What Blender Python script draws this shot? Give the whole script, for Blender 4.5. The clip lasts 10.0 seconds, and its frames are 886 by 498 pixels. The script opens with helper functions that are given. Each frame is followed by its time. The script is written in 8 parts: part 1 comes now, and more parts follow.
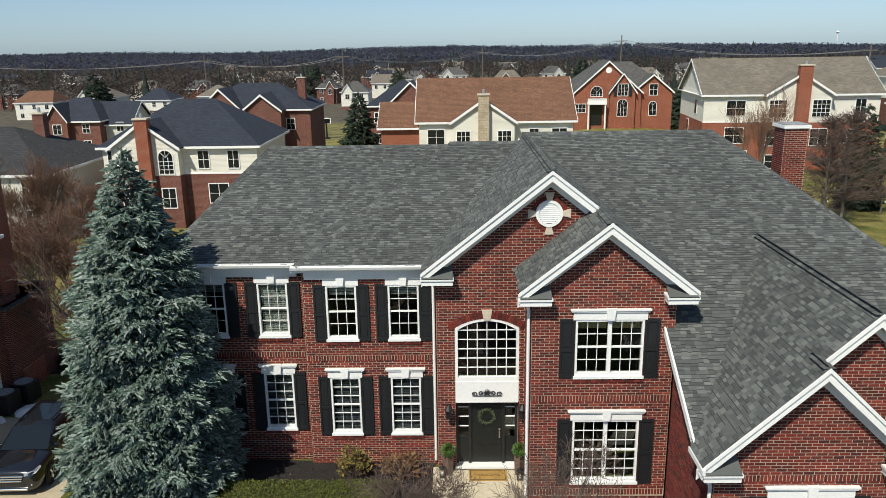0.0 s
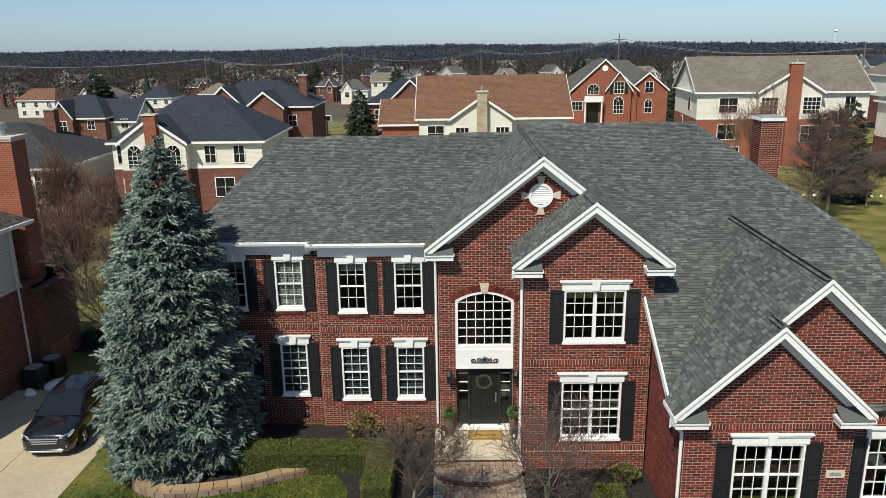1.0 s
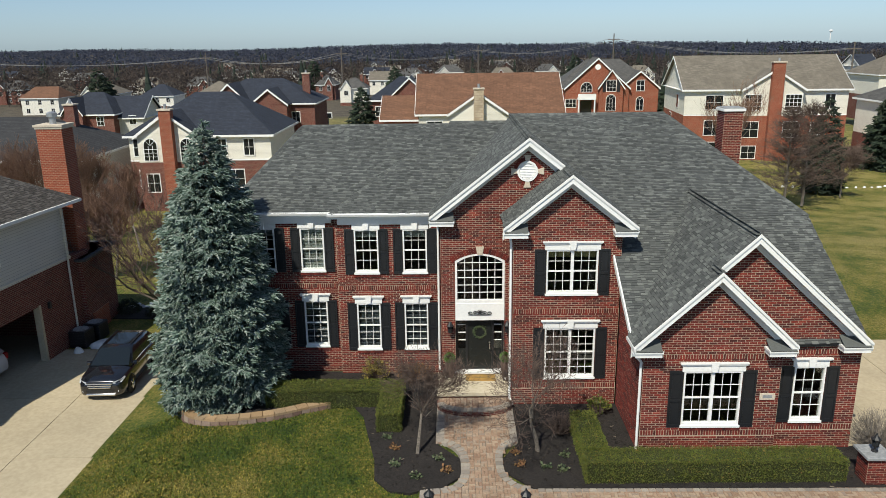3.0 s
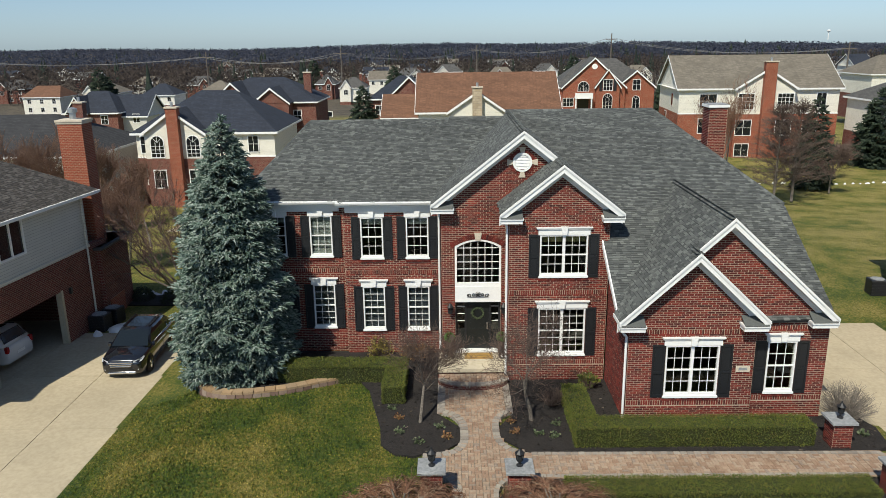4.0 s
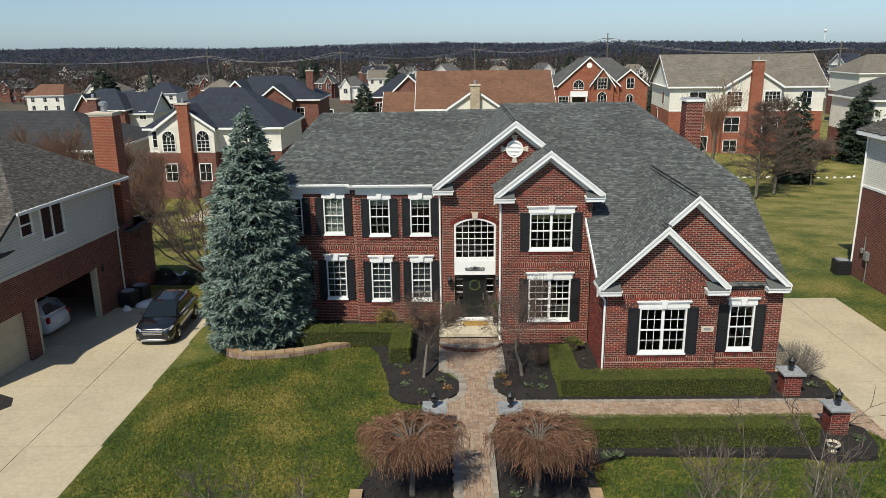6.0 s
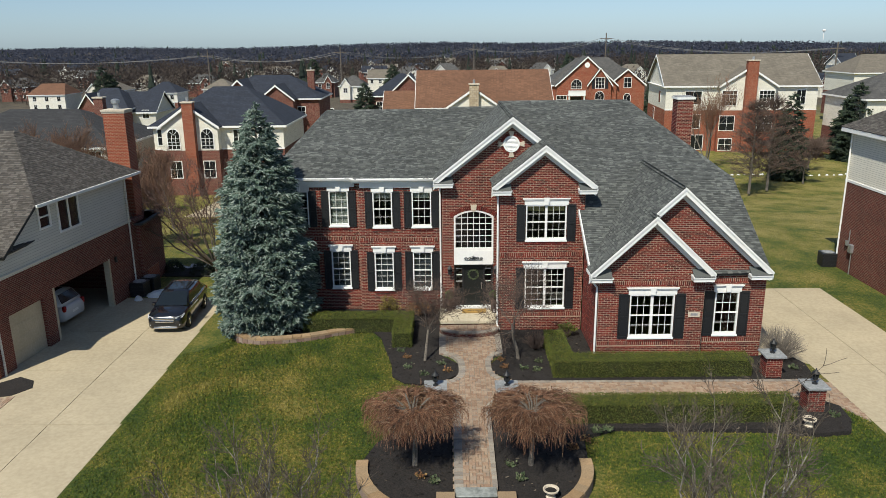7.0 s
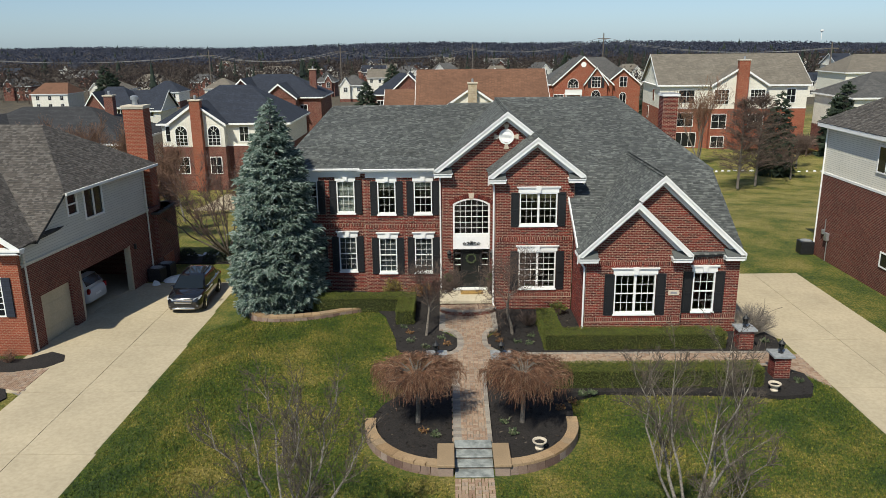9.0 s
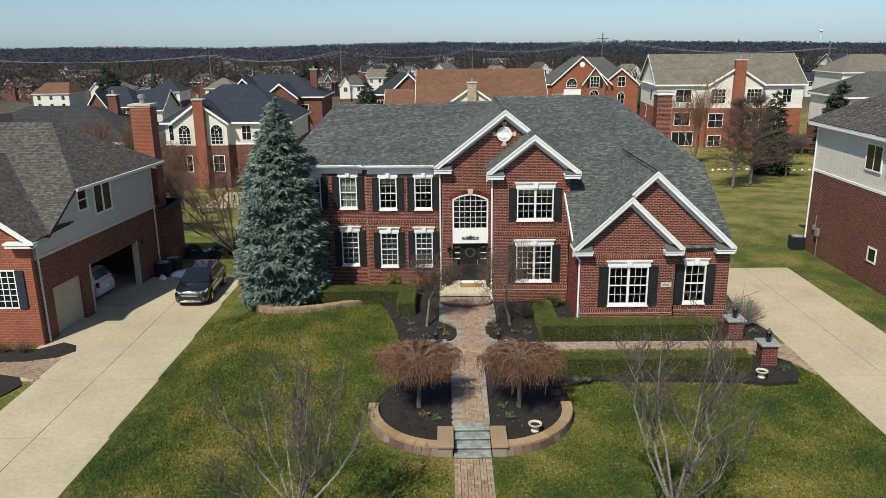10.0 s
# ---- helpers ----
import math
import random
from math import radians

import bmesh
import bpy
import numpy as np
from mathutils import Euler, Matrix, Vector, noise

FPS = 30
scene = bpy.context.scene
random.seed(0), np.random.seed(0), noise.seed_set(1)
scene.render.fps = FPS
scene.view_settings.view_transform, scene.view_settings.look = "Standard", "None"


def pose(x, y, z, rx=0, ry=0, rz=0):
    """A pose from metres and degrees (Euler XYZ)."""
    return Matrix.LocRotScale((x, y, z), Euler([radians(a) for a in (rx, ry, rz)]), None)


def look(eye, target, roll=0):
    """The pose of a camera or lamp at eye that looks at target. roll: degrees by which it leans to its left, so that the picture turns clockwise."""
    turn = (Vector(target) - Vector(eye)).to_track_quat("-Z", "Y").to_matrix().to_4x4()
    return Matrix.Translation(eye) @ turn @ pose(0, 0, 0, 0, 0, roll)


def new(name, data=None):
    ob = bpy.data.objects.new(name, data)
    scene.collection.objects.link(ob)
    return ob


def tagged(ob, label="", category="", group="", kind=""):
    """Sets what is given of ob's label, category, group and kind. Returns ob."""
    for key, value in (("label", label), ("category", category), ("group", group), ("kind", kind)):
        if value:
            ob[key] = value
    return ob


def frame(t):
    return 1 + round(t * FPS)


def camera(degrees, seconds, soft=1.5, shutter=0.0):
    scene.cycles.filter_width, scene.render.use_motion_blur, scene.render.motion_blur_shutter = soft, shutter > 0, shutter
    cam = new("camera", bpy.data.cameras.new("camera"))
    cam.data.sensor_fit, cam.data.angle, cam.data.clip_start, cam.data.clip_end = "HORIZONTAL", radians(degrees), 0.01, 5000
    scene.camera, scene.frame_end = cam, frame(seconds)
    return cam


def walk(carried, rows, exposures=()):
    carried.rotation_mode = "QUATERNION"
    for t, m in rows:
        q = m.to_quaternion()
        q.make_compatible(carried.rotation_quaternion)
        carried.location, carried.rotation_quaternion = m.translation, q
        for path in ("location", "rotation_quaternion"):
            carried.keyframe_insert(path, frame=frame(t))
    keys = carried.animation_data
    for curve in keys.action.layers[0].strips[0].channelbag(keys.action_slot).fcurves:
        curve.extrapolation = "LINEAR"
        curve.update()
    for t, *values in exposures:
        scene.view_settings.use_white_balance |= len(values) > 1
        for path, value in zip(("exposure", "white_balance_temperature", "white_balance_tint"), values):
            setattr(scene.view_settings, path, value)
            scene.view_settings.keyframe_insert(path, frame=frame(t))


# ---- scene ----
# ---- camera ----
cam = camera(61.0, 10.0, soft=0.85)
PATH = [
    (0, -0.818, -20.600, 13.160, 1.115, -15.320, -0.90),
    (0.5, -0.850, -21.715, 13.148, 1.067, -15.405, -0.88),
    (1, -0.878, -22.880, 13.144, 1.001, -15.428, -0.85),
    (1.5, -0.907, -24.027, 13.145, 0.938, -15.442, -0.83),
    (2, -0.935, -25.146, 13.150, 0.878, -15.457, -0.82),
    (2.5, -0.963, -26.255, 13.148, 0.825, -15.467, -0.79),
    (3.25, -1.004, -27.840, 13.156, 0.741, -15.485, -0.76),
    (4, -1.044, -29.376, 13.158, 0.668, -15.500, -0.73),
    (4.5, -1.068, -30.358, 13.162, 0.623, -15.512, -0.72),
    (5, -1.092, -31.293, 13.170, 0.581, -15.530, -0.70),
    (5.5, -1.114, -32.205, 13.174, 0.542, -15.541, -0.69),
    (6.25, -1.143, -33.510, 13.178, 0.490, -15.553, -0.66),
    (7, -1.168, -34.718, 13.186, 0.444, -15.563, -0.64),
    (7.5, -1.182, -35.484, 13.191, 0.417, -15.568, -0.63),
    (8, -1.193, -36.213, 13.197, 0.394, -15.572, -0.62),
    (8.5, -1.202, -36.895, 13.203, 0.373, -15.575, -0.61),
    (9, -1.207, -37.542, 13.209, 0.356, -15.577, -0.60),
    (9.5, -1.209, -38.145, 13.216, 0.341, -15.578, -0.59),
    (10, -1.208, -38.724, 13.220, 0.330, -15.577, -0.59),
]


def aim(x, y, z, yaw, pitch, roll):
    a, b = radians(yaw), radians(pitch)
    return look((x, y, z), (x - math.sin(a) * math.cos(b), y + math.cos(a) * math.cos(b), z + math.sin(b)), roll)


walk(cam, [(row[0], aim(*row[1:])) for row in PATH], exposures=[(0, 0.04), (10, 0.04)])

# ---- light ----
SUN_DIR = Vector((-0.37, -0.74, 1.0)).normalized()  # towards the sun
sky_world = bpy.data.worlds.new("sky")
sky_world.use_nodes = True
scene.world = sky_world
wn = sky_world.node_tree
sky_tex = wn.nodes.new("ShaderNodeTexSky")
sky_tex.sky_type = 'NISHITA'
sky_tex.sun_disc = False
sky_tex.sun_elevation = math.asin(SUN_DIR.z)
sky_tex.sun_rotation = math.atan2(SUN_DIR.x, SUN_DIR.y)
sky_tex.altitude = 250
sky_tex.air_density = 1.0
sky_tex.dust_density = 0.4
sky_tex.ozone_density = 1.5
sky_mix = wn.nodes.new("ShaderNodeMix")
sky_mix.data_type, sky_mix.blend_type = 'RGBA', 'MULTIPLY'
sky_mix.inputs[0].default_value = 1.0
sky_mix.inputs[7].default_value = (0.80, 1.045, 1.34, 1)
sky_pale = wn.nodes.new("ShaderNodeHueSaturation")
sky_pale.inputs["Saturation"].default_value = 0.62
wn.links.new(sky_tex.outputs[0], sky_pale.inputs["Color"])
wn.links.new(sky_pale.outputs[0], sky_mix.inputs[6])
wn.links.new(sky_mix.outputs[2], wn.nodes["Background"].inputs[0])
wn.nodes["Background"].inputs[1].default_value = 0.077
sun_data = bpy.data.lights.new("sun", 'SUN')
sun_data.energy = 4.9
sun_data.angle = radians(0.55)
sun_data.color = (1.0, 0.955, 0.81)
sun_lamp = new("sun", sun_data)
sun_lamp.matrix_world = look(SUN_DIR * 200, (0, 0, 0))


# ---- materials ----
def base_mat(name, rough=0.8, metal=0.0):
    m = bpy.data.materials.new(name)
    m.use_nodes = True
    b = m.node_tree.nodes["Principled BSDF"]
    b.inputs["Roughness"].default_value = rough
    b.inputs["Metallic"].default_value = metal
    return m, m.node_tree, b


def ramp(nt, stops):
    r = nt.nodes.new("ShaderNodeValToRGB")
    els = r.color_ramp.elements
    while len(els) < len(stops):
        els.new(0.5)
    for e, (p, c) in zip(els, stops):
        e.position = p
        e.color = (*c, 1)
    return r


def noise_tex(nt, scale, detail=4.0, rough=0.6, stretch=None):
    co = nt.nodes.new("ShaderNodeNewGeometry")
    n = nt.nodes.new("ShaderNodeTexNoise")
    n.inputs["Scale"].default_value = scale
    n.inputs["Detail"].default_value = detail
    n.inputs["Roughness"].default_value = rough
    if stretch:
        mp = nt.nodes.new("ShaderNodeMapping")
        mp.inputs["Scale"].default_value = stretch
        nt.links.new(co.outputs["Position"], mp.inputs["Vector"])
        nt.links.new(mp.outputs[0], n.inputs["Vector"])
    else:
        nt.links.new(co.outputs["Position"], n.inputs["Vector"])
    return n


def mixc(nt, a, b, fac, mode='MIX'):
    m = nt.nodes.new("ShaderNodeMix")
    m.data_type = 'RGBA'
    m.blend_type = mode
    for sock, v in ((m.inputs[0], fac), (m.inputs[6], a), (m.inputs[7], b)):
        if isinstance(v, bpy.types.NodeSocket):
            nt.links.new(v, sock)
        elif isinstance(v, tuple):
            sock.default_value = (*v, 1)
        else:
            sock.default_value = v
    return m.outputs[2]


def add_bump(nt, b, height, strength=0.3, dist=0.01):
    bp = nt.nodes.new("ShaderNodeBump")
    bp.inputs["Strength"].default_value = strength
    bp.inputs["Distance"].default_value = dist
    nt.links.new(height, bp.inputs["Height"])
    nt.links.new(bp.outputs[0], b.inputs["Normal"])


def mottled(name, c1, c2, fine=20.0, coarse=1.5, rough=0.85, bump=0.25, metal=0.0, dark=0.75, dist=0.01, lo=0.35, hi=0.65):
    """Two-scale varied colour with fine relief."""
    m, nt, b = base_mat(name, rough, metal)
    n1 = noise_tex(nt, fine)
    n2 = noise_tex(nt, coarse, 3.0)
    r1 = ramp(nt, [(lo, c1), (hi, c2)])
    nt.links.new(n1.outputs[0], r1.inputs[0])
    r2 = ramp(nt, [(0.3, (dark,) * 3), (0.7, (1.0,) * 3)])
    nt.links.new(n2.outputs[0], r2.inputs[0])
    nt.links.new(mixc(nt, r1.outputs[0], r2.outputs[0], 1.0, 'MULTIPLY'), b.inputs["Base Color"])
    if bump:
        add_bump(nt, b, n1.outputs[0], bump, dist)
    return m


def pieced(name, stops, island=True, fine=60.0, coarse=0.8, rough=0.9, amount=0.35, bump=0.3, dark=0.7):
    """A colour for each piece, by island or by object, with grain and stains over all of them."""
    m, nt, b = base_mat(name, rough)
    if island:
        src = nt.nodes.new("ShaderNodeNewGeometry").outputs["Random Per Island"]
    else:
        src = nt.nodes.new("ShaderNodeObjectInfo").outputs["Random"]
    r = ramp(nt, stops)
    nt.links.new(src, r.inputs[0])
    n1 = noise_tex(nt, fine, 3.0)
    n2 = noise_tex(nt, coarse, 4.0)
    g = ramp(nt, [(0.25, (1 - amount,) * 3), (0.75, (1 + amount * 0.3,) * 3)])
    nt.links.new(n1.outputs[0], g.inputs[0])
    s = ramp(nt, [(0.3, (dark,) * 3), (0.65, (1.0,) * 3)])
    nt.links.new(n2.outputs[0], s.inputs[0])
    c = mixc(nt, r.outputs[0], g.outputs[0], 1.0, 'MULTIPLY')
    nt.links.new(mixc(nt, c, s.outputs[0], 1.0, 'MULTIPLY'), b.inputs["Base Color"])
    add_bump(nt, b, n1.outputs[0], bump, 0.004)
    return m


def coursed(name, c1, c2, joint, w, h, jt, rough=0.9, coarse=0.7, vertical=True, bump=0.4, along='xy', dark=0.75, bias=0.0):
    """Brickwork, siding or shingles too far off to pick apart."""
    m, nt, b = base_mat(name, rough)
    g = nt.nodes.new("ShaderNodeNewGeometry")
    sep = nt.nodes.new("ShaderNodeSeparateXYZ")
    nt.links.new(g.outputs["Position"], sep.inputs[0])
    addn = nt.nodes.new("ShaderNodeMath")
    addn.operation = 'ADD'
    nt.links.new(sep.outputs[0], addn.inputs[0])
    nt.links.new(sep.outputs[1], addn.inputs[1])
    comb = nt.nodes.new("ShaderNodeCombineXYZ")
    nt.links.new(addn.outputs[0] if along == 'xy' else sep.outputs[0], comb.inputs[0])
    nt.links.new(sep.outputs[2], comb.inputs[1])
    bt = nt.nodes.new("ShaderNodeTexBrick")
    bt.inputs["Scale"].default_value = 1.0
    bt.inputs["Brick Width"].default_value = w
    bt.inputs["Row Height"].default_value = h
    bt.inputs["Mortar Size"].default_value = jt
    bt.inputs["Bias"].default_value = bias
    bt.inputs["Color1"].default_value = (*c1, 1)
    bt.inputs["Color2"].default_value = (*c2, 1)
    bt.inputs["Mortar"].default_value = (*joint, 1)
    nt.links.new(comb.outputs[0], bt.inputs["Vector"])
    n2 = noise_tex(nt, coarse, 4.0)
    s = ramp(nt, [(0.3, (dark,) * 3), (0.7, (1.0,) * 3)])
    nt.links.new(n2.outputs[0], s.inputs[0])
    nt.links.new(mixc(nt, bt.outputs[0], s.outputs[0], 1.0, 'MULTIPLY'), b.inputs["Base Color"])
    inv = nt.nodes.new("ShaderNodeMath")
    inv.operation = 'SUBTRACT'
    inv.inputs[0].default_value = 1.0
    nt.links.new(bt.outputs[1], inv.inputs[1])
    add_bump(nt, b, inv.outputs[0], bump, 0.008)
    return m


BRICK_STOPS = [(0.0, (0.060, 0.012, 0.010)), (0.3, (0.150, 0.019, 0.013)), (0.6, (0.225, 0.028, 0.017)), (0.85, (0.105, 0.020, 0.015)), (1.0, (0.29, 0.048, 0.029))]
SHINGLE_STOPS = [(0.0, (0.062, 0.067, 0.066)), (0.3, (0.086, 0.092, 0.090)), (0.7, (0.118, 0.126, 0.121)), (1.0, (0.178, 0.188, 0.177))]
PAVER_STOPS = [(0.0, (0.30, 0.19, 0.13)), (0.4, (0.38, 0.26, 0.18)), (0.75, (0.44, 0.33, 0.24)), (1.0, (0.31, 0.24, 0.19))]
EDGE_STOPS = [(0.0, (0.25, 0.22, 0.19)), (0.5, (0.33, 0.29, 0.25)), (1.0, (0.40, 0.36, 0.30))]
RETAIN_STOPS = [(0.0, (0.17, 0.10, 0.08)), (0.5, (0.26, 0.17, 0.13)), (1.0, (0.35, 0.27, 0.22))]
CAP_STOPS = [(0.0, (0.31, 0.20, 0.105)), (0.5, (0.42, 0.285, 0.16)), (1.0, (0.34, 0.245, 0.15))]

M = {}
M["brick"] = pieced("brick", BRICK_STOPS)
M["brick_piece"] = pieced("brick piece", BRICK_STOPS, island=False)
M["shingle"] = pieced("shingle", SHINGLE_STOPS, rough=0.95, coarse=0.35, dark=0.8)
M["shingle_piece"] = pieced("shingle piece", SHINGLE_STOPS, island=False, rough=0.95, coarse=0.35, dark=0.8)
GREYBROWN = [(0.0, (0.065, 0.056, 0.050)), (0.5, (0.10, 0.088, 0.078)), (1.0, (0.155, 0.14, 0.125))]
M["shingle_brown"] = pieced("weathered shingle", GREYBROWN, rough=0.95, coarse=0.4, dark=0.8)
M["paver"] = pieced("paver", PAVER_STOPS, fine=40, dark=0.8)
M["paver_piece"] = pieced("paver piece", PAVER_STOPS, island=False, fine=40, dark=0.8)
M["edge_paver"] = pieced("edging paver", EDGE_STOPS, fine=40, dark=0.8)
M["retain"] = pieced("retaining block", RETAIN_STOPS, fine=30, dark=0.75)
M["cap"] = pieced("wall cap", CAP_STOPS, fine=30, dark=0.8)
M["mortar"] = mottled("mortar", (0.42, 0.33, 0.24), (0.54, 0.44, 0.33), 30, 1.0, 0.95)
M["underlay"] = mottled("roof underlay", (0.03, 0.032, 0.034), (0.045, 0.047, 0.05), 15, 1.0, 0.95)
M["white"] = mottled("white paint", (0.80, 0.80, 0.79), (0.86, 0.86, 0.84), 12, 0.8, 0.45, 0.06, dark=0.92)
M["black"] = mottled("black paint", (0.012, 0.013, 0.015), (0.020, 0.021, 0.024), 25, 1.2, 0.45, 0.08, dark=0.8)
# plaster with the dimness of unlit rooms put into its colour
M["interior"] = mottled("darkened plaster", (0.07, 0.065, 0.06), (0.11, 0.10, 0.09), 5, 0.7, 0.9, 0.1)
M["limestone"] = mottled("limestone", (0.52, 0.44, 0.34), (0.66, 0.58, 0.47), 18, 1.2, 0.85, 0.2, dark=0.85)
M["concrete"] = mottled("concrete", (0.42, 0.35, 0.24), (0.49, 0.415, 0.29), 6, 0.35, 0.9, 0.04, dark=0.82)
M["mulch"] = mottled("dark mulch", (0.006, 0.005, 0.005), (0.035, 0.028, 0.025), 22, 1.3, 0.95, 0.9, dist=0.04, dark=0.6)
M["bark"] = mottled("grey bark", (0.10, 0.085, 0.07), (0.22, 0.19, 0.16), 25, 2.0, 0.95, 0.6, dark=0.7)
M["twig"] = mottled("brown twig", (0.075, 0.05, 0.04), (0.15, 0.105, 0.085), 8, 1.2, 0.95, 0.0)
M["twig_red"] = mottled("reddish twig", (0.15, 0.082, 0.055), (0.28, 0.165, 0.11), 8, 1.2, 0.95, 0.0)
M["slate_cap"] = mottled("bluestone", (0.22, 0.23, 0.24), (0.34, 0.35, 0.36), 10, 1.5, 0.8, 0.2)
M["siding"] = coursed("cream siding", (0.75, 0.72, 0.63), (0.78, 0.75, 0.66), (0.42, 0.40, 0.35), 30.0, 0.115, 0.008, 0.6, dark=0.92)
M["siding_grey"] = coursed("grey siding", (0.60, 0.585, 0.53), (0.63, 0.61, 0.55), (0.36, 0.35, 0.31), 30.0, 0.14, 0.008, 0.6, dark=0.92)
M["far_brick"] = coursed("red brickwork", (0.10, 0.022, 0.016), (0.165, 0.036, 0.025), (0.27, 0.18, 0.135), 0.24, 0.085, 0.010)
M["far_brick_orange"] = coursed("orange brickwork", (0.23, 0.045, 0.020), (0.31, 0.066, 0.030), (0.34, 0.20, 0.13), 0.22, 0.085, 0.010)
M["stone_tan"] = coursed("tan stonework", (0.42, 0.33, 0.22), (0.52, 0.43, 0.31), (0.34, 0.27, 0.2), 0.5, 0.28, 0.02)
M["roof_blue"] = coursed("slate blue shingles", (0.018, 0.024, 0.040), (0.030, 0.038, 0.058), (0.015, 0.018, 0.026), 0.35, 0.12, 0.012, 0.9, bump=0.2)
M["roof_brown"] = coursed("brown shingles", (0.155, 0.075, 0.042), (0.21, 0.105, 0.062), (0.10, 0.05, 0.03), 0.4, 0.12, 0.012, 0.95, bump=0.2)
M["roof_tan"] = coursed("tan shingles", (0.15, 0.132, 0.105), (0.21, 0.185, 0.15), (0.13, 0.11, 0.085), 0.4, 0.12, 0.012, 0.95, bump=0.2)
M["roof_charcoal"] = coursed("charcoal shingles", (0.030, 0.031, 0.034), (0.050, 0.050, 0.053), (0.02, 0.02, 0.022), 0.4, 0.12, 0.012, 0.95, bump=0.2)
M["roof_grey"] = coursed("grey shingles", (0.075, 0.074, 0.072), (0.12, 0.115, 0.11), (0.05, 0.05, 0.05), 0.4, 0.12, 0.012, 0.95, bump=0.2)
M["tin"] = mottled("galvanised cap", (0.45, 0.46, 0.48), (0.6, 0.61, 0.63), 9, 1.5, 0.4, 0.05, metal=0.7)


def glass_mat():
    m = bpy.data.materials.new("window glass")
    m.use_nodes = True
    nt = m.node_tree
    nt.nodes.clear()
    out = nt.nodes.new("ShaderNodeOutputMaterial")
    mix = nt.nodes.new("ShaderNodeMixShader")
    fr = nt.nodes.new("ShaderNodeFresnel")
    fr.inputs[0].default_value = 1.5
    tr = nt.nodes.new("ShaderNodeBsdfTransparent")
    tr.inputs[0].default_value = (0.80, 0.84, 0.83, 1)
    gl = nt.nodes.new("ShaderNodeBsdfGlossy")
    gl.inputs["Roughness"].default_value = 0.02
    nt.links.new(fr.outputs[0], mix.inputs[0])
    nt.links.new(tr.outputs[0], mix.inputs[1])
    nt.links.new(gl.outputs[0], mix.inputs[2])
    nt.links.new(mix.outputs[0], out.inputs[0])
    return m


M["glass"] = glass_mat()
M["dark_pane"] = base_mat("dark window pane", 0.06)[0]
M["dark_pane"].node_tree.nodes["Principled BSDF"].inputs["Base Color"].default_value = (0.012, 0.014, 0.016, 1)


# ---- geometry helpers ----
class Geo:
    """Vertices and faces gathered for one mesh."""

    def __init__(self):
        self.v, self.f = [], []

    def box(self, x0, y0, z0, x1, y1, z1, m=None):
        n = len(self.v)
        pts = [(x, y, z) for z in (z0, z1) for y in (y0, y1) for x in (x0, x1)]
        if m is not None:
            pts = [tuple(m @ Vector(p)) for p in pts]
        self.v += pts
        self.f += [(n, n + 2, n + 3, n + 1), (n + 4, n + 5, n + 7, n + 6), (n, n + 1, n + 5, n + 4),
                   (n + 2, n + 6, n + 7, n + 3), (n, n + 4, n + 6, n + 2), (n + 1, n + 3, n + 7, n + 5)]
        return self

    def prism(self, pts, offset):
        """A closed flat outline pushed by offset."""
        n, k, o = len(self.v), len(pts), Vector(offset)
        self.v += [tuple(p) for p in pts] + [tuple(Vector(p) + o) for p in pts]
        self.f += [tuple(range(n, n + k)), tuple(range(n + 2 * k - 1, n + k - 1, -1))]
        self.f += [(n + i, n + k + i, n + k + (i + 1) % k, n + (i + 1) % k) for i in range(k)]
        return self

    def tube(self, a, b, r0, r1, sides=6, cap=False):
        a, b = Vector(a), Vector(b)
        d = (b - a)
        if d.length < 1e-6:
            return self
        d.normalize()
        u = d.orthogonal().normalized()
        w = d.cross(u)
        n = len(self.v)
        for c, r in ((a, r0), (b, r1)):
            for i in range(sides):
                t = 2 * math.pi * i / sides
                self.v.append(tuple(c + (u * math.cos(t) + w * math.sin(t)) * r))
        self.f += [(n + i, n + (i + 1) % sides, n + sides + (i + 1) % sides, n + sides + i) for i in range(sides)]
        if cap:
            self.f += [tuple(range(n + sides - 1, n - 1, -1)), tuple(range(n + sides, n + 2 * sides))]
        return self

    def lathe(self, profile, sides=16, at=(0, 0, 0), arc=1.0):
        n, k = len(self.v), len(profile)
        for i in range(sides):
            t = 2 * math.pi * i / sides
            for r, z in profile:
                self.v.append((at[0] + r * math.cos(t), at[1] + r * math.sin(t), at[2] + z))
        for i in range(sides):
            j = (i + 1) % sides
            for q in range(k - 1):
                self.f.append((n + i * k + q, n + j * k + q, n + j * k + q + 1, n + i * k + q + 1))
        return self

    def mesh(self, name):
        me = bpy.data.meshes.new(name)
        me.from_pydata(self.v, [], self.f)
        me.update()
        return me


def part(name, geo, material, parent=None, label="", smooth=False):
    """Links gathered geometry as one mesh object under a thing or part."""
    me = geo.mesh(name) if isinstance(geo, Geo) else geo
    if material is not None and not me.materials:
        me.materials.append(material)
    if smooth:
        for p in me.polygons:
            p.use_smooth = True
    ob = new(name, me)
    if parent is not None:
        ob.parent = parent
    if label:
        ob["label"] = label
    return ob


def soften(ob, w=0.01, seg=1):
    md = ob.modifiers.new("soft edge", 'BEVEL')
    md.width, md.segments, md.limit_method = w, seg, 'ANGLE'
    return ob


def thing(name, label, category, group="", kind="", m=None):
    ob = new(name)
    ob.empty_display_size = 0.2
    if m is not None:
        ob.matrix_world = m
    return tagged(ob, label, category, group, kind)


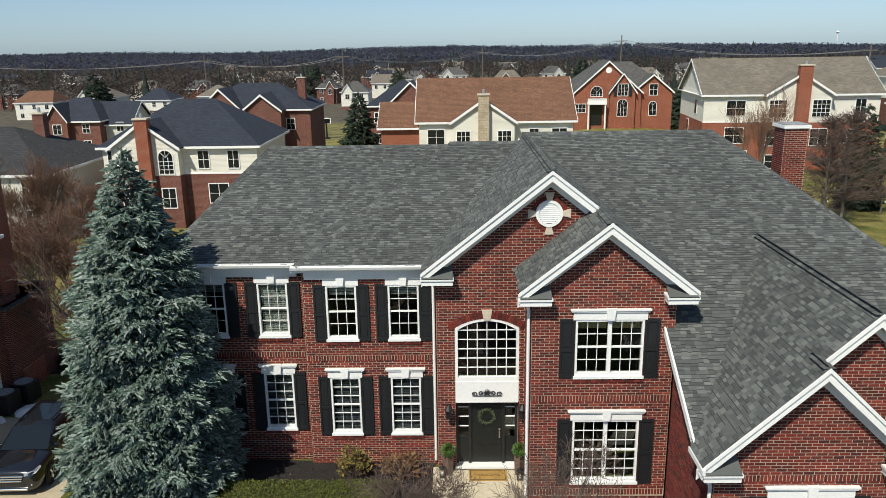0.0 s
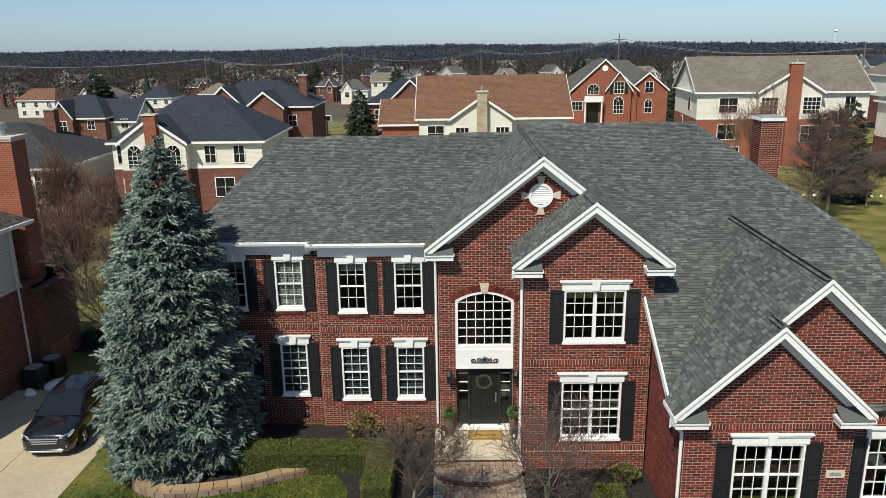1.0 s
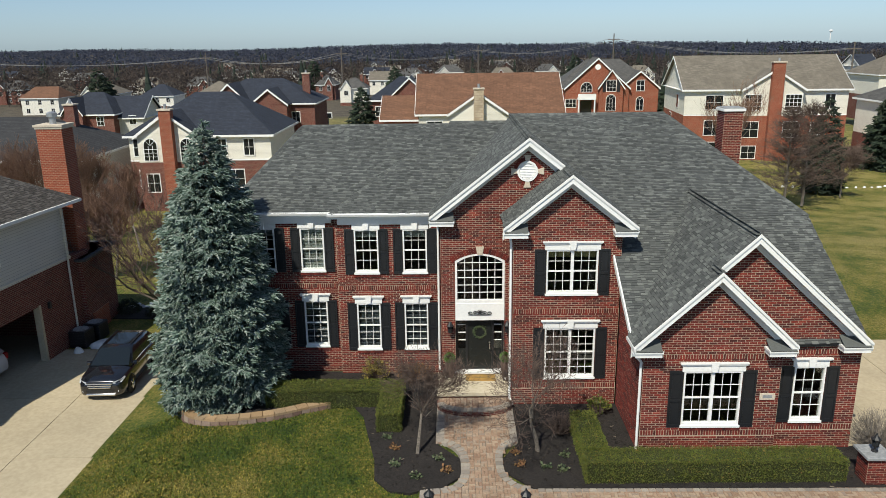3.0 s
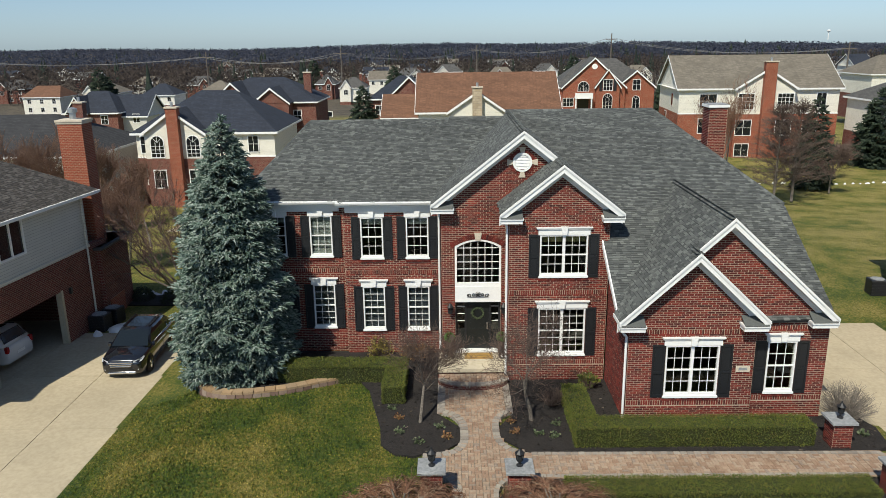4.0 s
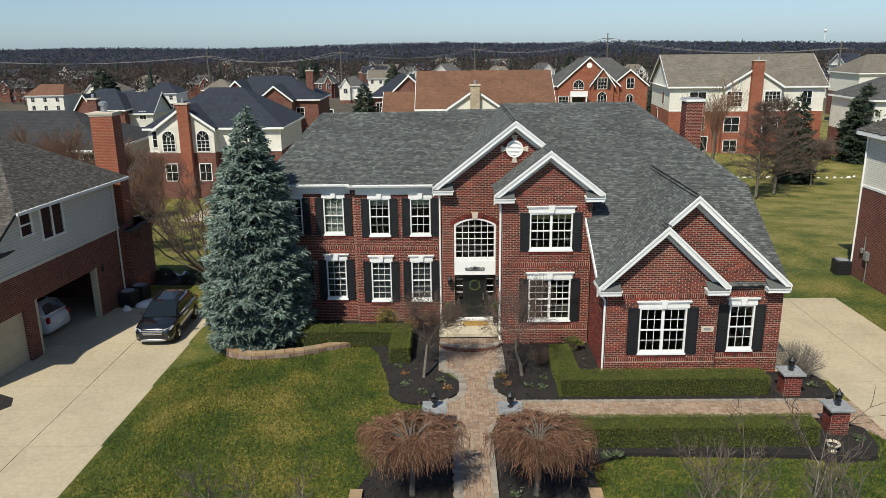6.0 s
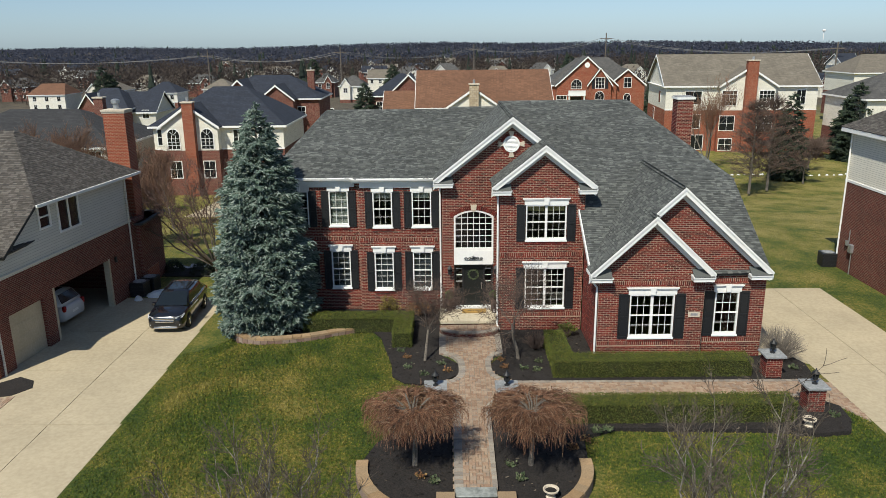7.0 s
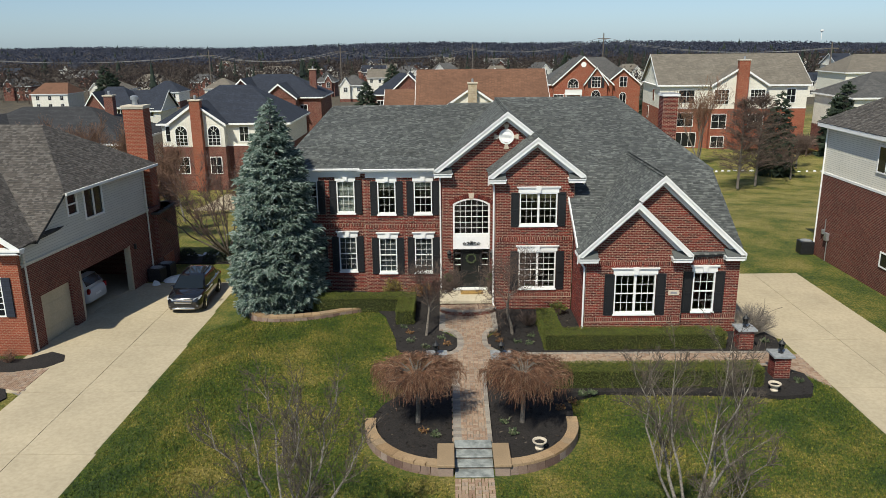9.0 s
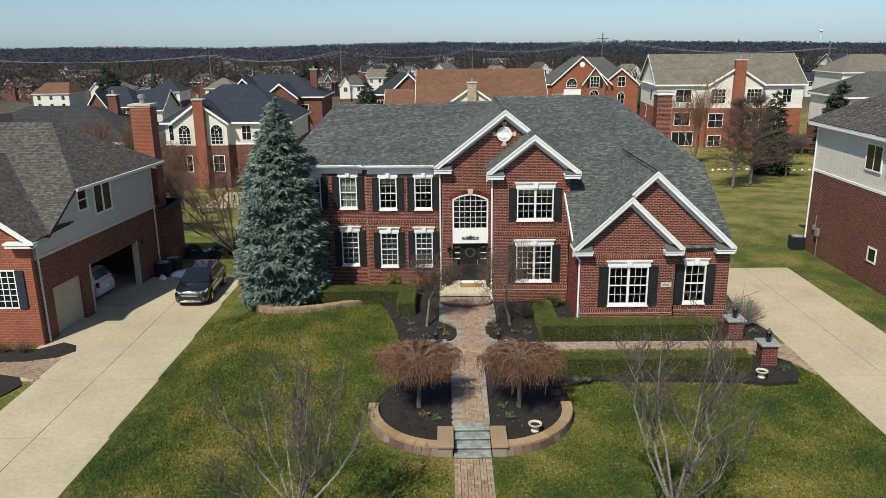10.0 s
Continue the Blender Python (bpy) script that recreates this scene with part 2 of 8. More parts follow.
def spans(rings, v):
    """Stretches of u inside the rings (even-odd) at height v."""
    xs = []
    for ring in rings:
        for (u0, v0), (u1, v1) in zip(ring, ring[1:] + ring[:1]):
            if (v0 <= v) != (v1 <= v):
                xs.append(u0 + (v - v0) / (v1 - v0) * (u1 - u0))
    xs.sort()
    return list(zip(xs[::2], xs[1::2]))


def tiles(rings, course, length, joint, rng, jitter=0.0, v_from=None, v_to=None, least=0.03):
    """Pieces (u0, u1, v0, v1) that fill the rings in running bond."""
    lo = min(v for r in rings for _, v in r) if v_from is None else v_from
    hi = max(v for r in rings for _, v in r) if v_to is None else v_to
    out, row, v = [], 0, lo
    while v < hi - course * 0.4:
        for a, b in spans(rings, v + course * 0.5):
            u = math.floor(a / length) * length - (length / 2 if row % 2 else 0)
            while u < b:
                e = u + length + (rng.uniform(-jitter, jitter) if jitter else 0)
                p, q = max(u, a), min(e, b)
                if q - p > least:
                    out.append((p + joint / 2, q - joint / 2, v + joint / 2, v + course - joint / 2))
                u = e
        v += course
        row += 1
    return out


def rect(u0, v0, u1, v1):
    return [(u0, v0), (u1, v0), (u1, v1), (u0, v1)]


def slab(rings, to3, thick):
    """A plate with holes: rings in (u, v), to3(u, v, w) sets them in space, w from 0 back to -thick."""
    bm = bmesh.new()
    edges, fronts = [], []
    for ring in rings:
        vs = [bm.verts.new((u, v, 0)) for u, v in ring]
        fronts.append(vs)
        edges += [bm.edges.new((vs[i], vs[(i + 1) % len(vs)])) for i in range(len(vs))]
    bmesh.ops.triangle_fill(bm, edges=edges, use_beauty=True, use_dissolve=False)
    geo = Geo()
    bm.verts.ensure_lookup_table()
    bm.verts.index_update()
    n = len(bm.verts)
    flat = [(v.co.x, v.co.y) for v in bm.verts]
    geo.v = [tuple(to3(u, v, 0)) for u, v in flat] + [tuple(to3(u, v, -thick)) for u, v in flat]
    for f in bm.faces:
        idx = [v.index for v in f.verts]
        geo.f += [tuple(idx), tuple(n + i for i in reversed(idx))]
    for vs in fronts:
        idx = [v.index for v in vs]
        for a, b in zip(idx, idx[1:] + idx[:1]):
            geo.f.append((a, b, n + b, n + a))
    bm.free()
    return geo


def recalc(ob):
    bm = bmesh.new()
    bm.from_mesh(ob.data)
    bmesh.ops.recalc_face_normals(bm, faces=bm.faces)
    bm.to_mesh(ob.data)
    bm.free()
    return ob


# ---- the ground ----
def sstep(a, b, x):
    t = min(1.0, max(0.0, (x - a) / (b - a)))
    return t * t * (3 - 2 * t)


def ground_z(x, y):
    """Height of the land: level round the house, lower at both driveways, at the street and behind."""
    z = -1.08 * sstep(-9.8, -14.2, x)
    z -= 0.42 * sstep(12.7, 14.6, x)
    z -= 0.24 * sstep(-6.0, -16.0, y) * (1 - sstep(-9.5, -14.0, x)) * (1 - sstep(12.7, 14.6, x))
    z -= 2.2 * sstep(14, 45, y)
    z -= 1.8 * sstep(60, 140, y)
    z -= 2.6 * sstep(130, 230, y)
    z -= 2.0 * sstep(230, 500, y)
    z -= 1.5 * sstep(-10, -130, x) * sstep(110, 240, y)
    z += 2.5 * math.exp(-((x - 27) / 20) ** 2 - ((y - 111) / 16) ** 2)
    far = sstep(550, 1300, y)
    z += far * (4.0 + 3.2 * math.sin(x * 0.0034 + 1.1) + 2.0 * math.sin(x * 0.011 + y * 0.002) - 0.0055 * x)
    z -= 14.0 * sstep(1750, 2700, y)
    return z


# ---- the main house ----
rng = random.Random(7)
house = thing("house", "two-storey red brick house with grey shingle roof and white trim", "house")


def wall_bricks(wall, rings, to3, bands=(), seed=1, picked=None):
    """Bricks proud of their mortar; bands: (v0, v1) soldier courses. Those inside picked=(u0, v0, u1, v1) are parts."""
    r = random.Random(seed)
    lo = min(v for ring in rings for _, v in ring)
    hi = max(v for ring in rings for _, v in ring)
    cuts = sorted(bands)
    out, v = [], lo
    for b0, b1 in cuts + [(hi, hi)]:
        out += tiles(rings, 0.08, 0.25, 0.016, r, v_from=v, v_to=b0 + 0.001)
        if b1 > b0:
            out += tiles(rings, b1 - b0, 0.085, 0.016, r, v_from=b0, v_to=b1 + 0.001)
        v = b1
    geo, single = Geo(), []
    for u0, u1, v0, v1 in out:
        if picked and picked[0] < u0 and u1 < picked[2] and picked[1] < v0 and v1 < picked[3] and len(single) < 290:
            single.append((u0, u1, v0, v1))
            continue
        brick_box(geo, to3, u0, u1, v0, v1, 0.007 + r.uniform(0, 0.005))
    made = part("brickwork", geo, M["brick"], wall)
    made["kind"] = "stuff"
    return single


def brick_box(geo, to3, u0, u1, v0, v1, w):
    n, c = len(geo.v), 0.004
    geo.v += [tuple(to3(u, v, 0)) for u, v in ((u0, v0), (u1, v0), (u1, v1), (u0, v1))]
    geo.v += [tuple(to3(u, v, w)) for u, v in ((u0 + c, v0 + c), (u1 - c, v0 + c), (u1 - c, v1 - c), (u0 + c, v1 - c))]
    geo.f += [(n + 4, n + 5, n + 6, n + 7)] + [(n + i, n + (i + 1) % 4, n + 4 + (i + 1) % 4, n + 4 + i) for i in range(4)]


BRICK_PIECES = []  # laid last: (wall, to3, pieces)


def brick_wall(name, rings, to3, thick=0.25, bands=(), brick_rings=None, seed=1, picked=None, label="", parent=None):
    wall = recalc(part(name, slab(rings, to3, thick), M["mortar"], parent or house, label))
    single = wall_bricks(wall, brick_rings or rings, to3, bands, seed, picked)
    if single:
        BRICK_PIECES.append((wall, to3, single))
    return wall


def facing(y):
    return lambda u, v, w: Vector((u, y - w, v))


def facing_left(x):
    return lambda u, v, w: Vector((x - w, u, v))


def facing_right(x):
    return lambda u, v, w: Vector((x + w, u, v))


def arch_ring(cx, z0, w, z_side, z_top, n=10):
    """An opening with a low arched head."""
    rise, half = z_top - z_side, w / 2
    rad = (half * half + rise * rise) / (2 * rise)
    a = math.asin(half / rad)
    pts = [(cx - half, z0), (cx + half, z0)]
    for i in range(n + 1):
        t = a - 2 * a * i / n
        pts.append((cx + rad * math.sin(t), z_top - rad + rad * math.cos(t)))
    return pts


def grid_window(parent, x, z0, y, w, h, cols=3, rows=4, twin=False, header=True, shutters=0.0, blind=None, keystone=True, swing=0.0, sill=True):
    """A white double-hung window in an opening whose foot is z0, with header, shutters and muntins."""
    f = 0.055
    win = slab([rect(x - w / 2, z0, x + w / 2, z0 + h), rect(x - w / 2 + f, z0 + f * 1.6, x + w / 2 - f, z0 + h - f)], facing(y - 0.05), 0.14)
    ob = part("window", win, M["white"], parent, "white framed window with muntins")
    recalc(ob)
    cells = [(x - w / 2 + f, x + w / 2 - f)]
    if twin:
        part("mullion", Geo().box(x - 0.05, y - 0.045, z0 + f, x + 0.05, y + 0.07, z0 + h - f), M["white"], ob)
        cells = [(x - w / 2 + f, x - 0.05), (x + 0.05, x + w / 2 - f)]
    za, zb = z0 + f * 1.6, z0 + h - f
    for a, b in cells:
        part("meeting_rail", Geo().box(a, y - 0.012, (za + zb) / 2 - 0.022, b, y + 0.045, (za + zb) / 2 + 0.022), M["white"], ob)
        bars = Geo()
        for i in range(1, cols):
            u = a + (b - a) * i / cols
            bars.box(u - 0.0075, y + 0.004, za, u + 0.0075, y + 0.032, zb)
        for j in range(1, rows):
            if j * 2 == rows:
                continue
            v = za + (zb - za) * j / rows
            bars.box(a, y + 0.006, v - 0.0075, b, y + 0.03, v + 0.0075)
        part("muntins", bars, M["white"], ob)
        pane = part("pane", Geo().box(a, y + 0.036, za, b, y + 0.042, zb), M["glass"], ob, "clear glass pane")
        pane.visible_shadow = False
        if blind:
            part("blind", slats(a + 0.02, b - 0.02, y + 0.12, zb - (zb - za) * blind[1], zb, blind[2]), blind[0], ob, blind[3])
    if sill:
        part("window_sill", Geo().box(x - w / 2 - 0.04, y - 0.09, z0 - 0.075, x + w / 2 + 0.04, y + 0.05, z0 + 0.002), M["white"], ob)
        # rowlock of bricks below the sill
        row = Geo()
        n = int((w + 0.1) / 0.085)
        for i in range(n):
            u = x - w / 2 - 0.05 + i * (w + 0.1) / n
            row.box(u + 0.006, y - 0.055, z0 - 0.19, u + (w + 0.1) / n - 0.006, y + 0.05, z0 - 0.077)
        part("rowlock_sill", row, M["brick"], ob)["kind"] = "stuff"
    if header:
        g = Geo()
        zt = z0 + h
        g.box(x - w / 2 - 0.07, y - 0.07, zt, x + w / 2 + 0.07, y + 0.04, zt + 0.22)
        g.box(x - w / 2 - 0.12, y - 0.11, zt + 0.22, x + w / 2 + 0.12, y + 0.04, zt + 0.27)
        g.box(x - w / 2 - 0.15, y - 0.14, zt + 0.27, x + w / 2 + 0.15, y + 0.04, zt + 0.31)
        if keystone:
            g.prism([(x - 0.09, y - 0.15, zt + 0.01), (x + 0.09, y - 0.15, zt + 0.01), (x + 0.13, y - 0.15, zt + 0.33), (x - 0.13, y - 0.15, zt + 0.33)], (0, 0.10, 0))
        part("window_header", g, M["white"], ob, "white moulded header with keystone")
    if shutters:
        for s in (-1, 1):
            u0 = x + s * (w / 2 + 0.02 + shutters / 2)
            g = Geo()
            a, b = u0 - shutters / 2, u0 + shutters / 2
            yb, st = y - 0.012, 0.055
            g.box(a, yb - 0.045, z0 - 0.06, a + st, yb, z0 + h + 0.02)
            g.box(b - st, yb - 0.045, z0 - 0.06, b, yb, z0 + h + 0.02)
            for v0, v1 in ((z0 - 0.06, z0 + 0.04), (z0 + h * 0.44, z0 + h * 0.44 + 0.09), (z0 + h - 0.07, z0 + h + 0.02)):
                g.box(a + st, yb - 0.045, v0, b - st, yb, v1)
            for v0, v1 in ((z0 + 0.04, z0 + h * 0.44), (z0 + h * 0.44 + 0.09, z0 + h - 0.07)):
                g.box(a + st, yb - 0.02, v0, b - st, yb, v1)
                g.box(a + st + 0.035, yb - 0.034, v0 + 0.035, b - st - 0.035, yb - 0.02, v1 - 0.035)
            part("shutter", g, M["black"], ob, "black panelled shutter")
    return ob


def slats(a, b, y, z0, z1, step):
    g = Geo()
    v = z1
    while v > z0:
        g.prism([(a, y, v), (b, y, v), (b, y + 0.02, v - step * 0.85), (a, y + 0.02, v - step * 0.85)], (0, 0.004, 0))
        v -= step
    return g


M["blind_white"] = mottled("white blind", (0.6, 0.62, 0.58), (0.7, 0.72, 0.68), 8, 1.0, 0.7, 0.02)
M["blind_slate"] = mottled("slate blue shade", (0.13, 0.15, 0.18), (0.18, 0.20, 0.235), 8, 1.0, 0.8, 0.02)
M["valance"] = mottled("straw valance", (0.42, 0.33, 0.14), (0.60, 0.48, 0.22), 14, 2.0, 0.9, 0.1)

# openings: (x, foot, width, height)
UP, LOW = (4.38, 1.74), (1.16, 1.93)
HALF = 0.94
W0_WIN = [(-8.50, *UP), (-6.55, *UP), (-8.50, *LOW), (-6.55, *LOW)]
W1_WIN = [(-4.37, *UP), (-2.47, *UP), (-4.37, *LOW), (-2.47, *LOW)]


def hole(x, z, h, w=HALF):
    return rect(x - w / 2, z, x + w / 2, z + h)


BASE = -0.35
BAND = (3.62, 3.82)
FOOT = (0.72, 0.92)
brick_wall("wall", [rect(-9.6, BASE, -5.55, 6.6)] + [hole(*o) for o in W0_WIN], facing(1.42), bands=[BAND], seed=2, label="red brick wall with soldier course")
brick_wall("wall", [rect(-5.55, BASE, -1.45, 6.6)] + [hole(*o) for o in W1_WIN], facing(1.07), bands=[BAND], seed=3, label="red brick wall with soldier course")
brick_wall("wall", [rect(1.34, BASE, 1.67, 6.6)], facing_left(-5.55), thick=0.2, brick_rings=[rect(1.07, BASE, 1.67, 6.6)], seed=4)
# entry bay with arched window over the door
ARCH = arch_ring(0.03, 3.42, 1.88, 5.12, 5.40)
DOOR = rect(-0.91, 0.5, 0.97, 3.42)
G1 = [(-1.45, BASE), (1.14, BASE), (1.14, 6.5), (5.0, 6.5), (5.0, 7.05), (1.79, 9.55), (-1.45, 7.02)]
brick_wall("wall", [G1, ARCH[:], DOOR], facing(0.0), seed=5, label="red brick entry gable wall",
           brick_rings=[[(-1.45, BASE), (1.15, BASE), (1.15, 6.7), (3.3, 8.35), (1.79, 9.55), (-1.45, 7.02)], ARCH[:], DOOR])
brick_wall("wall", [rect(0.27, BASE, 1.32, 6.9)], facing_left(-1.45), thick=0.2, brick_rings=[rect(0.0, BASE, 1.32, 6.9)], seed=6)
# right bay
UR, LR = rect(2.32, 4.40, 4.14, 6.02), rect(2.32, 1.16, 4.14, 3.08)
G2 = [(1.15, BASE), (4.95, BASE), (4.95, 7.15), (3.09, 8.52), (1.15, 7.05)]
brick_wall("wall", [G2, UR, LR], facing(-1.78), bands=[FOOT, BAND], seed=8, label="red brick bay gable wall")
brick_wall("wall", [rect(-1.51, BASE, 0.0, 7.0)], facing_left(1.15), thick=0.2, brick_rings=[rect(-1.78, BASE, 0.0, 7.0)], seed=9)
brick_wall("wall", [rect(-1.51, 3.0, 1.0, 7.0)], facing_right(4.95), thick=0.2, brick_rings=[rect(-1.78, 3.0, 1.0, 7.0)], seed=10)
# garage wing
GW, GW4 = rect(6.30, 1.10, 8.14, 2.98), rect(9.93, 1.06, 10.93, 2.96)
G3 = [(5.0, BASE), (9.35, BASE), (9.35, 4.1), (7.11, 6.2), (5.0, 4.22)]
brick_wall("wall", [G3, GW], facing(-5.33), bands=[FOOT, (3.36, 3.56)], seed=11, picked=(5.4, 4.25, 8.8, 6.0), label="red brick garage gable wall")
G4 = [(9.12, BASE), (12.0, BASE), (12.0, 3.85), (8.27, 7.28), (7.0, 6.1), (9.12, 3.98)]
brick_wall("wall", [G4, GW4], facing(-4.98), bands=[FOOT, (3.36, 3.56)], seed=12, label="red brick garage gable wall",
           brick_rings=[[(9.35, BASE), (12.0, BASE), (12.0, 3.85), (8.27, 7.28), (7.0, 6.1), (9.35, 3.9)], GW4])
brick_wall("wall", [[(-5.07, BASE), (-1.78, BASE), (-1.78, 5.60), (-5.07, 3.72)]], facing_left(5.0), thick=0.2, brick_rings=[[(-5.33, BASE), (-1.78, BASE), (-1.78, 5.60), (-5.33, 3.57)]], seed=13)
M["rear_brick"] = M["far_brick"]
for nm, g in (("wall", Geo().prism([(11.8, -4.9, BASE), (11.8, 15.0, BASE), (11.8, 15.0, 6.5), (11.8, 0.0, 6.5), (11.8, -4.9, 3.5)], (0.2, 0, 0))), ("wall", Geo().box(-9.6, 1.42, BASE, -9.4, 15.0, 6.6)), ("wall", Geo().box(-9.6, 15.0, BASE, 12.0, 15.2, 6.6))):
    part(nm, g, M["far_brick"], house, "red brick rear wall")
# floors and partition are added as dark backing, so windows look unlit
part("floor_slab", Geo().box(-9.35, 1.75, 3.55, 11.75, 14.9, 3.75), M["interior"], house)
part("partition", Geo().box(-9.35, 4.6, BASE, 11.75, 4.75, 6.5), M["interior"], house, "added dark backing wall behind the front rooms")
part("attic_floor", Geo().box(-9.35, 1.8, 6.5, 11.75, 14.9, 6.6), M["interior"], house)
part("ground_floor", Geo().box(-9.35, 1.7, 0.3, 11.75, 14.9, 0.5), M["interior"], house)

# windows
WB = (M["blind_white"], 1.0, 0.06, "closed white blind")
GB = (M["blind_slate"], 1.0, 0.06, "closed slate blue shade")
SB = (M["blind_white"], 0.18, 0.05, "raised white blind")
for i, (x, z, h) in enumerate(W0_WIN):
    grid_window(house, x, z, 1.42, HALF, h, 3, 4 if h < 1.8 else 6, shutters=0.36, blind=(SB, WB, GB, GB)[i])
for i, (x, z, h) in enumerate(W1_WIN):
    grid_window(house, x, z, 1.07, HALF, h, 3, 4 if h < 1.8 else 6, shutters=0.36, blind=SB if i < 2 else GB)
grid_window(house, 3.23, 4.40, -1.76, 1.82, 1.62, 3, 4, twin=True, shutters=0.40, blind=(M["valance"], 0.2, 0.3, "straw coloured valance"))
grid_window(house, 3.23, 1.16, -1.76, 1.82, 1.92, 3, 6, twin=True, shutters=0.40)
grid_window(house, 7.22, 1.10, -5.31, 1.84, 1.88, 3, 4, twin=True, shutters=0.44)
grid_window(house, 10.43, 1.06, -4.96, 1.0, 1.9, 3, 4, shutters=0.42)


# roof
SHINGLE_PIECES = []


def roof_plane(name, pts, parent=None, shingle=True, thick=0.14, material="shingle", exposure=0.115, seed=1, picked=None, wide=(0.10, 0.25), body="underlay", label=""):
    """A sloping roof face with courses of shingle tabs on a deck. pts: its outline in space."""
    pts = [Vector(p) for p in pts]
    nrm = Vector((0, 0, 0))
    for i in range(len(pts)):
        a, b = pts[i], pts[(i + 1) % len(pts)]
        nrm += Vector(((a.y - b.y) * (a.z + b.z), (a.z - b.z) * (a.x + b.x), (a.x - b.x) * (a.y + b.y)))
    nrm.normalize()
    if nrm.z < 0:
        nrm = -nrm
    u = Vector((0, 0, 1)).cross(nrm).normalized()
    v = nrm.cross(u)
    o = min(pts, key=lambda p: p.z)
    flat = [((p - o).dot(u), (p - o).dot(v)) for p in pts]

    def to3(a, b, w):
        return o + u * a + v * b + nrm * w
    deck = recalc(part(name, slab([flat], to3, thick), M[body], parent or house, label))
    if not shingle:
        return deck
    r = random.Random(seed)
    geo, single = Geo(), []
    top = max(b for _, b in flat)
    row, b = 0, -0.03
    while b < top:
        for a0, a1 in spans([flat], min(max(b + exposure * 0.5, 0.01), top - 0.005)):
            a = a0 - r.uniform(0, 0.3)
            while a < a1:
                e = a + r.uniform(*wide)
                p, q = max(a, a0 - 0.02), min(e, a1 + 0.02)
                if q - p > 0.03:
                    t = 0.020 if r.random() < 0.5 else 0.008
                    c = (p + 0.002, q - 0.002, b if t > 0.01 else b + 0.042, b + exposure + 0.02, t)
                    if picked and picked[0] < p < picked[2] and picked[1] < b < picked[3] and len(single) < 290:
                        single.append(c)
                    else:
                        tab(geo, to3, *c)
                a = e
        b += exposure
        row += 1
    part("shingles", geo, M[material], deck)["kind"] = "stuff"
    if single:
        SHINGLE_PIECES.append((deck, to3, single))
    return deck


def tab(geo, to3, a0, a1, b0, b1, t):
    n = len(geo.v)
    geo.v += [tuple(to3(*q)) for q in ((a0, b0, 0.0), (a1, b0, 0.0), (a1, b0, t), (a0, b0, t), (a1, b1, 0.002), (a0, b1, 0.002))]
    geo.f += [(n, n + 1, n + 2, n + 3), (n + 3, n + 2, n + 4, n + 5), (n + 1, n + 4, n + 2), (n, n + 3, n + 5)]


def up_left(y):
    return 6.78 + 0.391 * (y - 1.12)


def up_mid(y):
    return 6.80 + 0.392 * (y - 0.80)


def up_right(y):
    return 6.78 + 0.362 * (y + 0.05)


def low_right(y):
    return 3.68 + 0.583 * (y + 5.37)


RL, RM, RR = 7.9, 7.75, 8.25
roof_plane("roof", [(-10.0, 1.12, up_left(1.12)), (-5.0, 1.12, up_left(1.12)), (-0.4, RL, up_left(RL)), (-7.9, RL, up_left(RL))], seed=21, label="grey architectural shingle roof")
roof_plane("roof", [(-5.70, 0.80, up_mid(0.80)), (-1.5, 0.80, up_mid(0.80)), (1.7, RM, up_mid(RM)), (-1.05, RM, up_mid(RM))], seed=22, thick=0.2)
roof_plane("roof", [(1.7, -0.05, up_right(-0.05)), (12.12, -0.05, up_right(-0.05)), (8.94, RR, up_right(RR)), (1.7, RR, up_right(RR))], seed=23)
roof_plane("roof", [(4.72, -5.35, low_right(-5.35)), (12.12, -5.1, low_right(-5.1)), (12.12, -0.06, low_right(-0.06)), (4.72, -0.06, low_right(-0.06))], seed=24)
# cross gables
roof_plane("roof", [(-1.83, -0.40, 6.93), (1.79, -0.40, 9.78), (1.79, RR, 9.78), (-1.83, 0.75, 6.93)], seed=25)
roof_plane("roof", [(1.79, -0.40, 9.78), (3.11, -0.40, 8.74), (3.11, -2.14, 8.74), (5.39, -2.14, 6.93), (5.39, 0.3, 6.93), (1.79, RR, 9.78)], seed=26)
roof_plane("roof", [(0.79, -2.14, 6.90), (3.10, -2.14, 8.73), (3.10, 0.08, 8.73), (0.79, 0.08, 6.90)], seed=27)
roof_plane("roof", [(4.6, -5.70, 4.0), (7.11, -5.70, 6.35), (7.11, -5.35, 6.35), (8.27, -5.35, 7.436), (8.27, 1.6, 7.436), (4.6, -4.75, 4.0)], seed=28, picked=(0.2, 0.2, 20, 2.0))
roof_plane("roof", [(7.11, -5.70, 6.35), (9.6, -5.70, 4.0), (9.6, -4.9, 4.0), (7.11, -4.9, 6.35)], seed=29)
roof_plane("roof", [(8.27, -5.35, 7.436), (12.06, -5.35, 3.95), (12.06, -4.5, 3.95), (8.27, 1.6, 7.436)], seed=30)
# ends and rear, out of sight
for pts in ([(-10.0, 1.12, 6.78), (-7.9, RL, up_left(RL)), (-10.0, 15.4, 6.6)], [(12.12, -0.05, 6.78), (8.94, RR, up_right(RR)), (12.12, 15.4, 6.6)],
            [(-10.0, 15.4, 6.6), (-1.0, 15.4, 6.6), (-1.0, RL, up_left(RL) - 0.03), (-7.9, RL, up_left(RL) - 0.03)],
            [(-1.0, 15.4, 6.6), (1.7, 15.4, 6.6), (1.7, RM, up_mid(RM) - 0.03), (-1.0, RM, up_mid(RM) - 0.03)],
            [(1.7, 15.4, 6.6), (12.12, 15.4, 6.6), (8.94, RR, up_right(RR) - 0.03), (1.7, RR, up_right(RR) - 0.03)]):
    roof_plane("roof", pts, shingle=False, label="rear roof slope")


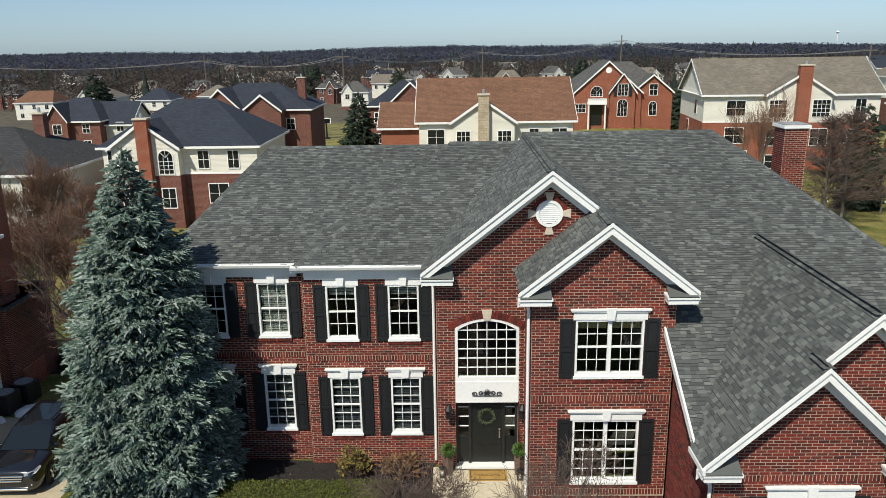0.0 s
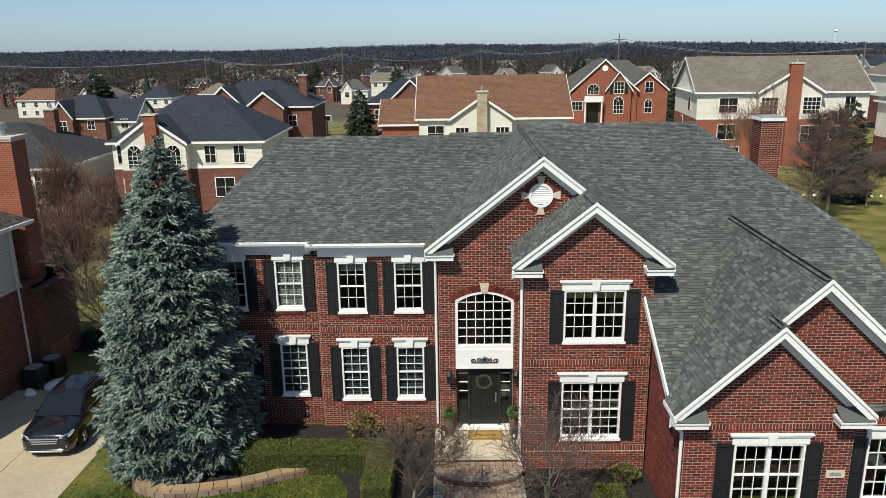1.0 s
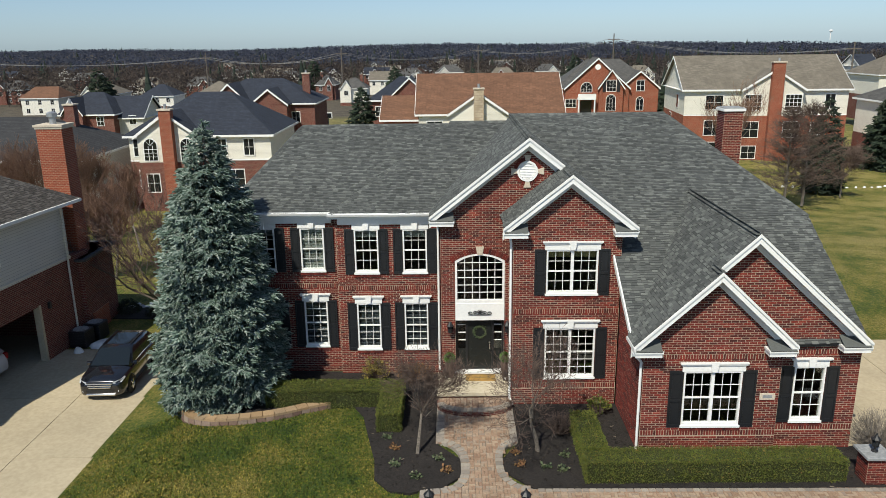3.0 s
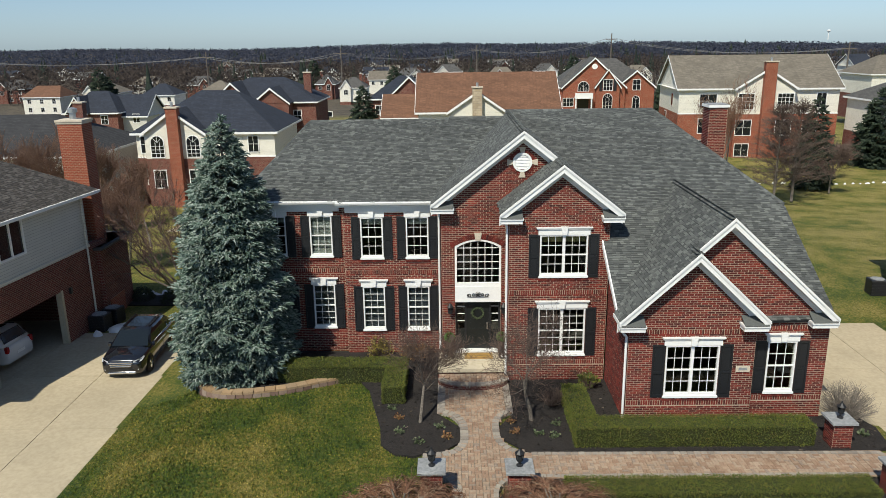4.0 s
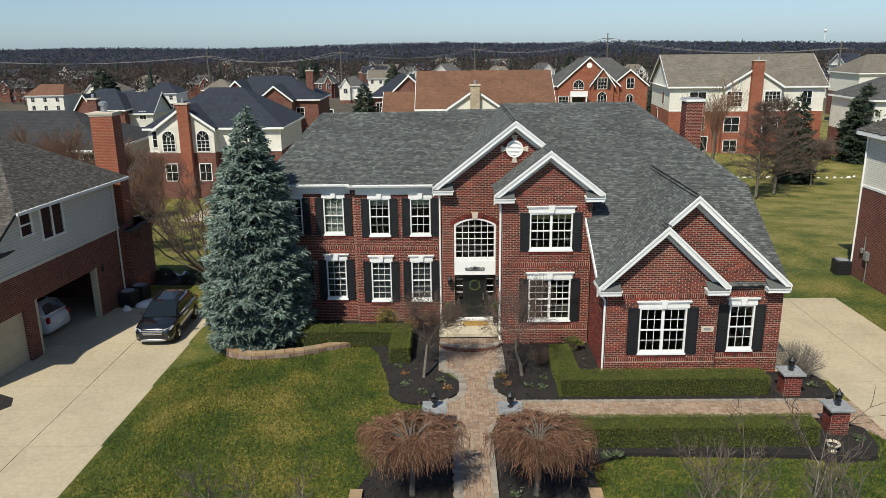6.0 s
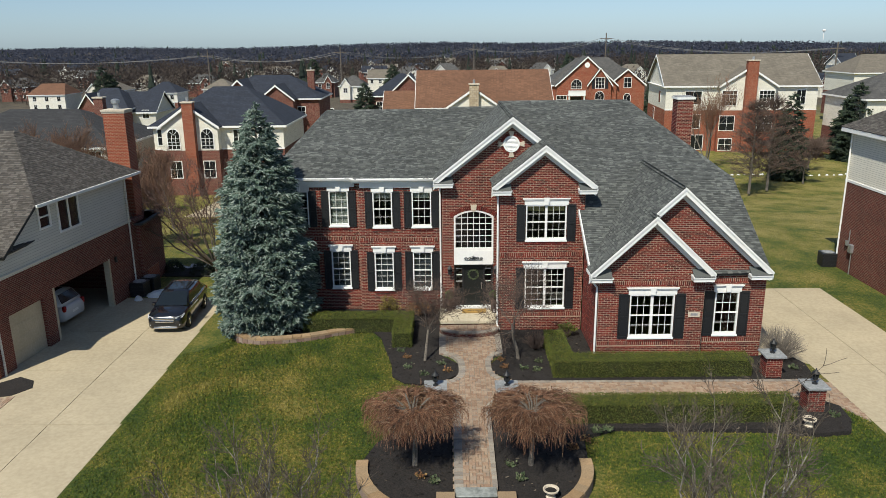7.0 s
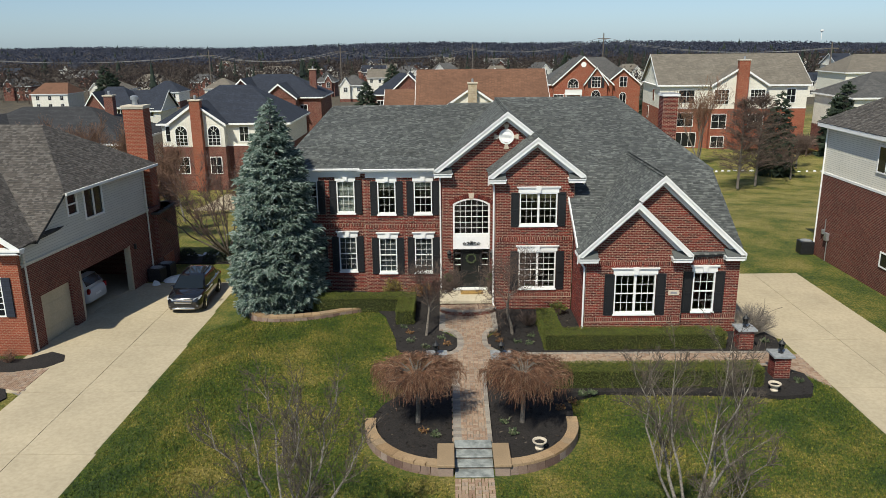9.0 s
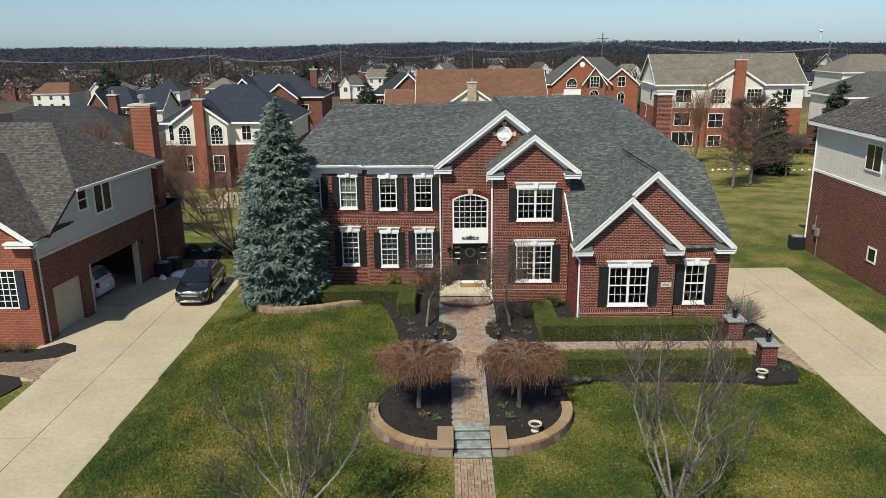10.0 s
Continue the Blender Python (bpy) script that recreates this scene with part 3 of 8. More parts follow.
def ridge_cap(a, b, w=0.14, n_len=0.22):
    """Overlapping cap shingles along a ridge or hip."""
    a, b = Vector(a), Vector(b)
    d = (b - a).normalized()
    side = d.cross(Vector((0, 0, 1))).normalized()
    g = Geo()
    k = int((b - a).length / n_len)
    for i in range(k):
        p, q = a + d * (n_len * i), a + d * (n_len * (i + 1.25))
        n = len(g.v)
        for c, h in ((p, 0.035), (q, 0.018)):
            for s, z in ((-1, -w * 0.5 + h), (0, h), (1, -w * 0.5 + h)):
                g.v.append(tuple(c + side * (s * w) + Vector((0, 0, z))))
        g.f += [(n, n + 3, n + 4, n + 1), (n + 1, n + 4, n + 5, n + 2), (n, n + 1, n + 2)]
    ob = part("ridge_cap", g, M["shingle"], house)
    ob["kind"] = "stuff"


for a, b in (((-7.9, RL, up_left(RL)), (-1.05, RL, up_left(RL))), ((-1.05, RM, up_mid(RM)), (1.75, RM, up_mid(RM))), ((1.79, RR, 9.79), (8.94, RR, up_right(RR))),
             ((-10.0, 1.12, 6.80), (-7.9, RL, up_left(RL))), ((12.12, -0.05, 6.8), (8.94, RR, up_right(RR))), ((1.79, -0.40, 9.8), (1.79, RR, 9.8)),
             ((3.1, -2.14, 8.75), (3.1, -0.4, 8.75)), ((8.27, -5.35, 7.45), (8.27, 1.5, 7.45)), ((7.11, -5.70, 6.37), (7.11, -5.0, 6.37)), ((-5.70, 0.80, 6.81), (-1.05, RM, up_mid(RM)))):
    ridge_cap(a, b)


def rake(ax, az, fx, fz, y, wall_y, board=0.30):
    """The white rake of one gable slope from apex to foot: board, crown moulding and soffit."""
    a, f = Vector((ax, 0, az)), Vector((fx, 0, fz))
    dn = Vector((0, 0, -1))

    def strip(off0, off1, y0, y1):
        g = Geo()
        pts = [(a.x, y0, a.z - off0), (f.x, y0, f.z - off0), (f.x, y0, f.z - off1), (a.x, y0, a.z - off1)]
        g.prism(pts, (0, y1 - y0, 0))
        return g
    soften(recalc(part("rake_board", strip(0.02, board, y - 0.02, y + 0.02), M["white"], house)), 0.006)
    part("rake_crown", strip(-0.01, 0.09, y - 0.06, y - 0.022), M["white"], house)
    part("rake_soffit", strip(board - 0.06, board, y + 0.022, wall_y - 0.01), M["white"], house)
    part("frieze_board", strip(board, board + 0.2, wall_y - 0.05, wall_y - 0.012), M["white"], house)


def cornice_return(x0, x1, z, y, wall_y):
    """The boxed eave return at a gable's foot with its small shingled top."""
    g = Geo().box(x0, y - 0.04, z - 0.26, x1, wall_y - 0.005, z - 0.06)
    g.box(x0 - 0.03, y - 0.08, z - 0.12, x1 + 0.03, wall_y - 0.005, z - 0.05)
    ob = part("cornice_return", g, M["white"], house, "boxed white cornice return")
    top = Geo().prism([(x0, y - 0.08, z - 0.05), (x1, y - 0.08, z - 0.05), (x1, wall_y - 0.01, z + 0.20), (x0, wall_y - 0.01, z + 0.20)], (0, 0, -0.02))
    part("return_roof", top, M["shingle"], ob, "small grey shingled top")


rake(1.79, 9.78, -1.86, 6.90, -0.40, 0.0)
rake(1.79, 9.78, 3.10, 8.75, -0.40, 0.0)
rake(3.10, 8.73, 0.76, 6.88, -2.14, -1.78)
rake(3.10, 8.73, 5.42, 6.90, -2.14, -1.78)
rake(7.11, 6.35, 4.57, 3.97, -5.70, -5.33)
rake(7.11, 6.35, 9.63, 3.97, -5.70, -5.33)
rake(8.27, 7.436, 7.16, 6.40, -5.35, -4.98)
rake(8.27, 7.436, 12.10, 3.91, -5.35, -4.98)
cornice_return(-1.83, -0.95, 6.82, -0.40, 0.0)
cornice_return(0.80, 1.62, 6.80, -2.14, -1.78)
cornice_return(4.62, 5.39, 6.82, -2.14, -1.78)
cornice_return(4.62, 5.45, 3.88, -5.70, -5.33)
cornice_return(8.75, 9.58, 3.88, -5.70, -5.33)
cornice_return(11.2, 12.05, 3.84, -5.35, -4.98)


def gutter(x0, x1, y, z, wall_y):
    """A white gutter with fascia, soffit and frieze under an eave along x."""
    g = Geo()
    prof = [(0, 0), (0, -0.11), (-0.05, -0.13), (-0.09, -0.09), (-0.12, -0.01), (-0.105, -0.01), (-0.08, -0.08), (-0.02, -0.10), (-0.012, 0)]
    g.prism([(x0, y + a, z + b) for a, b in prof], (x1 - x0, 0, 0))
    recalc(part("gutter", g, M["white"], house, "white metal gutter"))
    part("soffit", Geo().box(x0, y + 0.004, z - 0.20, x1, wall_y - 0.04, z - 0.17), M["white"], house)
    part("fascia", Geo().box(x0, y + 0.004, z - 0.17, x1, y + 0.03, z + 0.02), M["white"], house)
    part("frieze_board", Geo().box(x0 + 0.35, wall_y - 0.16, z - 0.40, x1, wall_y - 0.012, z - 0.20).box(x0 + 0.35, wall_y - 0.12, z - 0.46, x1, wall_y - 0.012, z - 0.40), M["white"], house)


gutter(-10.02, -5.75, 1.10, 6.79, 1.42)
gutter(-5.80, -1.86, 0.77, 6.80, 1.07)
part("gutter", Geo().box(4.55, -5.8, 3.84, 4.62, -4.75, 3.96), M["white"], house)
part("rake_board", Geo().prism([(4.66, -5.35, low_right(-5.35) - 0.2), (4.66, -1.72, low_right(-1.72) - 0.2), (4.66, -1.72, low_right(-1.72) + 0.03), (4.66, -5.35, low_right(-5.35) + 0.03)], (0.05, 0, 0)), M["white"], house)


def downspout(pts, r=0.045):
    g = Geo()
    for a, b in zip(pts, pts[1:]):
        g.tube(a, b, r, r, 8, cap=True)
    part("downspout", g, M["white"], house, "white downspout")


downspout([(-1.78, 0.50, 6.78), (-1.62, 0.98, 6.55), (-1.56, 1.0, 6.4), (-1.56, 1.0, 0.2)])
downspout([(0.80, -2.1, 6.78), (1.02, -1.80, 6.5), (1.06, -1.80, 6.3), (1.06, -1.80, 0.35), (1.15, -2.1, 0.2)])
downspout([(4.58, -5.5, 3.84), (4.80, -5.32, 3.45), (4.92, -5.32, 3.3), (4.92, -5.32, 0.1)])
# chimney
ch = part("chimney", Geo().box(12.12, 9.32, BASE, 13.02, 10.32, 9.72), M["mortar"], house, "red brick chimney with white cap")
wall_bricks(ch, [rect(12.12, 6.0, 13.02, 9.72)], facing(9.32), seed=15)
wall_bricks(ch, [rect(9.32, 6.0, 10.32, 9.72)], facing_left(12.12), seed=16)
cap = part("chimney_cap", Geo().box(12.04, 9.24, 9.72, 13.10, 10.40, 9.84), M["white"], ch)
part("cap_slab", Geo().box(12.08, 9.28, 9.844, 13.06, 10.36, 9.88), M["slate_cap"], cap)

# ---- arched window, panel and door ----
arch = part("window", slab([arch_ring(0.03, 3.42, 1.88, 5.12, 5.40), arch_ring(0.03, 3.56, 1.72, 5.06, 5.33)], facing(-0.03), 0.14), M["white"], house, "arched white window of many panes")
recalc(arch)
bars = Geo()
for i in range(1, 6):
    u = 0.03 - 0.86 + 1.72 * i / 6
    top = 5.06 + 0.27 * (1 - ((u - 0.03) / 0.86) ** 2)
    bars.box(u - 0.012, 0.02, 3.56, u + 0.012, 0.05, top)
for j in range(1, 6):
    v = 3.56 + 0.295 * j
    bars.box(-0.83, 0.022, v - 0.012, 0.89, 0.048, v + 0.012)
part("muntins", bars, M["white"], arch)
pane = recalc(part("pane", slab([arch_ring(0.03, 3.56, 1.72, 5.06, 5.33)], facing(0.055), 0.006), M["glass"], arch))
pane.visible_shadow = False
vous = Geo()
half, rise = 0.94, 0.28
rad = (half * half + rise * rise) / (2 * rise)
a_end = math.asin(half / rad) * 1.12
for i in range(25):
    t0, t1 = -a_end + 2 * a_end * i / 25 + 0.004, -a_end + 2 * a_end * (i + 1) / 25 - 0.004
    r0, r1, zc = rad + 0.01, rad + 0.22, 5.40 - rad
    vous.prism([(0.03 + r * math.sin(t), -0.012, zc + r * math.cos(t)) for r, t in ((r0, t0), (r0, t1), (r1, t1), (r1, t0))], (0, -0.03, 0))
part("brick_arch", vous, M["brick"], arch)["kind"] = "stuff"
part("keystone", recalc(part("tmp2", Geo().prism([(-0.07, -0.06, 5.36), (0.13, -0.06, 5.36), (0.18, -0.06, 5.68), (-0.12, -0.06, 5.68)], (0, 0.06, 0)), M["limestone"])).data, None, arch, "limestone keystone")
bpy.data.objects.remove(bpy.data.objects["tmp2"])
panel = part("door_panel", Geo().box(-0.91, -0.05, 2.74, 0.97, 0.25, 3.42), M["white"], house, "white panel over the door")


# ---- ground, drives and walks ----
def axis(stops):
    out = []
    for a, b, step in stops:
        n = max(1, round((b - a) / step))
        out += [a + (b - a) * i / n for i in range(n)]
    return out + [stops[-1][1]]


def grass_mat(blade=False):
    m, nt, b = base_mat("grass blades" if blade else "spring lawn", 0.95)
    n1 = noise_tex(nt, 9.0, 6.0, 0.7)
    n2 = noise_tex(nt, 0.35, 5.0, 0.62)
    n3 = noise_tex(nt, 45.0, 2.0, 0.6)
    r = ramp(nt, [(0.39, (0.020, 0.050, 0.003)), (0.465, (0.048, 0.090, 0.005)), (0.53, (0.098, 0.130, 0.010)), (0.585, (0.20, 0.185, 0.028)), (0.67, (0.34, 0.28, 0.08))])
    mx = nt.nodes.new("ShaderNodeMath")
    mx.operation = 'MULTIPLY_ADD'
    nt.links.new(n1.outputs[0], mx.inputs[0])
    mx.inputs[1].default_value = 0.55
    sc = nt.nodes.new("ShaderNodeMath")
    sc.operation = 'MULTIPLY'
    sc.inputs[1].default_value = 0.52
    nt.links.new(n2.outputs[0], sc.inputs[0])
    nt.links.new(sc.outputs[0], mx.inputs[2])
    # the back lawns are drier
    place = nt.nodes.new("ShaderNodeSeparateXYZ")
    nt.links.new(nt.nodes.new("ShaderNodeNewGeometry").outputs["Position"], place.inputs[0])
    dry = nt.nodes.new("ShaderNodeMapRange")
    dry.inputs["From Min"].default_value = 2.0
    dry.inputs["From Max"].default_value = 24.0
    dry.inputs["To Max"].default_value = 0.075
    nt.links.new(place.outputs[1], dry.inputs["Value"])
    both = nt.nodes.new("ShaderNodeMath")
    nt.links.new(mx.outputs[0], both.inputs[0])
    nt.links.new(dry.outputs[0], both.inputs[1])
    nt.links.new(both.outputs[0], r.inputs[0])
    g = ramp(nt, [(0.3, (0.45,) * 3), (0.7, (1.25,) * 3)])
    nt.links.new(nt.nodes.new("ShaderNodeNewGeometry").outputs["Random Per Island"] if blade else n3.outputs[0], g.inputs[0])
    if blade:
        g.color_ramp.elements[0].position, g.color_ramp.elements[1].position = 0.0, 1.0
        g.color_ramp.elements[0].color, g.color_ramp.elements[1].color = (0.45, 0.5, 0.4, 1), (1.75, 1.6, 1.6, 1)
    turf = mixc(nt, r.outputs[0], g.outputs[0], 1.0, 'MULTIPLY')
    # leaf litter of the woods further off
    geo = nt.nodes.new("ShaderNodeNewGeometry")
    sep = nt.nodes.new("ShaderNodeSeparateXYZ")
    nt.links.new(geo.outputs["Position"], sep.inputs[0])
    n4 = noise_tex(nt, 0.02, 4.0)
    wob = nt.nodes.new("ShaderNodeMath")
    wob.operation = 'MULTIPLY_ADD'
    nt.links.new(n4.outputs[0], wob.inputs[0])
    wob.inputs[1].default_value = 160.0
    nt.links.new(sep.outputs[1], wob.inputs[2])
    mr = nt.nodes.new("ShaderNodeMapRange")
    mr.inputs["From Min"].default_value = 200.0
    mr.inputs["From Max"].default_value = 260.0
    nt.links.new(wob.outputs[0], mr.inputs["Value"])
    litter = ramp(nt, [(0.35, (0.05, 0.042, 0.030)), (0.65, (0.11, 0.088, 0.058))])
    nt.links.new(n2.outputs[0], litter.inputs[0])
    nt.links.new(mixc(nt, turf, litter.outputs[0], mr.outputs[0]), b.inputs["Base Color"])
    add_bump(nt, b, n3.outputs[0], 1.0, 0.07)
    return m


M["grass"] = grass_mat()
M["grass_blade"] = grass_mat(True)
xs = axis([(-2500, -400, 300), (-400, -80, 40), (-80, -24, 4), (-24, 26, 0.8), (26, 90, 4), (90, 400, 40), (400, 2500, 300)])
ys = axis([(-300, -60, 40), (-60, -30, 5), (-30, 20, 0.8), (20, 60, 3), (60, 160, 8), (160, 600, 40), (600, 3400, 280)])
gg = Geo()
gg.v = [(x, y, ground_z(x, y)) for y in ys for x in xs]
nx = len(xs)
gg.f = [(j * nx + i, j * nx + i + 1, (j + 1) * nx + i + 1, (j + 1) * nx + i) for j in range(len(ys) - 1) for i in range(nx - 1)]
tagged(part("ground", gg, M["grass"], smooth=True), "spring lawn of patchy green and straw grass", "ground", kind="structure")


def draped(outline, up, step=0.8, thick=0.25):
    """A plate over an outline in plan that follows the land, up above it, with a skirt."""
    lo_x, hi_x = min(p[0] for p in outline), max(p[0] for p in outline)
    bm = bmesh.new()
    vs = [bm.verts.new((x, y, 0)) for x, y in outline]
    bm.faces.new(vs)
    lo_y, hi_y = min(p[1] for p in outline), max(p[1] for p in outline)
    x = lo_x + step
    while x < hi_x:
        bmesh.ops.bisect_plane(bm, geom=bm.verts[:] + bm.edges[:] + bm.faces[:], plane_co=(x, 0, 0), plane_no=(1, 0, 0))
        x += step
    y = lo_y + step
    while y < hi_y:
        bmesh.ops.bisect_plane(bm, geom=bm.verts[:] + bm.edges[:] + bm.faces[:], plane_co=(0, y, 0), plane_no=(0, 1, 0))
        y += step
    rim = [e for e in bm.edges if len(e.link_faces) == 1]
    for v in bm.verts:
        v.co.z = ground_z(v.co.x, v.co.y) + up
    skirt = bmesh.ops.extrude_edge_only(bm, edges=rim)
    for v in skirt["geom"]:
        if isinstance(v, bmesh.types.BMVert):
            v.co.z -= thick
    bmesh.ops.recalc_face_normals(bm, faces=bm.faces)
    me = bpy.data.meshes.new("plate")
    bm.to_mesh(me)
    bm.free()
    if me.polygons and sum(p.normal.z * p.area for p in me.polygons) < 0:
        me.flip_normals()
    return me


def slabs(name, cells, label, up=0.035):
    """A driveway of concrete slabs with open joints."""
    top = thing(name, label, "driveway", kind="structure")
    for cell in cells:
        part("concrete_slab", draped(cell, up), M["concrete"], top)
    return top


# left neighbour's drive, with one joint down its length and cross joints
cells = []
rows_y = [-52, -46, -40, -34, -28.5, -23.5, -18.5, -13.5, -8.5, -3.5, 1.2, 6.4]
for y0, y1 in zip(rows_y, rows_y[1:]):
    e = 0.012
    cells.append([(-16.75 + e, y0 + e), (-14.0, y0 + e), (-13.9, y1 - e), (-16.75 + e, y1 - e)])
    if y1 <= -13.5:
        cells.append([(-19.3, y0 + e), (-16.75 - e, y0 + e), (-16.75 - e, y1 - e), (-19.3, y1 - e)])
    elif y1 > -8.5:
        cells.append([(-21.2, y0 + e), (-16.75 - e, y0 + e), (-16.75 - e, y1 - e), (-21.2, y1 - e)])
    else:
        cells.append([(-19.3, y0 + e), (-16.75 - e, y0 + e), (-16.75 - e, y1 - e), (-19.3, y1 - e)])
slabs("driveway", cells, "pale concrete driveway with control joints", 0.035)
# own drive on the other side
cells = []
rows_y = [-52, -46, -40, -34, -28, -22, -16, -10, -5, 0, 5.2]
for y0, y1 in zip(rows_y, rows_y[1:]):
    e = 0.012
    xr = 19.5
    cells.append([(14.2, y0 + e), (16.9 - e, y0 + e), (16.9 - e, y1 - e), (14.2, y1 - e)])
    cells.append([(16.9 + e, y0 + e), (xr, y0 + e), (xr, y1 - e), (16.9 + e, y1 - e)])
    if y0 >= -5:
        cells.append([(12.05, y0 + e), (14.2 - e, y0 + e), (14.2 - e, y1 - e), (12.05, y1 - e)])
slabs("driveway", cells, "pale concrete driveway widening at the garage", 0.035)


# ---- houses round about ----
def far_window(parent, x, z, w, h, y=0.0, cols=2, rows=2, arched=False, dark=False, trim="white"):
    t = 0.08
    to3 = lambda u, v, q: Vector((u, y - 0.06 - q, v))
    if arched:
        top = lambda hw: [(x + hw * math.cos(math.pi * i / 12), z + h + hw * math.sin(math.pi * i / 12)) for i in range(13)]
        rings = [[(x - w / 2 - t, z - t), (x + w / 2 + t, z - t)] + top(w / 2 + t), [(x - w / 2, z), (x + w / 2, z)] + top(w / 2)]
    else:
        rings = [rect(x - w / 2 - t, z - t, x + w / 2 + t, z + h + t), rect(x - w / 2, z, x + w / 2, z + h)]
    ob = recalc(part("window", slab(rings, to3, 0.055), M[trim], parent))
    fr = Geo()
    for i in range(1, cols):
        u = x - w / 2 + w * i / cols
        fr.box(u - 0.022, y - 0.045, z, u + 0.022, y - 0.004, z + h)
    for j in range(1, rows):
        v = z + h * j / rows
        fr.box(x - w / 2, y - 0.042, v - 0.018, x + w / 2, y - 0.004, v + 0.018)
    if arched:
        for k in range(1, 4):
            a = math.pi * k / 4
            fr.tube((x, y - 0.03, z + h), (x + math.cos(a) * w / 2, y - 0.03, z + h + math.sin(a) * w / 2), 0.02, 0.02, 4)
    if fr.v:
        part("muntin_grid", fr, M[trim], ob)["kind"] = "stuff"
    pg = Geo().box(x - w / 2, y - 0.03, z, x + w / 2, y - 0.003, z + h)
    if arched:
        pg.prism([(x + math.cos(math.pi * i / 12) * w / 2, y - 0.03, z + h + math.sin(math.pi * i / 12) * w / 2) for i in range(13)], (0, 0.027, 0))
    part("pane", pg, M["dark_pane"], ob)
    return ob


def far_house(x, y, yaw, w, d, eave, rise, low, high, split, roof, label, hip=1.0, gables=(), chimneys=(), wins=(), z=None, trim="white", over=0.4, sides=()):
    """A house with hipped (hip > 0) or gabled roof along its width; front is its -y side. gables: (centre, width, rise, out)."""
    z = ground_z(x, y) if z is None else z
    h = thing("house", label, "house", m=pose(x, y, z, 0, 0, yaw))
    b = -1.5

    def block(u0, u1, v0, v1, s0, s1, mat):
        return part("wall", Geo().box(u0, v0, s0, u1, v1, s1), M[mat], h)
    if split > 0:
        block(-w / 2, w / 2, 0, d, b, split, low)
        block(-w / 2 + 0.02, w / 2 - 0.02, 0.02, d - 0.02, split, eave, high)
        part("band", Geo().box(-w / 2 - 0.02, -0.03, split - 0.06, w / 2 + 0.02, 0.02, split + 0.08), M[trim], h)
    else:
        block(-w / 2, w / 2, 0, d, b, eave, high)
    o, e = over, eave
    X0, X1, Y0, Y1 = -w / 2 - o, w / 2 + o, -o, d + o
    i = min(hip * (d / 2 + o), w / 2 + o - 0.5)
    ra, rb = (X0 + i, d / 2, e + rise), (X1 - i, d / 2, e + rise)
    faces = [[(X0, Y0, e), (X1, Y0, e), rb, ra], [(X1, Y1, e), (X0, Y1, e), ra, rb]]
    if hip > 0:
        faces += [[(X0, Y1, e), (X0, Y0, e), ra], [(X1, Y0, e), (X1, Y1, e), rb]]
    else:
        for s in (-1, 1):
            xe = s * (w / 2 - 0.01)
            part("wall", Geo().prism([(xe, 0, e - 0.02), (xe, d, e - 0.02), (xe, d / 2, e + rise * d / (d + 2 * o))], (-s * 0.2, 0, 0)), M[high], h)
            for yy in (Y0, Y1):
                xr = s * (w / 2 + o)
                part("rake_board", Geo().prism([(xr, yy, e), (xr, d / 2, e + rise), (xr, d / 2, e + rise - 0.25), (xr, yy, e - 0.25)], (s * 0.05, 0, 0)), M[trim], h)
    for f in faces:
        part("roof", Geo().prism(f, (0, 0, -0.14)), M[roof], h)
    g = Geo()
    for u0, v0, u1, v1 in ((X0, Y0 - 0.05, X1, Y0 + 0.02), (X0, Y1 - 0.02, X1, Y1 + 0.05)) + (((X0 - 0.05, Y0, X0 + 0.02, Y1), (X1 - 0.02, Y0, X1 + 0.05, Y1)) if hip > 0 else ()):
        part("fascia", Geo().box(u0, v0, e - 0.24, u1, v1, e - 0.02), M[trim], h)
    part("soffit", Geo().box(X0, Y0, e - 0.16, X1, Y1, e - 0.145), M[trim], h)
    slope = rise / (d / 2 + o)
    for gx, gw, gr, out, mat in gables:
        if out > 0:
            if split > 0 and mat == high:
                part("wall", Geo().box(gx - gw / 2, -out, b, gx + gw / 2, 0, split), M[low], h)
                part("wall", Geo().box(gx - gw / 2 + 0.02, -out + 0.02, split, gx + gw / 2 - 0.02, 0, e), M[mat], h)
            else:
                part("wall", Geo().box(gx - gw / 2, -out, b, gx + gw / 2, 0, e), M[mat], h)
        hw = gw / 2 + 0.3
        sl = gr / hw
        yf = -out - 0.35
        yb = min(d / 2, gr / slope - o)
        part("wall", Geo().prism([(gx - gw / 2, -out, e - 0.05), (gx + gw / 2, -out, e - 0.05), (gx, -out, e + gr - 0.18)], (0, 0.15, 0)), M[mat], h)
        for s in (-1, 1):
            part("roof", Geo().prism([(gx, yf, e + gr), (gx + s * hw, yf, e), (gx + s * hw, 0.0, e), (gx, yb, e + gr)], (0, 0, -0.12)), M[roof], h)
            part("rake_board", Geo().prism([(gx, yf - 0.03, e + gr), (gx + s * hw, yf - 0.03, e), (gx + s * hw, yf - 0.03, e - 0.3), (gx, yf - 0.03, e + gr - 0.3)], (0, 0.06, 0)), M[trim], h)
    for cx, cy, cw, ctop, mat in chimneys:
        c = part("chimney", Geo().box(cx - cw / 2, cy - 0.45, b, cx + cw / 2, cy + 0.45, ctop), M[mat], h)
        part("chimney_cap", Geo().box(cx - cw / 2 - 0.1, cy - 0.55, ctop, cx + cw / 2 + 0.1, cy + 0.55, ctop + 0.14), M["limestone"], c)
        part("flue", Geo().tube((cx, cy, ctop + 0.14), (cx, cy, ctop + 0.6), 0.15, 0.15, 8, True), M["tin"], c)
    for win in wins:
        far_window(h, *win)
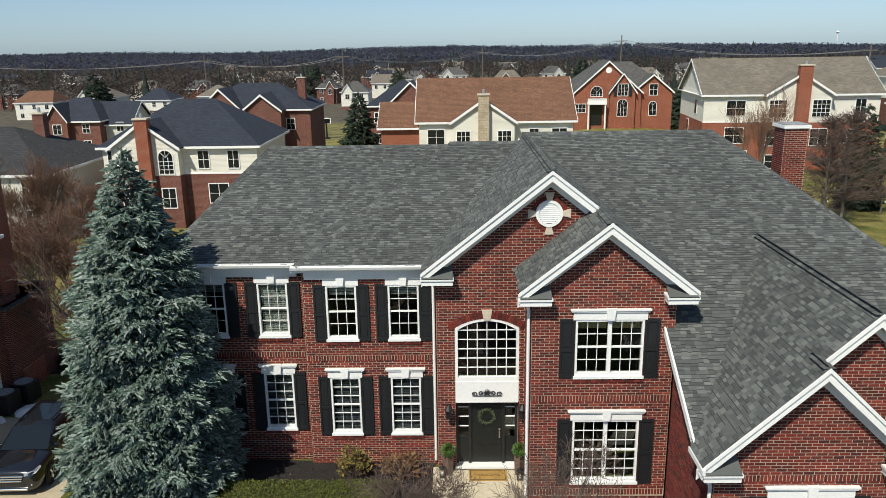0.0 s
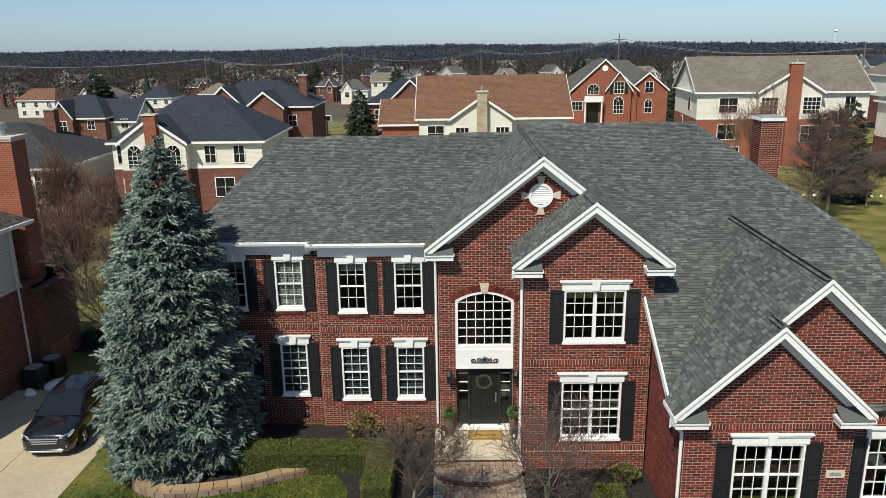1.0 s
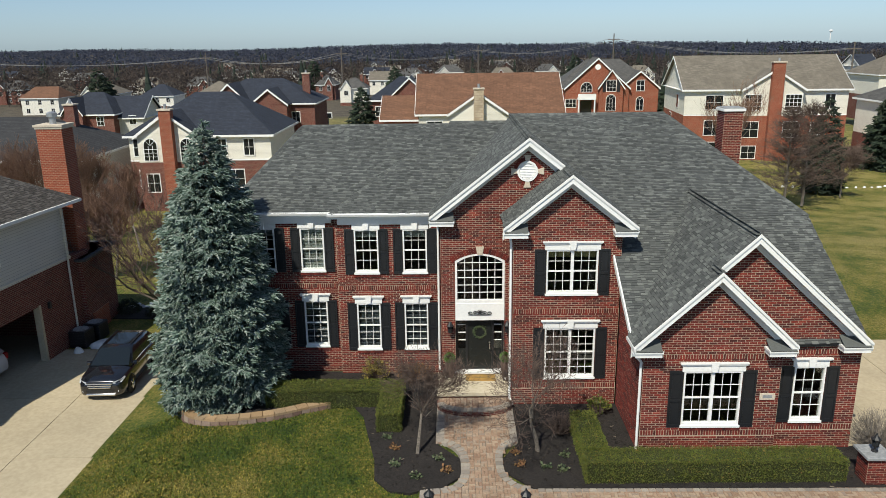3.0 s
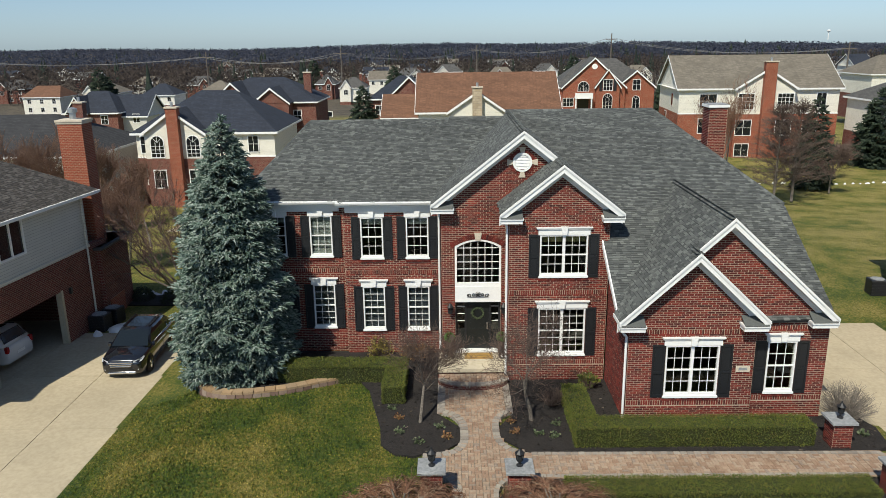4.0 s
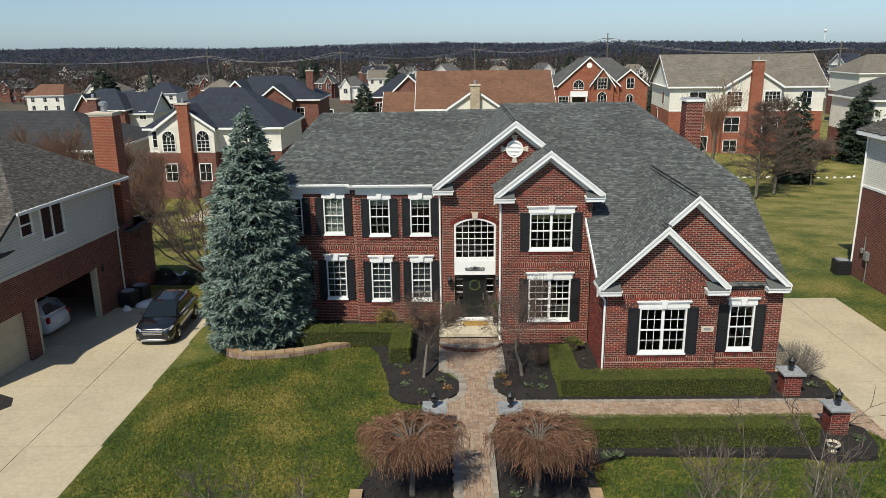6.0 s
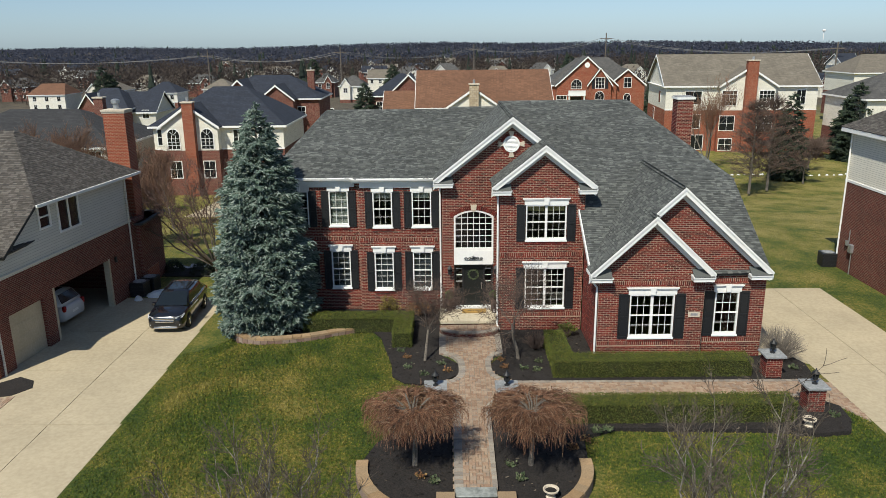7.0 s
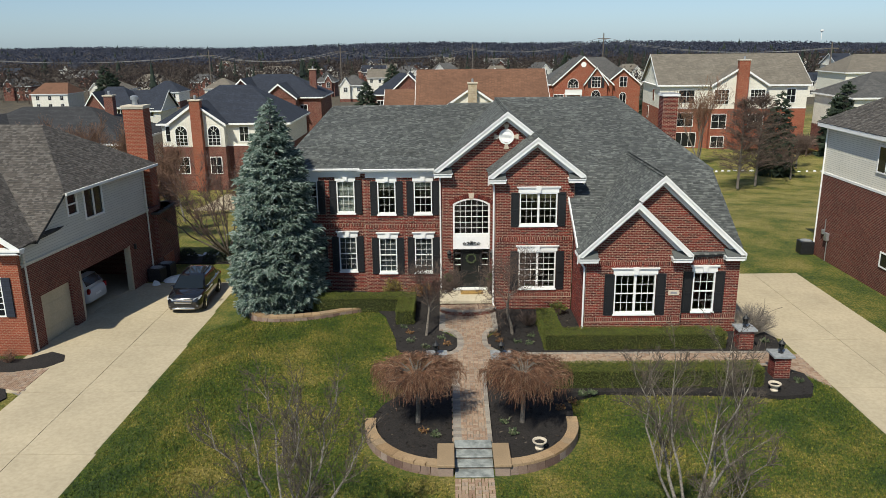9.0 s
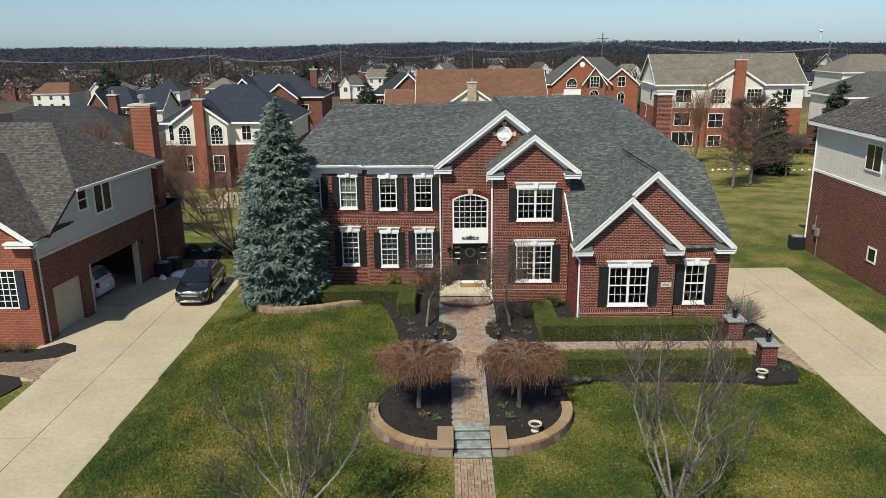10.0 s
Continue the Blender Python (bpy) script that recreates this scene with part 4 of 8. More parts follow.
    for side, u, v, ww, hh in sides:
        g = Geo()
        xe = side * w / 2
        g.box(min(xe, xe + side * 0.05), u - ww / 2 - 0.08, v - 0.08, max(xe, xe + side * 0.05), u + ww / 2 + 0.08, v + hh + 0.08)
        ob = part("window", g, M[trim], h)
        part("pane", Geo().box(min(xe, xe + side * 0.06), u - ww / 2, v, max(xe, xe + side * 0.06), u + ww / 2, v + hh), M["dark_pane"], ob)
    return h


# behind, left: cream and brick with a slate blue hip roof and arched windows
far_house(-26.6, 49.0, 0, 14.5, 12, 6.6, 3.9, "far_brick", "siding", 4.0, "roof_blue", "cream sided house with brick base and slate blue roof", 0.9,
          gables=[(-2.8, 6.2, 2.4, 1.2, "siding")], chimneys=[(-2.6, -1.5, 1.15, 9.2, "far_brick_orange")],
          wins=[(-5.9 - 0.1, 4.5, 1.5, 1.7, 0, 2, 2), (-4.6, 4.2, 1.3, 1.5, -1.2, 3, 4, True), (-0.9, 4.2, 1.3, 1.5, -1.2, 3, 4, True), (2.2, 4.5, 1.0, 1.6), (5.0, 4.5, 1.0, 1.6),
                (-5.8, 1.2, 1.2, 1.8), (-4.6, 1.0, 1.2, 1.8, -1.2), (-0.9, 1.0, 1.2, 1.8, -1.2), (3.4, 1.2, 1.8, 1.8)], z=-2.3)
# behind it: red brick with blue roof
far_house(-31.6, 93.0, 0, 18, 12, 7.2, 3.6, "far_brick", "far_brick", 0, "roof_blue", "red brick house with slate blue roof", 1.0,
          gables=[(-4.0, 6.0, 3.2, 1.5, "far_brick"), (2.5, 5.5, 2.4, 3.0, "far_brick")], chimneys=[(7.0, 5, 1.2, 11.5, "far_brick")],
          wins=[(-4.0, 4.3, 1.3, 1.3, -1.5, 3, 3, True), (2.5, 3.6, 1.2, 1.6, -3.0, 3, 4, True), (-0.8, 4.2, 1.4, 1.8), (6.0, 4.2, 1.2, 1.6)], z=-3.2)
# brown roofed house straight behind
far_house(3.6, 63.0, 0, 17, 13, 7.1, 4.4, "far_brick_orange", "siding", 4.2, "roof_brown", "cream sided house with long brown roof and stone chimney", 0.0,
          gables=[(-1.4, 6.8, 2.5, 1.0, "siding")], chimneys=[(-1.4, -1.3, 1.15, 10.0, "stone_tan")],
          wins=[(-6.6, 4.6, 1.8, 1.6, 0, 2, 2), (-3.6, 4.4, 1.4, 1.7, -1.0, 3, 3), (0.9, 4.4, 1.4, 1.7, -1.0, 3, 3), (4.2, 4.6, 1.0, 1.6), (7.0, 4.6, 1.6, 1.6)], z=-2.3)
far_house(-6.4, 66.0, 0, 6.0, 9, 6.2, 2.6, "far_brick_orange", "far_brick_orange", 0, "roof_brown", "brown roofed brick garage wing", 0.0, z=-2.3)
# blue gable further back
far_house(-9.3, 97.0, 0, 10, 14, 7.2, 3.4, "far_brick", "far_brick", 0, "roof_blue", "red brick house with slate blue roof and gable", 0.8,
          gables=[(1.6, 7.0, 3.6, 1.0, "far_brick")], wins=[(-3.5, 4.6, 1.1, 1.5), (-1.9, 4.6, 1.1, 1.5, 0), (1.6, 4.6, 2.0, 0.9, -1.0, 5, 3), (-3.5, 1.4, 1.1, 1.5)], z=-3.2)
# red brick with white balcony
bh = far_house(27.2, 112.0, -3, 18, 12, 6.5, 4.9, "far_brick", "far_brick_orange", 0, "roof_grey", "red brick house with grey roof and white balcony", 1.0,
          gables=[(-2.0, 11.2, 5.3, 2.0, "far_brick_orange"), (0.4, 4.2, 3.3, 2.6, "far_brick_orange"), (5.6, 6.6, 3.0, 1.5, "far_brick_orange")],
          wins=[(-3.9, 5.9, 1.9, 0.7, -2.0, 4, 2, True), (0.4, 6.0, 1.6, 1.9, -2.6, 3, 3), (5.7, 6.0, 1.3, 1.8, -1.5), (0.4, 2.6, 1.6, 2.0, -2.6, 3, 3, True), (3.4, 3.0, 1.0, 1.5), (5.7, 2.6, 1.2, 1.7, -1.5, 2, 2, True), (-6.6, 3.2, 1.8, 1.4, -2.0, 3, 2)], z=-1.9)
for u in (-0.85, 1.65):
    part("shutter", Geo().box(u - 0.28, -2.68, 5.9, u + 0.28, -2.605, 8.0), M["black"], bh, "black shutter")
part("gable_vent", Geo().tube((-2.0, -2.0, 10.2), (-2.0, -2.08, 10.2), 0.5, 0.5, 16, True), M["white"], bh, "round white gable vent")
bal = part("balcony", Geo().box(-5.5, -3.4, 4.6, -2.3, -2.0, 4.9), M["white"], bh, "white balcony over the porch")
part("railing", Geo().box(-5.5, -3.4, 5.5, -2.3, -3.3, 5.62).box(-5.5, -3.36, 4.9, -2.3, -3.32, 5.5), M["white"], bal)
for u in (-5.3, -2.5):
    part("column", Geo().tube((u, -3.2, -1.0), (u, -3.2, 4.6), 0.16, 0.14, 10), M["white"], bal)
# flat dark sheet that stands for the shaded opening under the balcony
part("doorway", Geo().box(-4.9, -2.05, 1.0, -2.9, -2.005, 4.4), M["dark_pane"], bh, "dark pane for the shaded opening below the balcony")
# tall cream house with walk-out
far_house(40.5, 74.0, -4, 21, 13, 9.6, 4.2, "far_brick_orange", "siding", 6.2, "roof_tan", "tall cream sided house on a brick base with tan roof", 0.0,
          gables=[(0.6, 7.6, 2.6, 1.0, "siding")], chimneys=[(0.8, -1.3, 1.5, 13.0, "far_brick_orange")],
          wins=[(-6.6, 7.0, 2.2, 1.8, 0, 2, 2), (-1.9, 6.9, 2.0, 2.0, -1.0, 4, 4), (3.2, 6.9, 2.0, 2.0, -1.0, 4, 4), (8.2, 7.0, 1.2, 1.9), (-6.6, 3.6, 2.2, 1.9, 0, 2, 2), (-2.0, 3.4, 2.0, 2.0, -1.0, 2, 2), (3.2, 3.4, 2.0, 2.0, -1.0, 2, 2), (7.0, 3.6, 1.8, 1.6),
                (-6.4, 0.6, 3.0, 2.0, 0, 3, 1), (-2.0, 0.6, 1.8, 1.6, -1.0)], z=-3.1, sides=[(-1, 4, 7.0, 1.0, 1.7), (-1, 8, 4.2, 1.0, 1.7)])


# ---- entrance ----
for nm, g, mt in (("door_frame", Geo().box(-0.91, 0.16, 0.56, -0.83, 0.30, 2.74).box(0.89, 0.16, 0.56, 0.97, 0.30, 2.74).box(-0.83, 0.16, 2.66, 0.89, 0.30, 2.74)
                   .box(-0.52, 0.15, 0.56, -0.44, 0.30, 2.66).box(0.50, 0.15, 0.56, 0.58, 0.30, 2.66), "black"),):
    frame_ob = part(nm, g, M[mt], house, "black door frame with sidelights")
M["door_black"] = mottled("satin black door", (0.006, 0.008, 0.008), (0.010, 0.013, 0.012), 20, 1.5, 0.5, 0.03, dark=0.85)
door = Geo().box(-0.44, 0.22, 0.58, 0.50, 0.27, 2.66)
door_ob = soften(part("front_door", door, M["door_black"], house, "black panelled front door"), 0.006)
for u0, u1 in ((-0.34, -0.02), (0.08, 0.40)):
    for v0, v1 in ((0.70, 1.22), (1.34, 1.52), (1.62, 2.30), (2.38, 2.58)):
        part("door_inset", Geo().prism([(u0, 0.215, v0), (u1, 0.215, v0), (u1, 0.215, v1), (u0, 0.215, v1)], (0, 0.004, 0)).prism([(u0 + 0.05, 0.195, v0 + 0.04), (u1 - 0.05, 0.195, v0 + 0.04), (u1 - 0.05, 0.195, v1 - 0.04), (u0 + 0.05, 0.195, v1 - 0.04)], (0, 0.022, 0)), M["door_black"], door_ob)
M["brass"] = mottled("nickel", (0.5, 0.48, 0.44), (0.65, 0.62, 0.58), 30, 3, 0.3, 0.0, metal=0.9)
part("door_handle", Geo().box(0.40, 0.15, 1.45, 0.44, 0.195, 1.66).tube((0.42, 0.17, 1.72), (0.42, 0.20, 1.72), 0.035, 0.035, 10, True), M["brass"], door_ob)
for u in (-0.675, 0.735):
    g = Geo().box(u - 0.155, 0.24, 0.58, u + 0.155, 0.28, 1.45)
    g.box(u - 0.10, 0.228, 0.68, u + 0.10, 0.24, 1.36)
    side_ob = part("sidelight", g, M["door_black"], house, "black sidelight with glass above")
    part("pane", Geo().box(u - 0.155, 0.255, 1.45, u + 0.155, 0.262, 2.66), M["glass"], side_ob).visible_shadow = False
    part("muntins", Geo().box(u - 0.155, 0.235, 1.80, u + 0.155, 0.26, 1.83).box(u - 0.155, 0.235, 2.12, u + 0.155, 0.26, 2.15).box(u - 0.155, 0.235, 2.44, u + 0.155, 0.26, 2.47), M["white"], side_ob)
part("door_sill", Geo().box(-0.95, -0.06, 0.50, 1.01, 0.34, 0.58), M["white"], house, "white threshold")
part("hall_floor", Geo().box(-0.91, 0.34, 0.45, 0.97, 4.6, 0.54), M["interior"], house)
part("brick_step", Geo().box(-1.0, -0.10, 0.42, 1.06, 0.10, 0.50), M["far_brick"], house)
# scroll ornament on the white panel
orn = Geo()


def scroll(cx, cz, s, r0, turns, y):
    prev = None
    for i in range(21):
        t = i / 20
        a = turns * 2 * math.pi * t
        r = r0 * (1 - 0.75 * t)
        p = (cx + s * (r * math.cos(a)), y, cz + r * math.sin(a))
        if prev:
            orn.tube(prev, p, 0.017, 0.017, 6)
        prev = p


for s in (-1, 1):
    scroll(0.03 + s * 0.36, 3.02, s, 0.085, 1.2, -0.07)
    scroll(0.03 + s * 0.19, 3.05, -s, 0.075, 1.1, -0.07)
    scroll(0.03 + s * 0.08, 3.02, s, 0.06, 0.9, -0.07)
    orn.tube((0.03, -0.07, 2.97), (0.03 + s * 0.44, -0.07, 2.97), 0.018, 0.012, 6)
for i in range(5):
    a = math.pi * (0.2 + 0.15 * i)
    orn.tube((0.03, -0.07, 3.02), (0.03 + 0.13 * math.cos(a), -0.07, 3.04 + 0.15 * math.sin(a)), 0.03, 0.008, 6)
tagged(part("scroll_ornament", orn, M["black"]), "black wrought iron scroll ornament over the door", "ornament")
# wreath
wr = Geo()
for i in range(230):
    a = 2 * math.pi * i / 230
    c = Vector((0.03 + 0.23 * math.cos(a), 0.185, 2.17 + 0.23 * math.sin(a)))
    d = Vector((rng.uniform(-1, 1), rng.uniform(-1, 0.2), rng.uniform(-1, 1))).normalized() * rng.uniform(0.05, 0.11)
    wr.tube(c, c + d, 0.018, 0.002, 3)
M["leaf_olive"] = pieced("olive leaf", [(0, (0.05, 0.085, 0.035)), (0.6, (0.10, 0.13, 0.06)), (1, (0.18, 0.19, 0.11))], rough=0.7)
M["leaf_box"] = pieced("box leaf", [(0, (0.035, 0.085, 0.012)), (0.6, (0.07, 0.15, 0.02)), (1, (0.11, 0.20, 0.03))], rough=0.6)
tagged(part("wreath", wr, M["leaf_olive"]), "green leafy wreath on the black front door", "wreath")


def wall_lantern(x):
    t = thing("wall_lantern", "black iron wall lantern with glass beside the door", "lantern", group="lanterns beside the door", m=pose(x, -0.10, 2.55))
    part("bracket", Geo().box(-0.06, 0.06, -0.1, 0.06, 0.10, 0.12).tube((0, 0.08, 0.08), (0, -0.1, 0.22), 0.015, 0.015, 6), M["black"], t)
    part("cage", Geo().lathe([(0.05, -0.26), (0.09, -0.24), (0.11, 0.02), (0.13, 0.04), (0.06, 0.14), (0.015, 0.2)], 8, (0, -0.1, 0)), M["black"], t)
    part("glass", Geo().lathe([(0.085, -0.22), (0.112, 0.0)], 8, (0, -0.1, 0)), M["dark_pane"], t)


wall_lantern(-1.12)
wall_lantern(1.10 - 0.02)
M["terracotta"] = mottled("brown wood planter", (0.11, 0.07, 0.05), (0.2, 0.13, 0.1), 15, 3, 0.8, 0.3)


def topiary(x, y, z):
    t = thing("topiary_planter", "clipped green box ball in a tall brown planter", "planter", group="planters at the door", m=pose(x, y, z))
    part("planter", Geo().box(-0.13, -0.13, 0, 0.13, 0.13, 0.02).prism([(-0.12, -0.12, 0.0), (0.12, -0.12, 0.0), (0.12, 0.12, 0.0), (-0.12, 0.12, 0.0)], (0, 0, 0.05)).lathe([(0.13, 0.02), (0.17, 0.60), (0.18, 0.62), (0.15, 0.62), (0.14, 0.58)], 4), M["terracotta"], t)
    part("soil", Geo().box(-0.1, -0.1, 0.55, 0.1, 0.1, 0.59), M["mulch"], t)
    g = Geo()
    r = random.Random(5)
    for i in range(700):
        d = Vector((r.gauss(0, 1), r.gauss(0, 1), r.gauss(0, 1))).normalized()
        c = Vector((0, 0, 0.78)) + d * r.uniform(0.14, 0.215)
        e = (d + Vector((r.uniform(-1, 1), r.uniform(-1, 1), r.uniform(-1, 1))) * 0.7).normalized()
        s = e.orthogonal().normalized() * 0.02
        n = len(g.v)
        g.v += [tuple(c - s), tuple(c + s), tuple(c + e * 0.055)]
        g.f.append((n, n + 1, n + 2))
    part("ball", g, M["leaf_box"], t)


topiary(-1.16, -0.28, 0.5)
topiary(1.0, -0.28, 0.5)


def floor_lantern(x, y, z):
    t = thing("floor_lantern", "small black metal lantern standing on the porch", "lantern", group="lanterns on the porch", m=pose(x, y, z))
    g = Geo().box(-0.09, -0.09, 0, 0.09, 0.09, 0.03).box(-0.09, -0.09, 0.27, 0.09, 0.09, 0.30)
    for sx in (-1, 1):
        for sy in (-1, 1):
            g.box(sx * 0.08 - 0.01, sy * 0.08 - 0.01, 0.03, sx * 0.08 + 0.01, sy * 0.08 + 0.01, 0.27)
    part("cage", g, M["black"], t)
    part("lid", Geo().lathe([(0.12, 0.30), (0.05, 0.37), (0.02, 0.40)], 4), M["black"], t)
    part("candle", Geo().tube((0, 0, 0.03), (0, 0, 0.15), 0.03, 0.03, 8, True), M["white"], t)


floor_lantern(-1.33, -0.48, 0.5)
floor_lantern(0.99, -0.62, 0.5)
# mat
M["coir"] = mottled("coir mat", (0.34, 0.20, 0.05), (0.46, 0.28, 0.08), 60, 3, 0.95, 0.5)
mat_ob = thing("doormat", "tan coir doormat with dark border and lettering", "doormat", m=pose(0.04, -0.42, 0.502))
part("mat", Geo().box(-0.58, -0.30, 0, 0.58, 0.30, 0.02), M["coir"], mat_ob)
part("border", Geo().box(-0.53, -0.255, 0.02, 0.53, -0.24, 0.024).box(-0.53, 0.24, 0.02, 0.53, 0.255, 0.024).box(-0.53, -0.24, 0.02, -0.515, 0.24, 0.024).box(0.515, -0.24, 0.02, 0.53, 0.24, 0.024), M["black"], mat_ob)
txt = bpy.data.curves.new("lettering", 'FONT')
txt.body, txt.size, txt.align_x, txt.align_y, txt.extrude = "WELCOME", 0.15, 'CENTER', 'CENTER', 0.001
txt.materials.append(M["black"])
tx = new("lettering", txt)
tx.parent = mat_ob
tx.location = (0, 0, 0.022)
# round gable vent
VX, VZ = 1.77, 8.52
vent = thing("gable_vent", "round white louvred gable vent with limestone keys", "vent")
part("frame", Geo().lathe([(0.30, 0.0), (0.30, 0.07), (0.38, 0.07), (0.38, 0.0)], 28), M["white"], vent).matrix_world = pose(VX, 0.0, VZ, 90)
lv = Geo()
for i in range(10):
    v = -0.27 + i * 0.058
    hw = math.sqrt(max(0.01, 0.30 ** 2 - (v + 0.02) ** 2))
    lv.prism([(VX - hw, -0.05, VZ + v), (VX + hw, -0.05, VZ + v), (VX + hw, -0.01, VZ + v + 0.06), (VX - hw, -0.01, VZ + v + 0.06)], (0, 0.008, 0))
part("louvres", lv, M["white"], vent)
for k in range(4):
    key = Geo().prism([(-0.07, 0, 0.37), (0.07, 0, 0.37), (0.13, 0, 0.60), (-0.13, 0, 0.60)], (0, 0.06, 0))
    part("key_stone", recalc(part("tmpk", key, M["limestone"])).data, None, vent, "pale limestone key").matrix_world = pose(VX, -0.055, VZ, 0, 90 * k, 0)
    bpy.data.objects.remove(bpy.data.objects["tmpk"])
ring = Geo()
for i in range(40):
    a = 2 * math.pi * (i + 0.5) / 40
    if min(abs((a + math.pi / 4) % (math.pi / 2) - math.pi / 4), 1) < 0.22:
        continue
    a0, a1 = a - 0.066, a + 0.066
    ring.prism([(VX + r * math.cos(t), -0.012, VZ + r * math.sin(t)) for r, t in ((0.39, a0), (0.39, a1), (0.51, a1), (0.51, a0))], (0, -0.02, 0))
part("brick_ring", ring, M["brick"], vent)["kind"] = "stuff"
# number plate of the house: plain bars
plate = thing("address_plate", "pale stone plate with dark bars on the brick wall", "plate", m=pose(8.98, -5.342, 2.10))
part("stone", Geo().box(-0.24, -0.03, -0.11, 0.24, 0.0, 0.11), M["limestone"], plate)
part("bars", Geo().box(-0.15, -0.034, -0.05, 0.15, -0.03, 0.05), M["slate_cap"], plate)

# ---- porch, steps and walks ----
M["porch"] = mottled("pale porch stone", (0.50, 0.43, 0.31), (0.60, 0.53, 0.40), 9, 0.9, 0.85, 0.1, dark=0.85)
porch = thing("porch", "pale stone porch slab before the front door", "porch", kind="structure")
soften(part("slab", Geo().box(-1.62, -1.70, 0.34, 1.14, 0.08, 0.50), M["porch"], porch), 0.012)
part("riser", Geo().box(-1.58, -1.64, -0.3, 1.10, 0.06, 0.34), M["far_brick"], porch)
PATH_Z = 0.12
walk_ob = thing("brick_walk", "herringbone clay paver walk edged in grey", "walk", kind="structure")


def bez(p, q, r, n=8):
    return [tuple(Vector(p).lerp(Vector(q), t / n).lerp(Vector(q).lerp(Vector(r), t / n), t / n)) for t in range(n + 1)]


left_edge = [(-1.62, -1.7), (-1.62, -4.5)] + bez((-1.62, -4.6), (-0.85, -4.75), (-0.80, -5.8)) + bez((-0.80, -6.4), (-0.80, -7.25), (-1.5, -7.35)) + [(-2.05, -7.4), (-2.05, -8.6)] + bez((-1.7, -8.75), (-1.06, -8.8), (-1.06, -9.6)) + [(-1.06, -14.75)]
right_edge = [(1.14, -1.7), (1.14, -4.5)] + bez((1.14, -4.6), (0.55, -4.8), (0.55, -5.7)) + bez((0.55, -6.2), (0.55, -7.1), (1.5, -7.38)) + [(12.7, -7.45), (12.85, -7.45), (12.85, -8.85), (12.7, -8.85), (6.0, -8.85), (1.5, -8.85)] + bez((1.4, -8.85), (0.3, -8.9), (0.30, -9.7)) + [(0.26, -14.75)]
outline = left_edge + right_edge[::-1]


def flat_plate(outline, z0, z1):
    return slab([outline], lambda u, v, w: Vector((u, v, z1 + w)), z1 - z0)


recalc(part("bedding", flat_plate(outline, -0.55, PATH_Z - 0.03), M["edge_paver"], walk_ob))
PAVERS = []


def lay(rings, z, l=0.21, b=0.105):
    """Pavers in alternating pairs, as basket weave."""
    r = random.Random(3)
    lo_x, hi_x = min(p[0] for q in rings for p in q), max(p[0] for q in rings for p in q)
    lo_y, hi_y = min(p[1] for q in rings for p in q), max(p[1] for q in rings for p in q)
    out = []

    def inside(x, y):
        return any(a <= x <= b2 for a, b2 in spans(rings, y))
    i = 0
    y = lo_y
    while y < hi_y:
        x, j = lo_x, 0
        while x < hi_x:
            for k in range(2):
                if (i + j) % 2:
                    c = (x, y + k * b, x + l, y + (k + 1) * b)
                else:
                    c = (x + k * b, y, x + (k + 1) * b, y + l)
                if inside((c[0] + c[2]) / 2, (c[1] + c[3]) / 2):
                    out.append((*c, z + r.uniform(-0.004, 0.004)))
            x += l
            j += 1
        y += l
        i += 1
    return out


def block(g, x0, y0, x1, y1, z0, z1, c=0.008):
    n = len(g.v)
    g.v += [(x0, y0, z0), (x1, y0, z0), (x1, y1, z0), (x0, y1, z0), (x0 + c, y0 + c, z1), (x1 - c, y0 + c, z1), (x1 - c, y1 - c, z1), (x0 + c, y1 - c, z1)]
    g.f += [(n + 4, n + 5, n + 6, n + 7)] + [(n + i, n + (i + 1) % 4, n + 4 + (i + 1) % 4, n + 4 + i) for i in range(4)]


g, near_count = Geo(), 0
for x0, y0, x1, y1, z in lay([outline], PATH_Z):
    if -11.2 < y0 and y1 < -8.3 and x1 < 0.3 and x0 > -1.2 and len(PAVERS) < 290:
        PAVERS.append((x0, y0, x1, y1, z))
    else:
        block(g, x0 + 0.003, y0 + 0.003, x1 - 0.003, y1 - 0.003, z - 0.04, z)
part("pavers", g, M["paver"], walk_ob)["kind"] = "stuff"


def edging(line, width, z0, z1, inward, material, length=0.22, name="edging", parent=None, c=0.01):
    """Blocks along a line, to one side of it."""
    g = Geo()
    pts = [Vector((*p, 0)) for p in line]
    seg = [(b - a).length for a, b in zip(pts, pts[1:])]
    total = sum(seg)

    def at(s):
        for a, b, q in zip(pts, pts[1:], seg):
            if s <= q or b is pts[-1]:
                return a.lerp(b, min(1, s / max(q, 1e-6)))
            s -= q

    n = max(1, round(total / length))
    for i in range(n):
        a, b = at(total * i / n), at(total * (i + 1) / n - 0.006)
        d = (b - a)
        if d.length < 0.01:
            continue
        d.normalize()
        s = Vector((-d.y, d.x, 0)) * inward * width
        k = len(g.v)
        dz = rng.uniform(-0.004, 0.004)
        for z, q in ((z0, 0), (z1 + dz, c)):
            g.v += [tuple(p + Vector((0, 0, z))) for p in (a + d * q, b - d * q, b + s - d * q, a + s + d * q)]
        g.f += [(k + 4, k + 5, k + 6, k + 7)] + [(k + j, k + (j + 1) % 4, k + 4 + (j + 1) % 4, k + 4 + j) for j in range(4)]
    ob = recalc(part(name, g, material, parent))
    ob["kind"] = "stuff"
    return ob


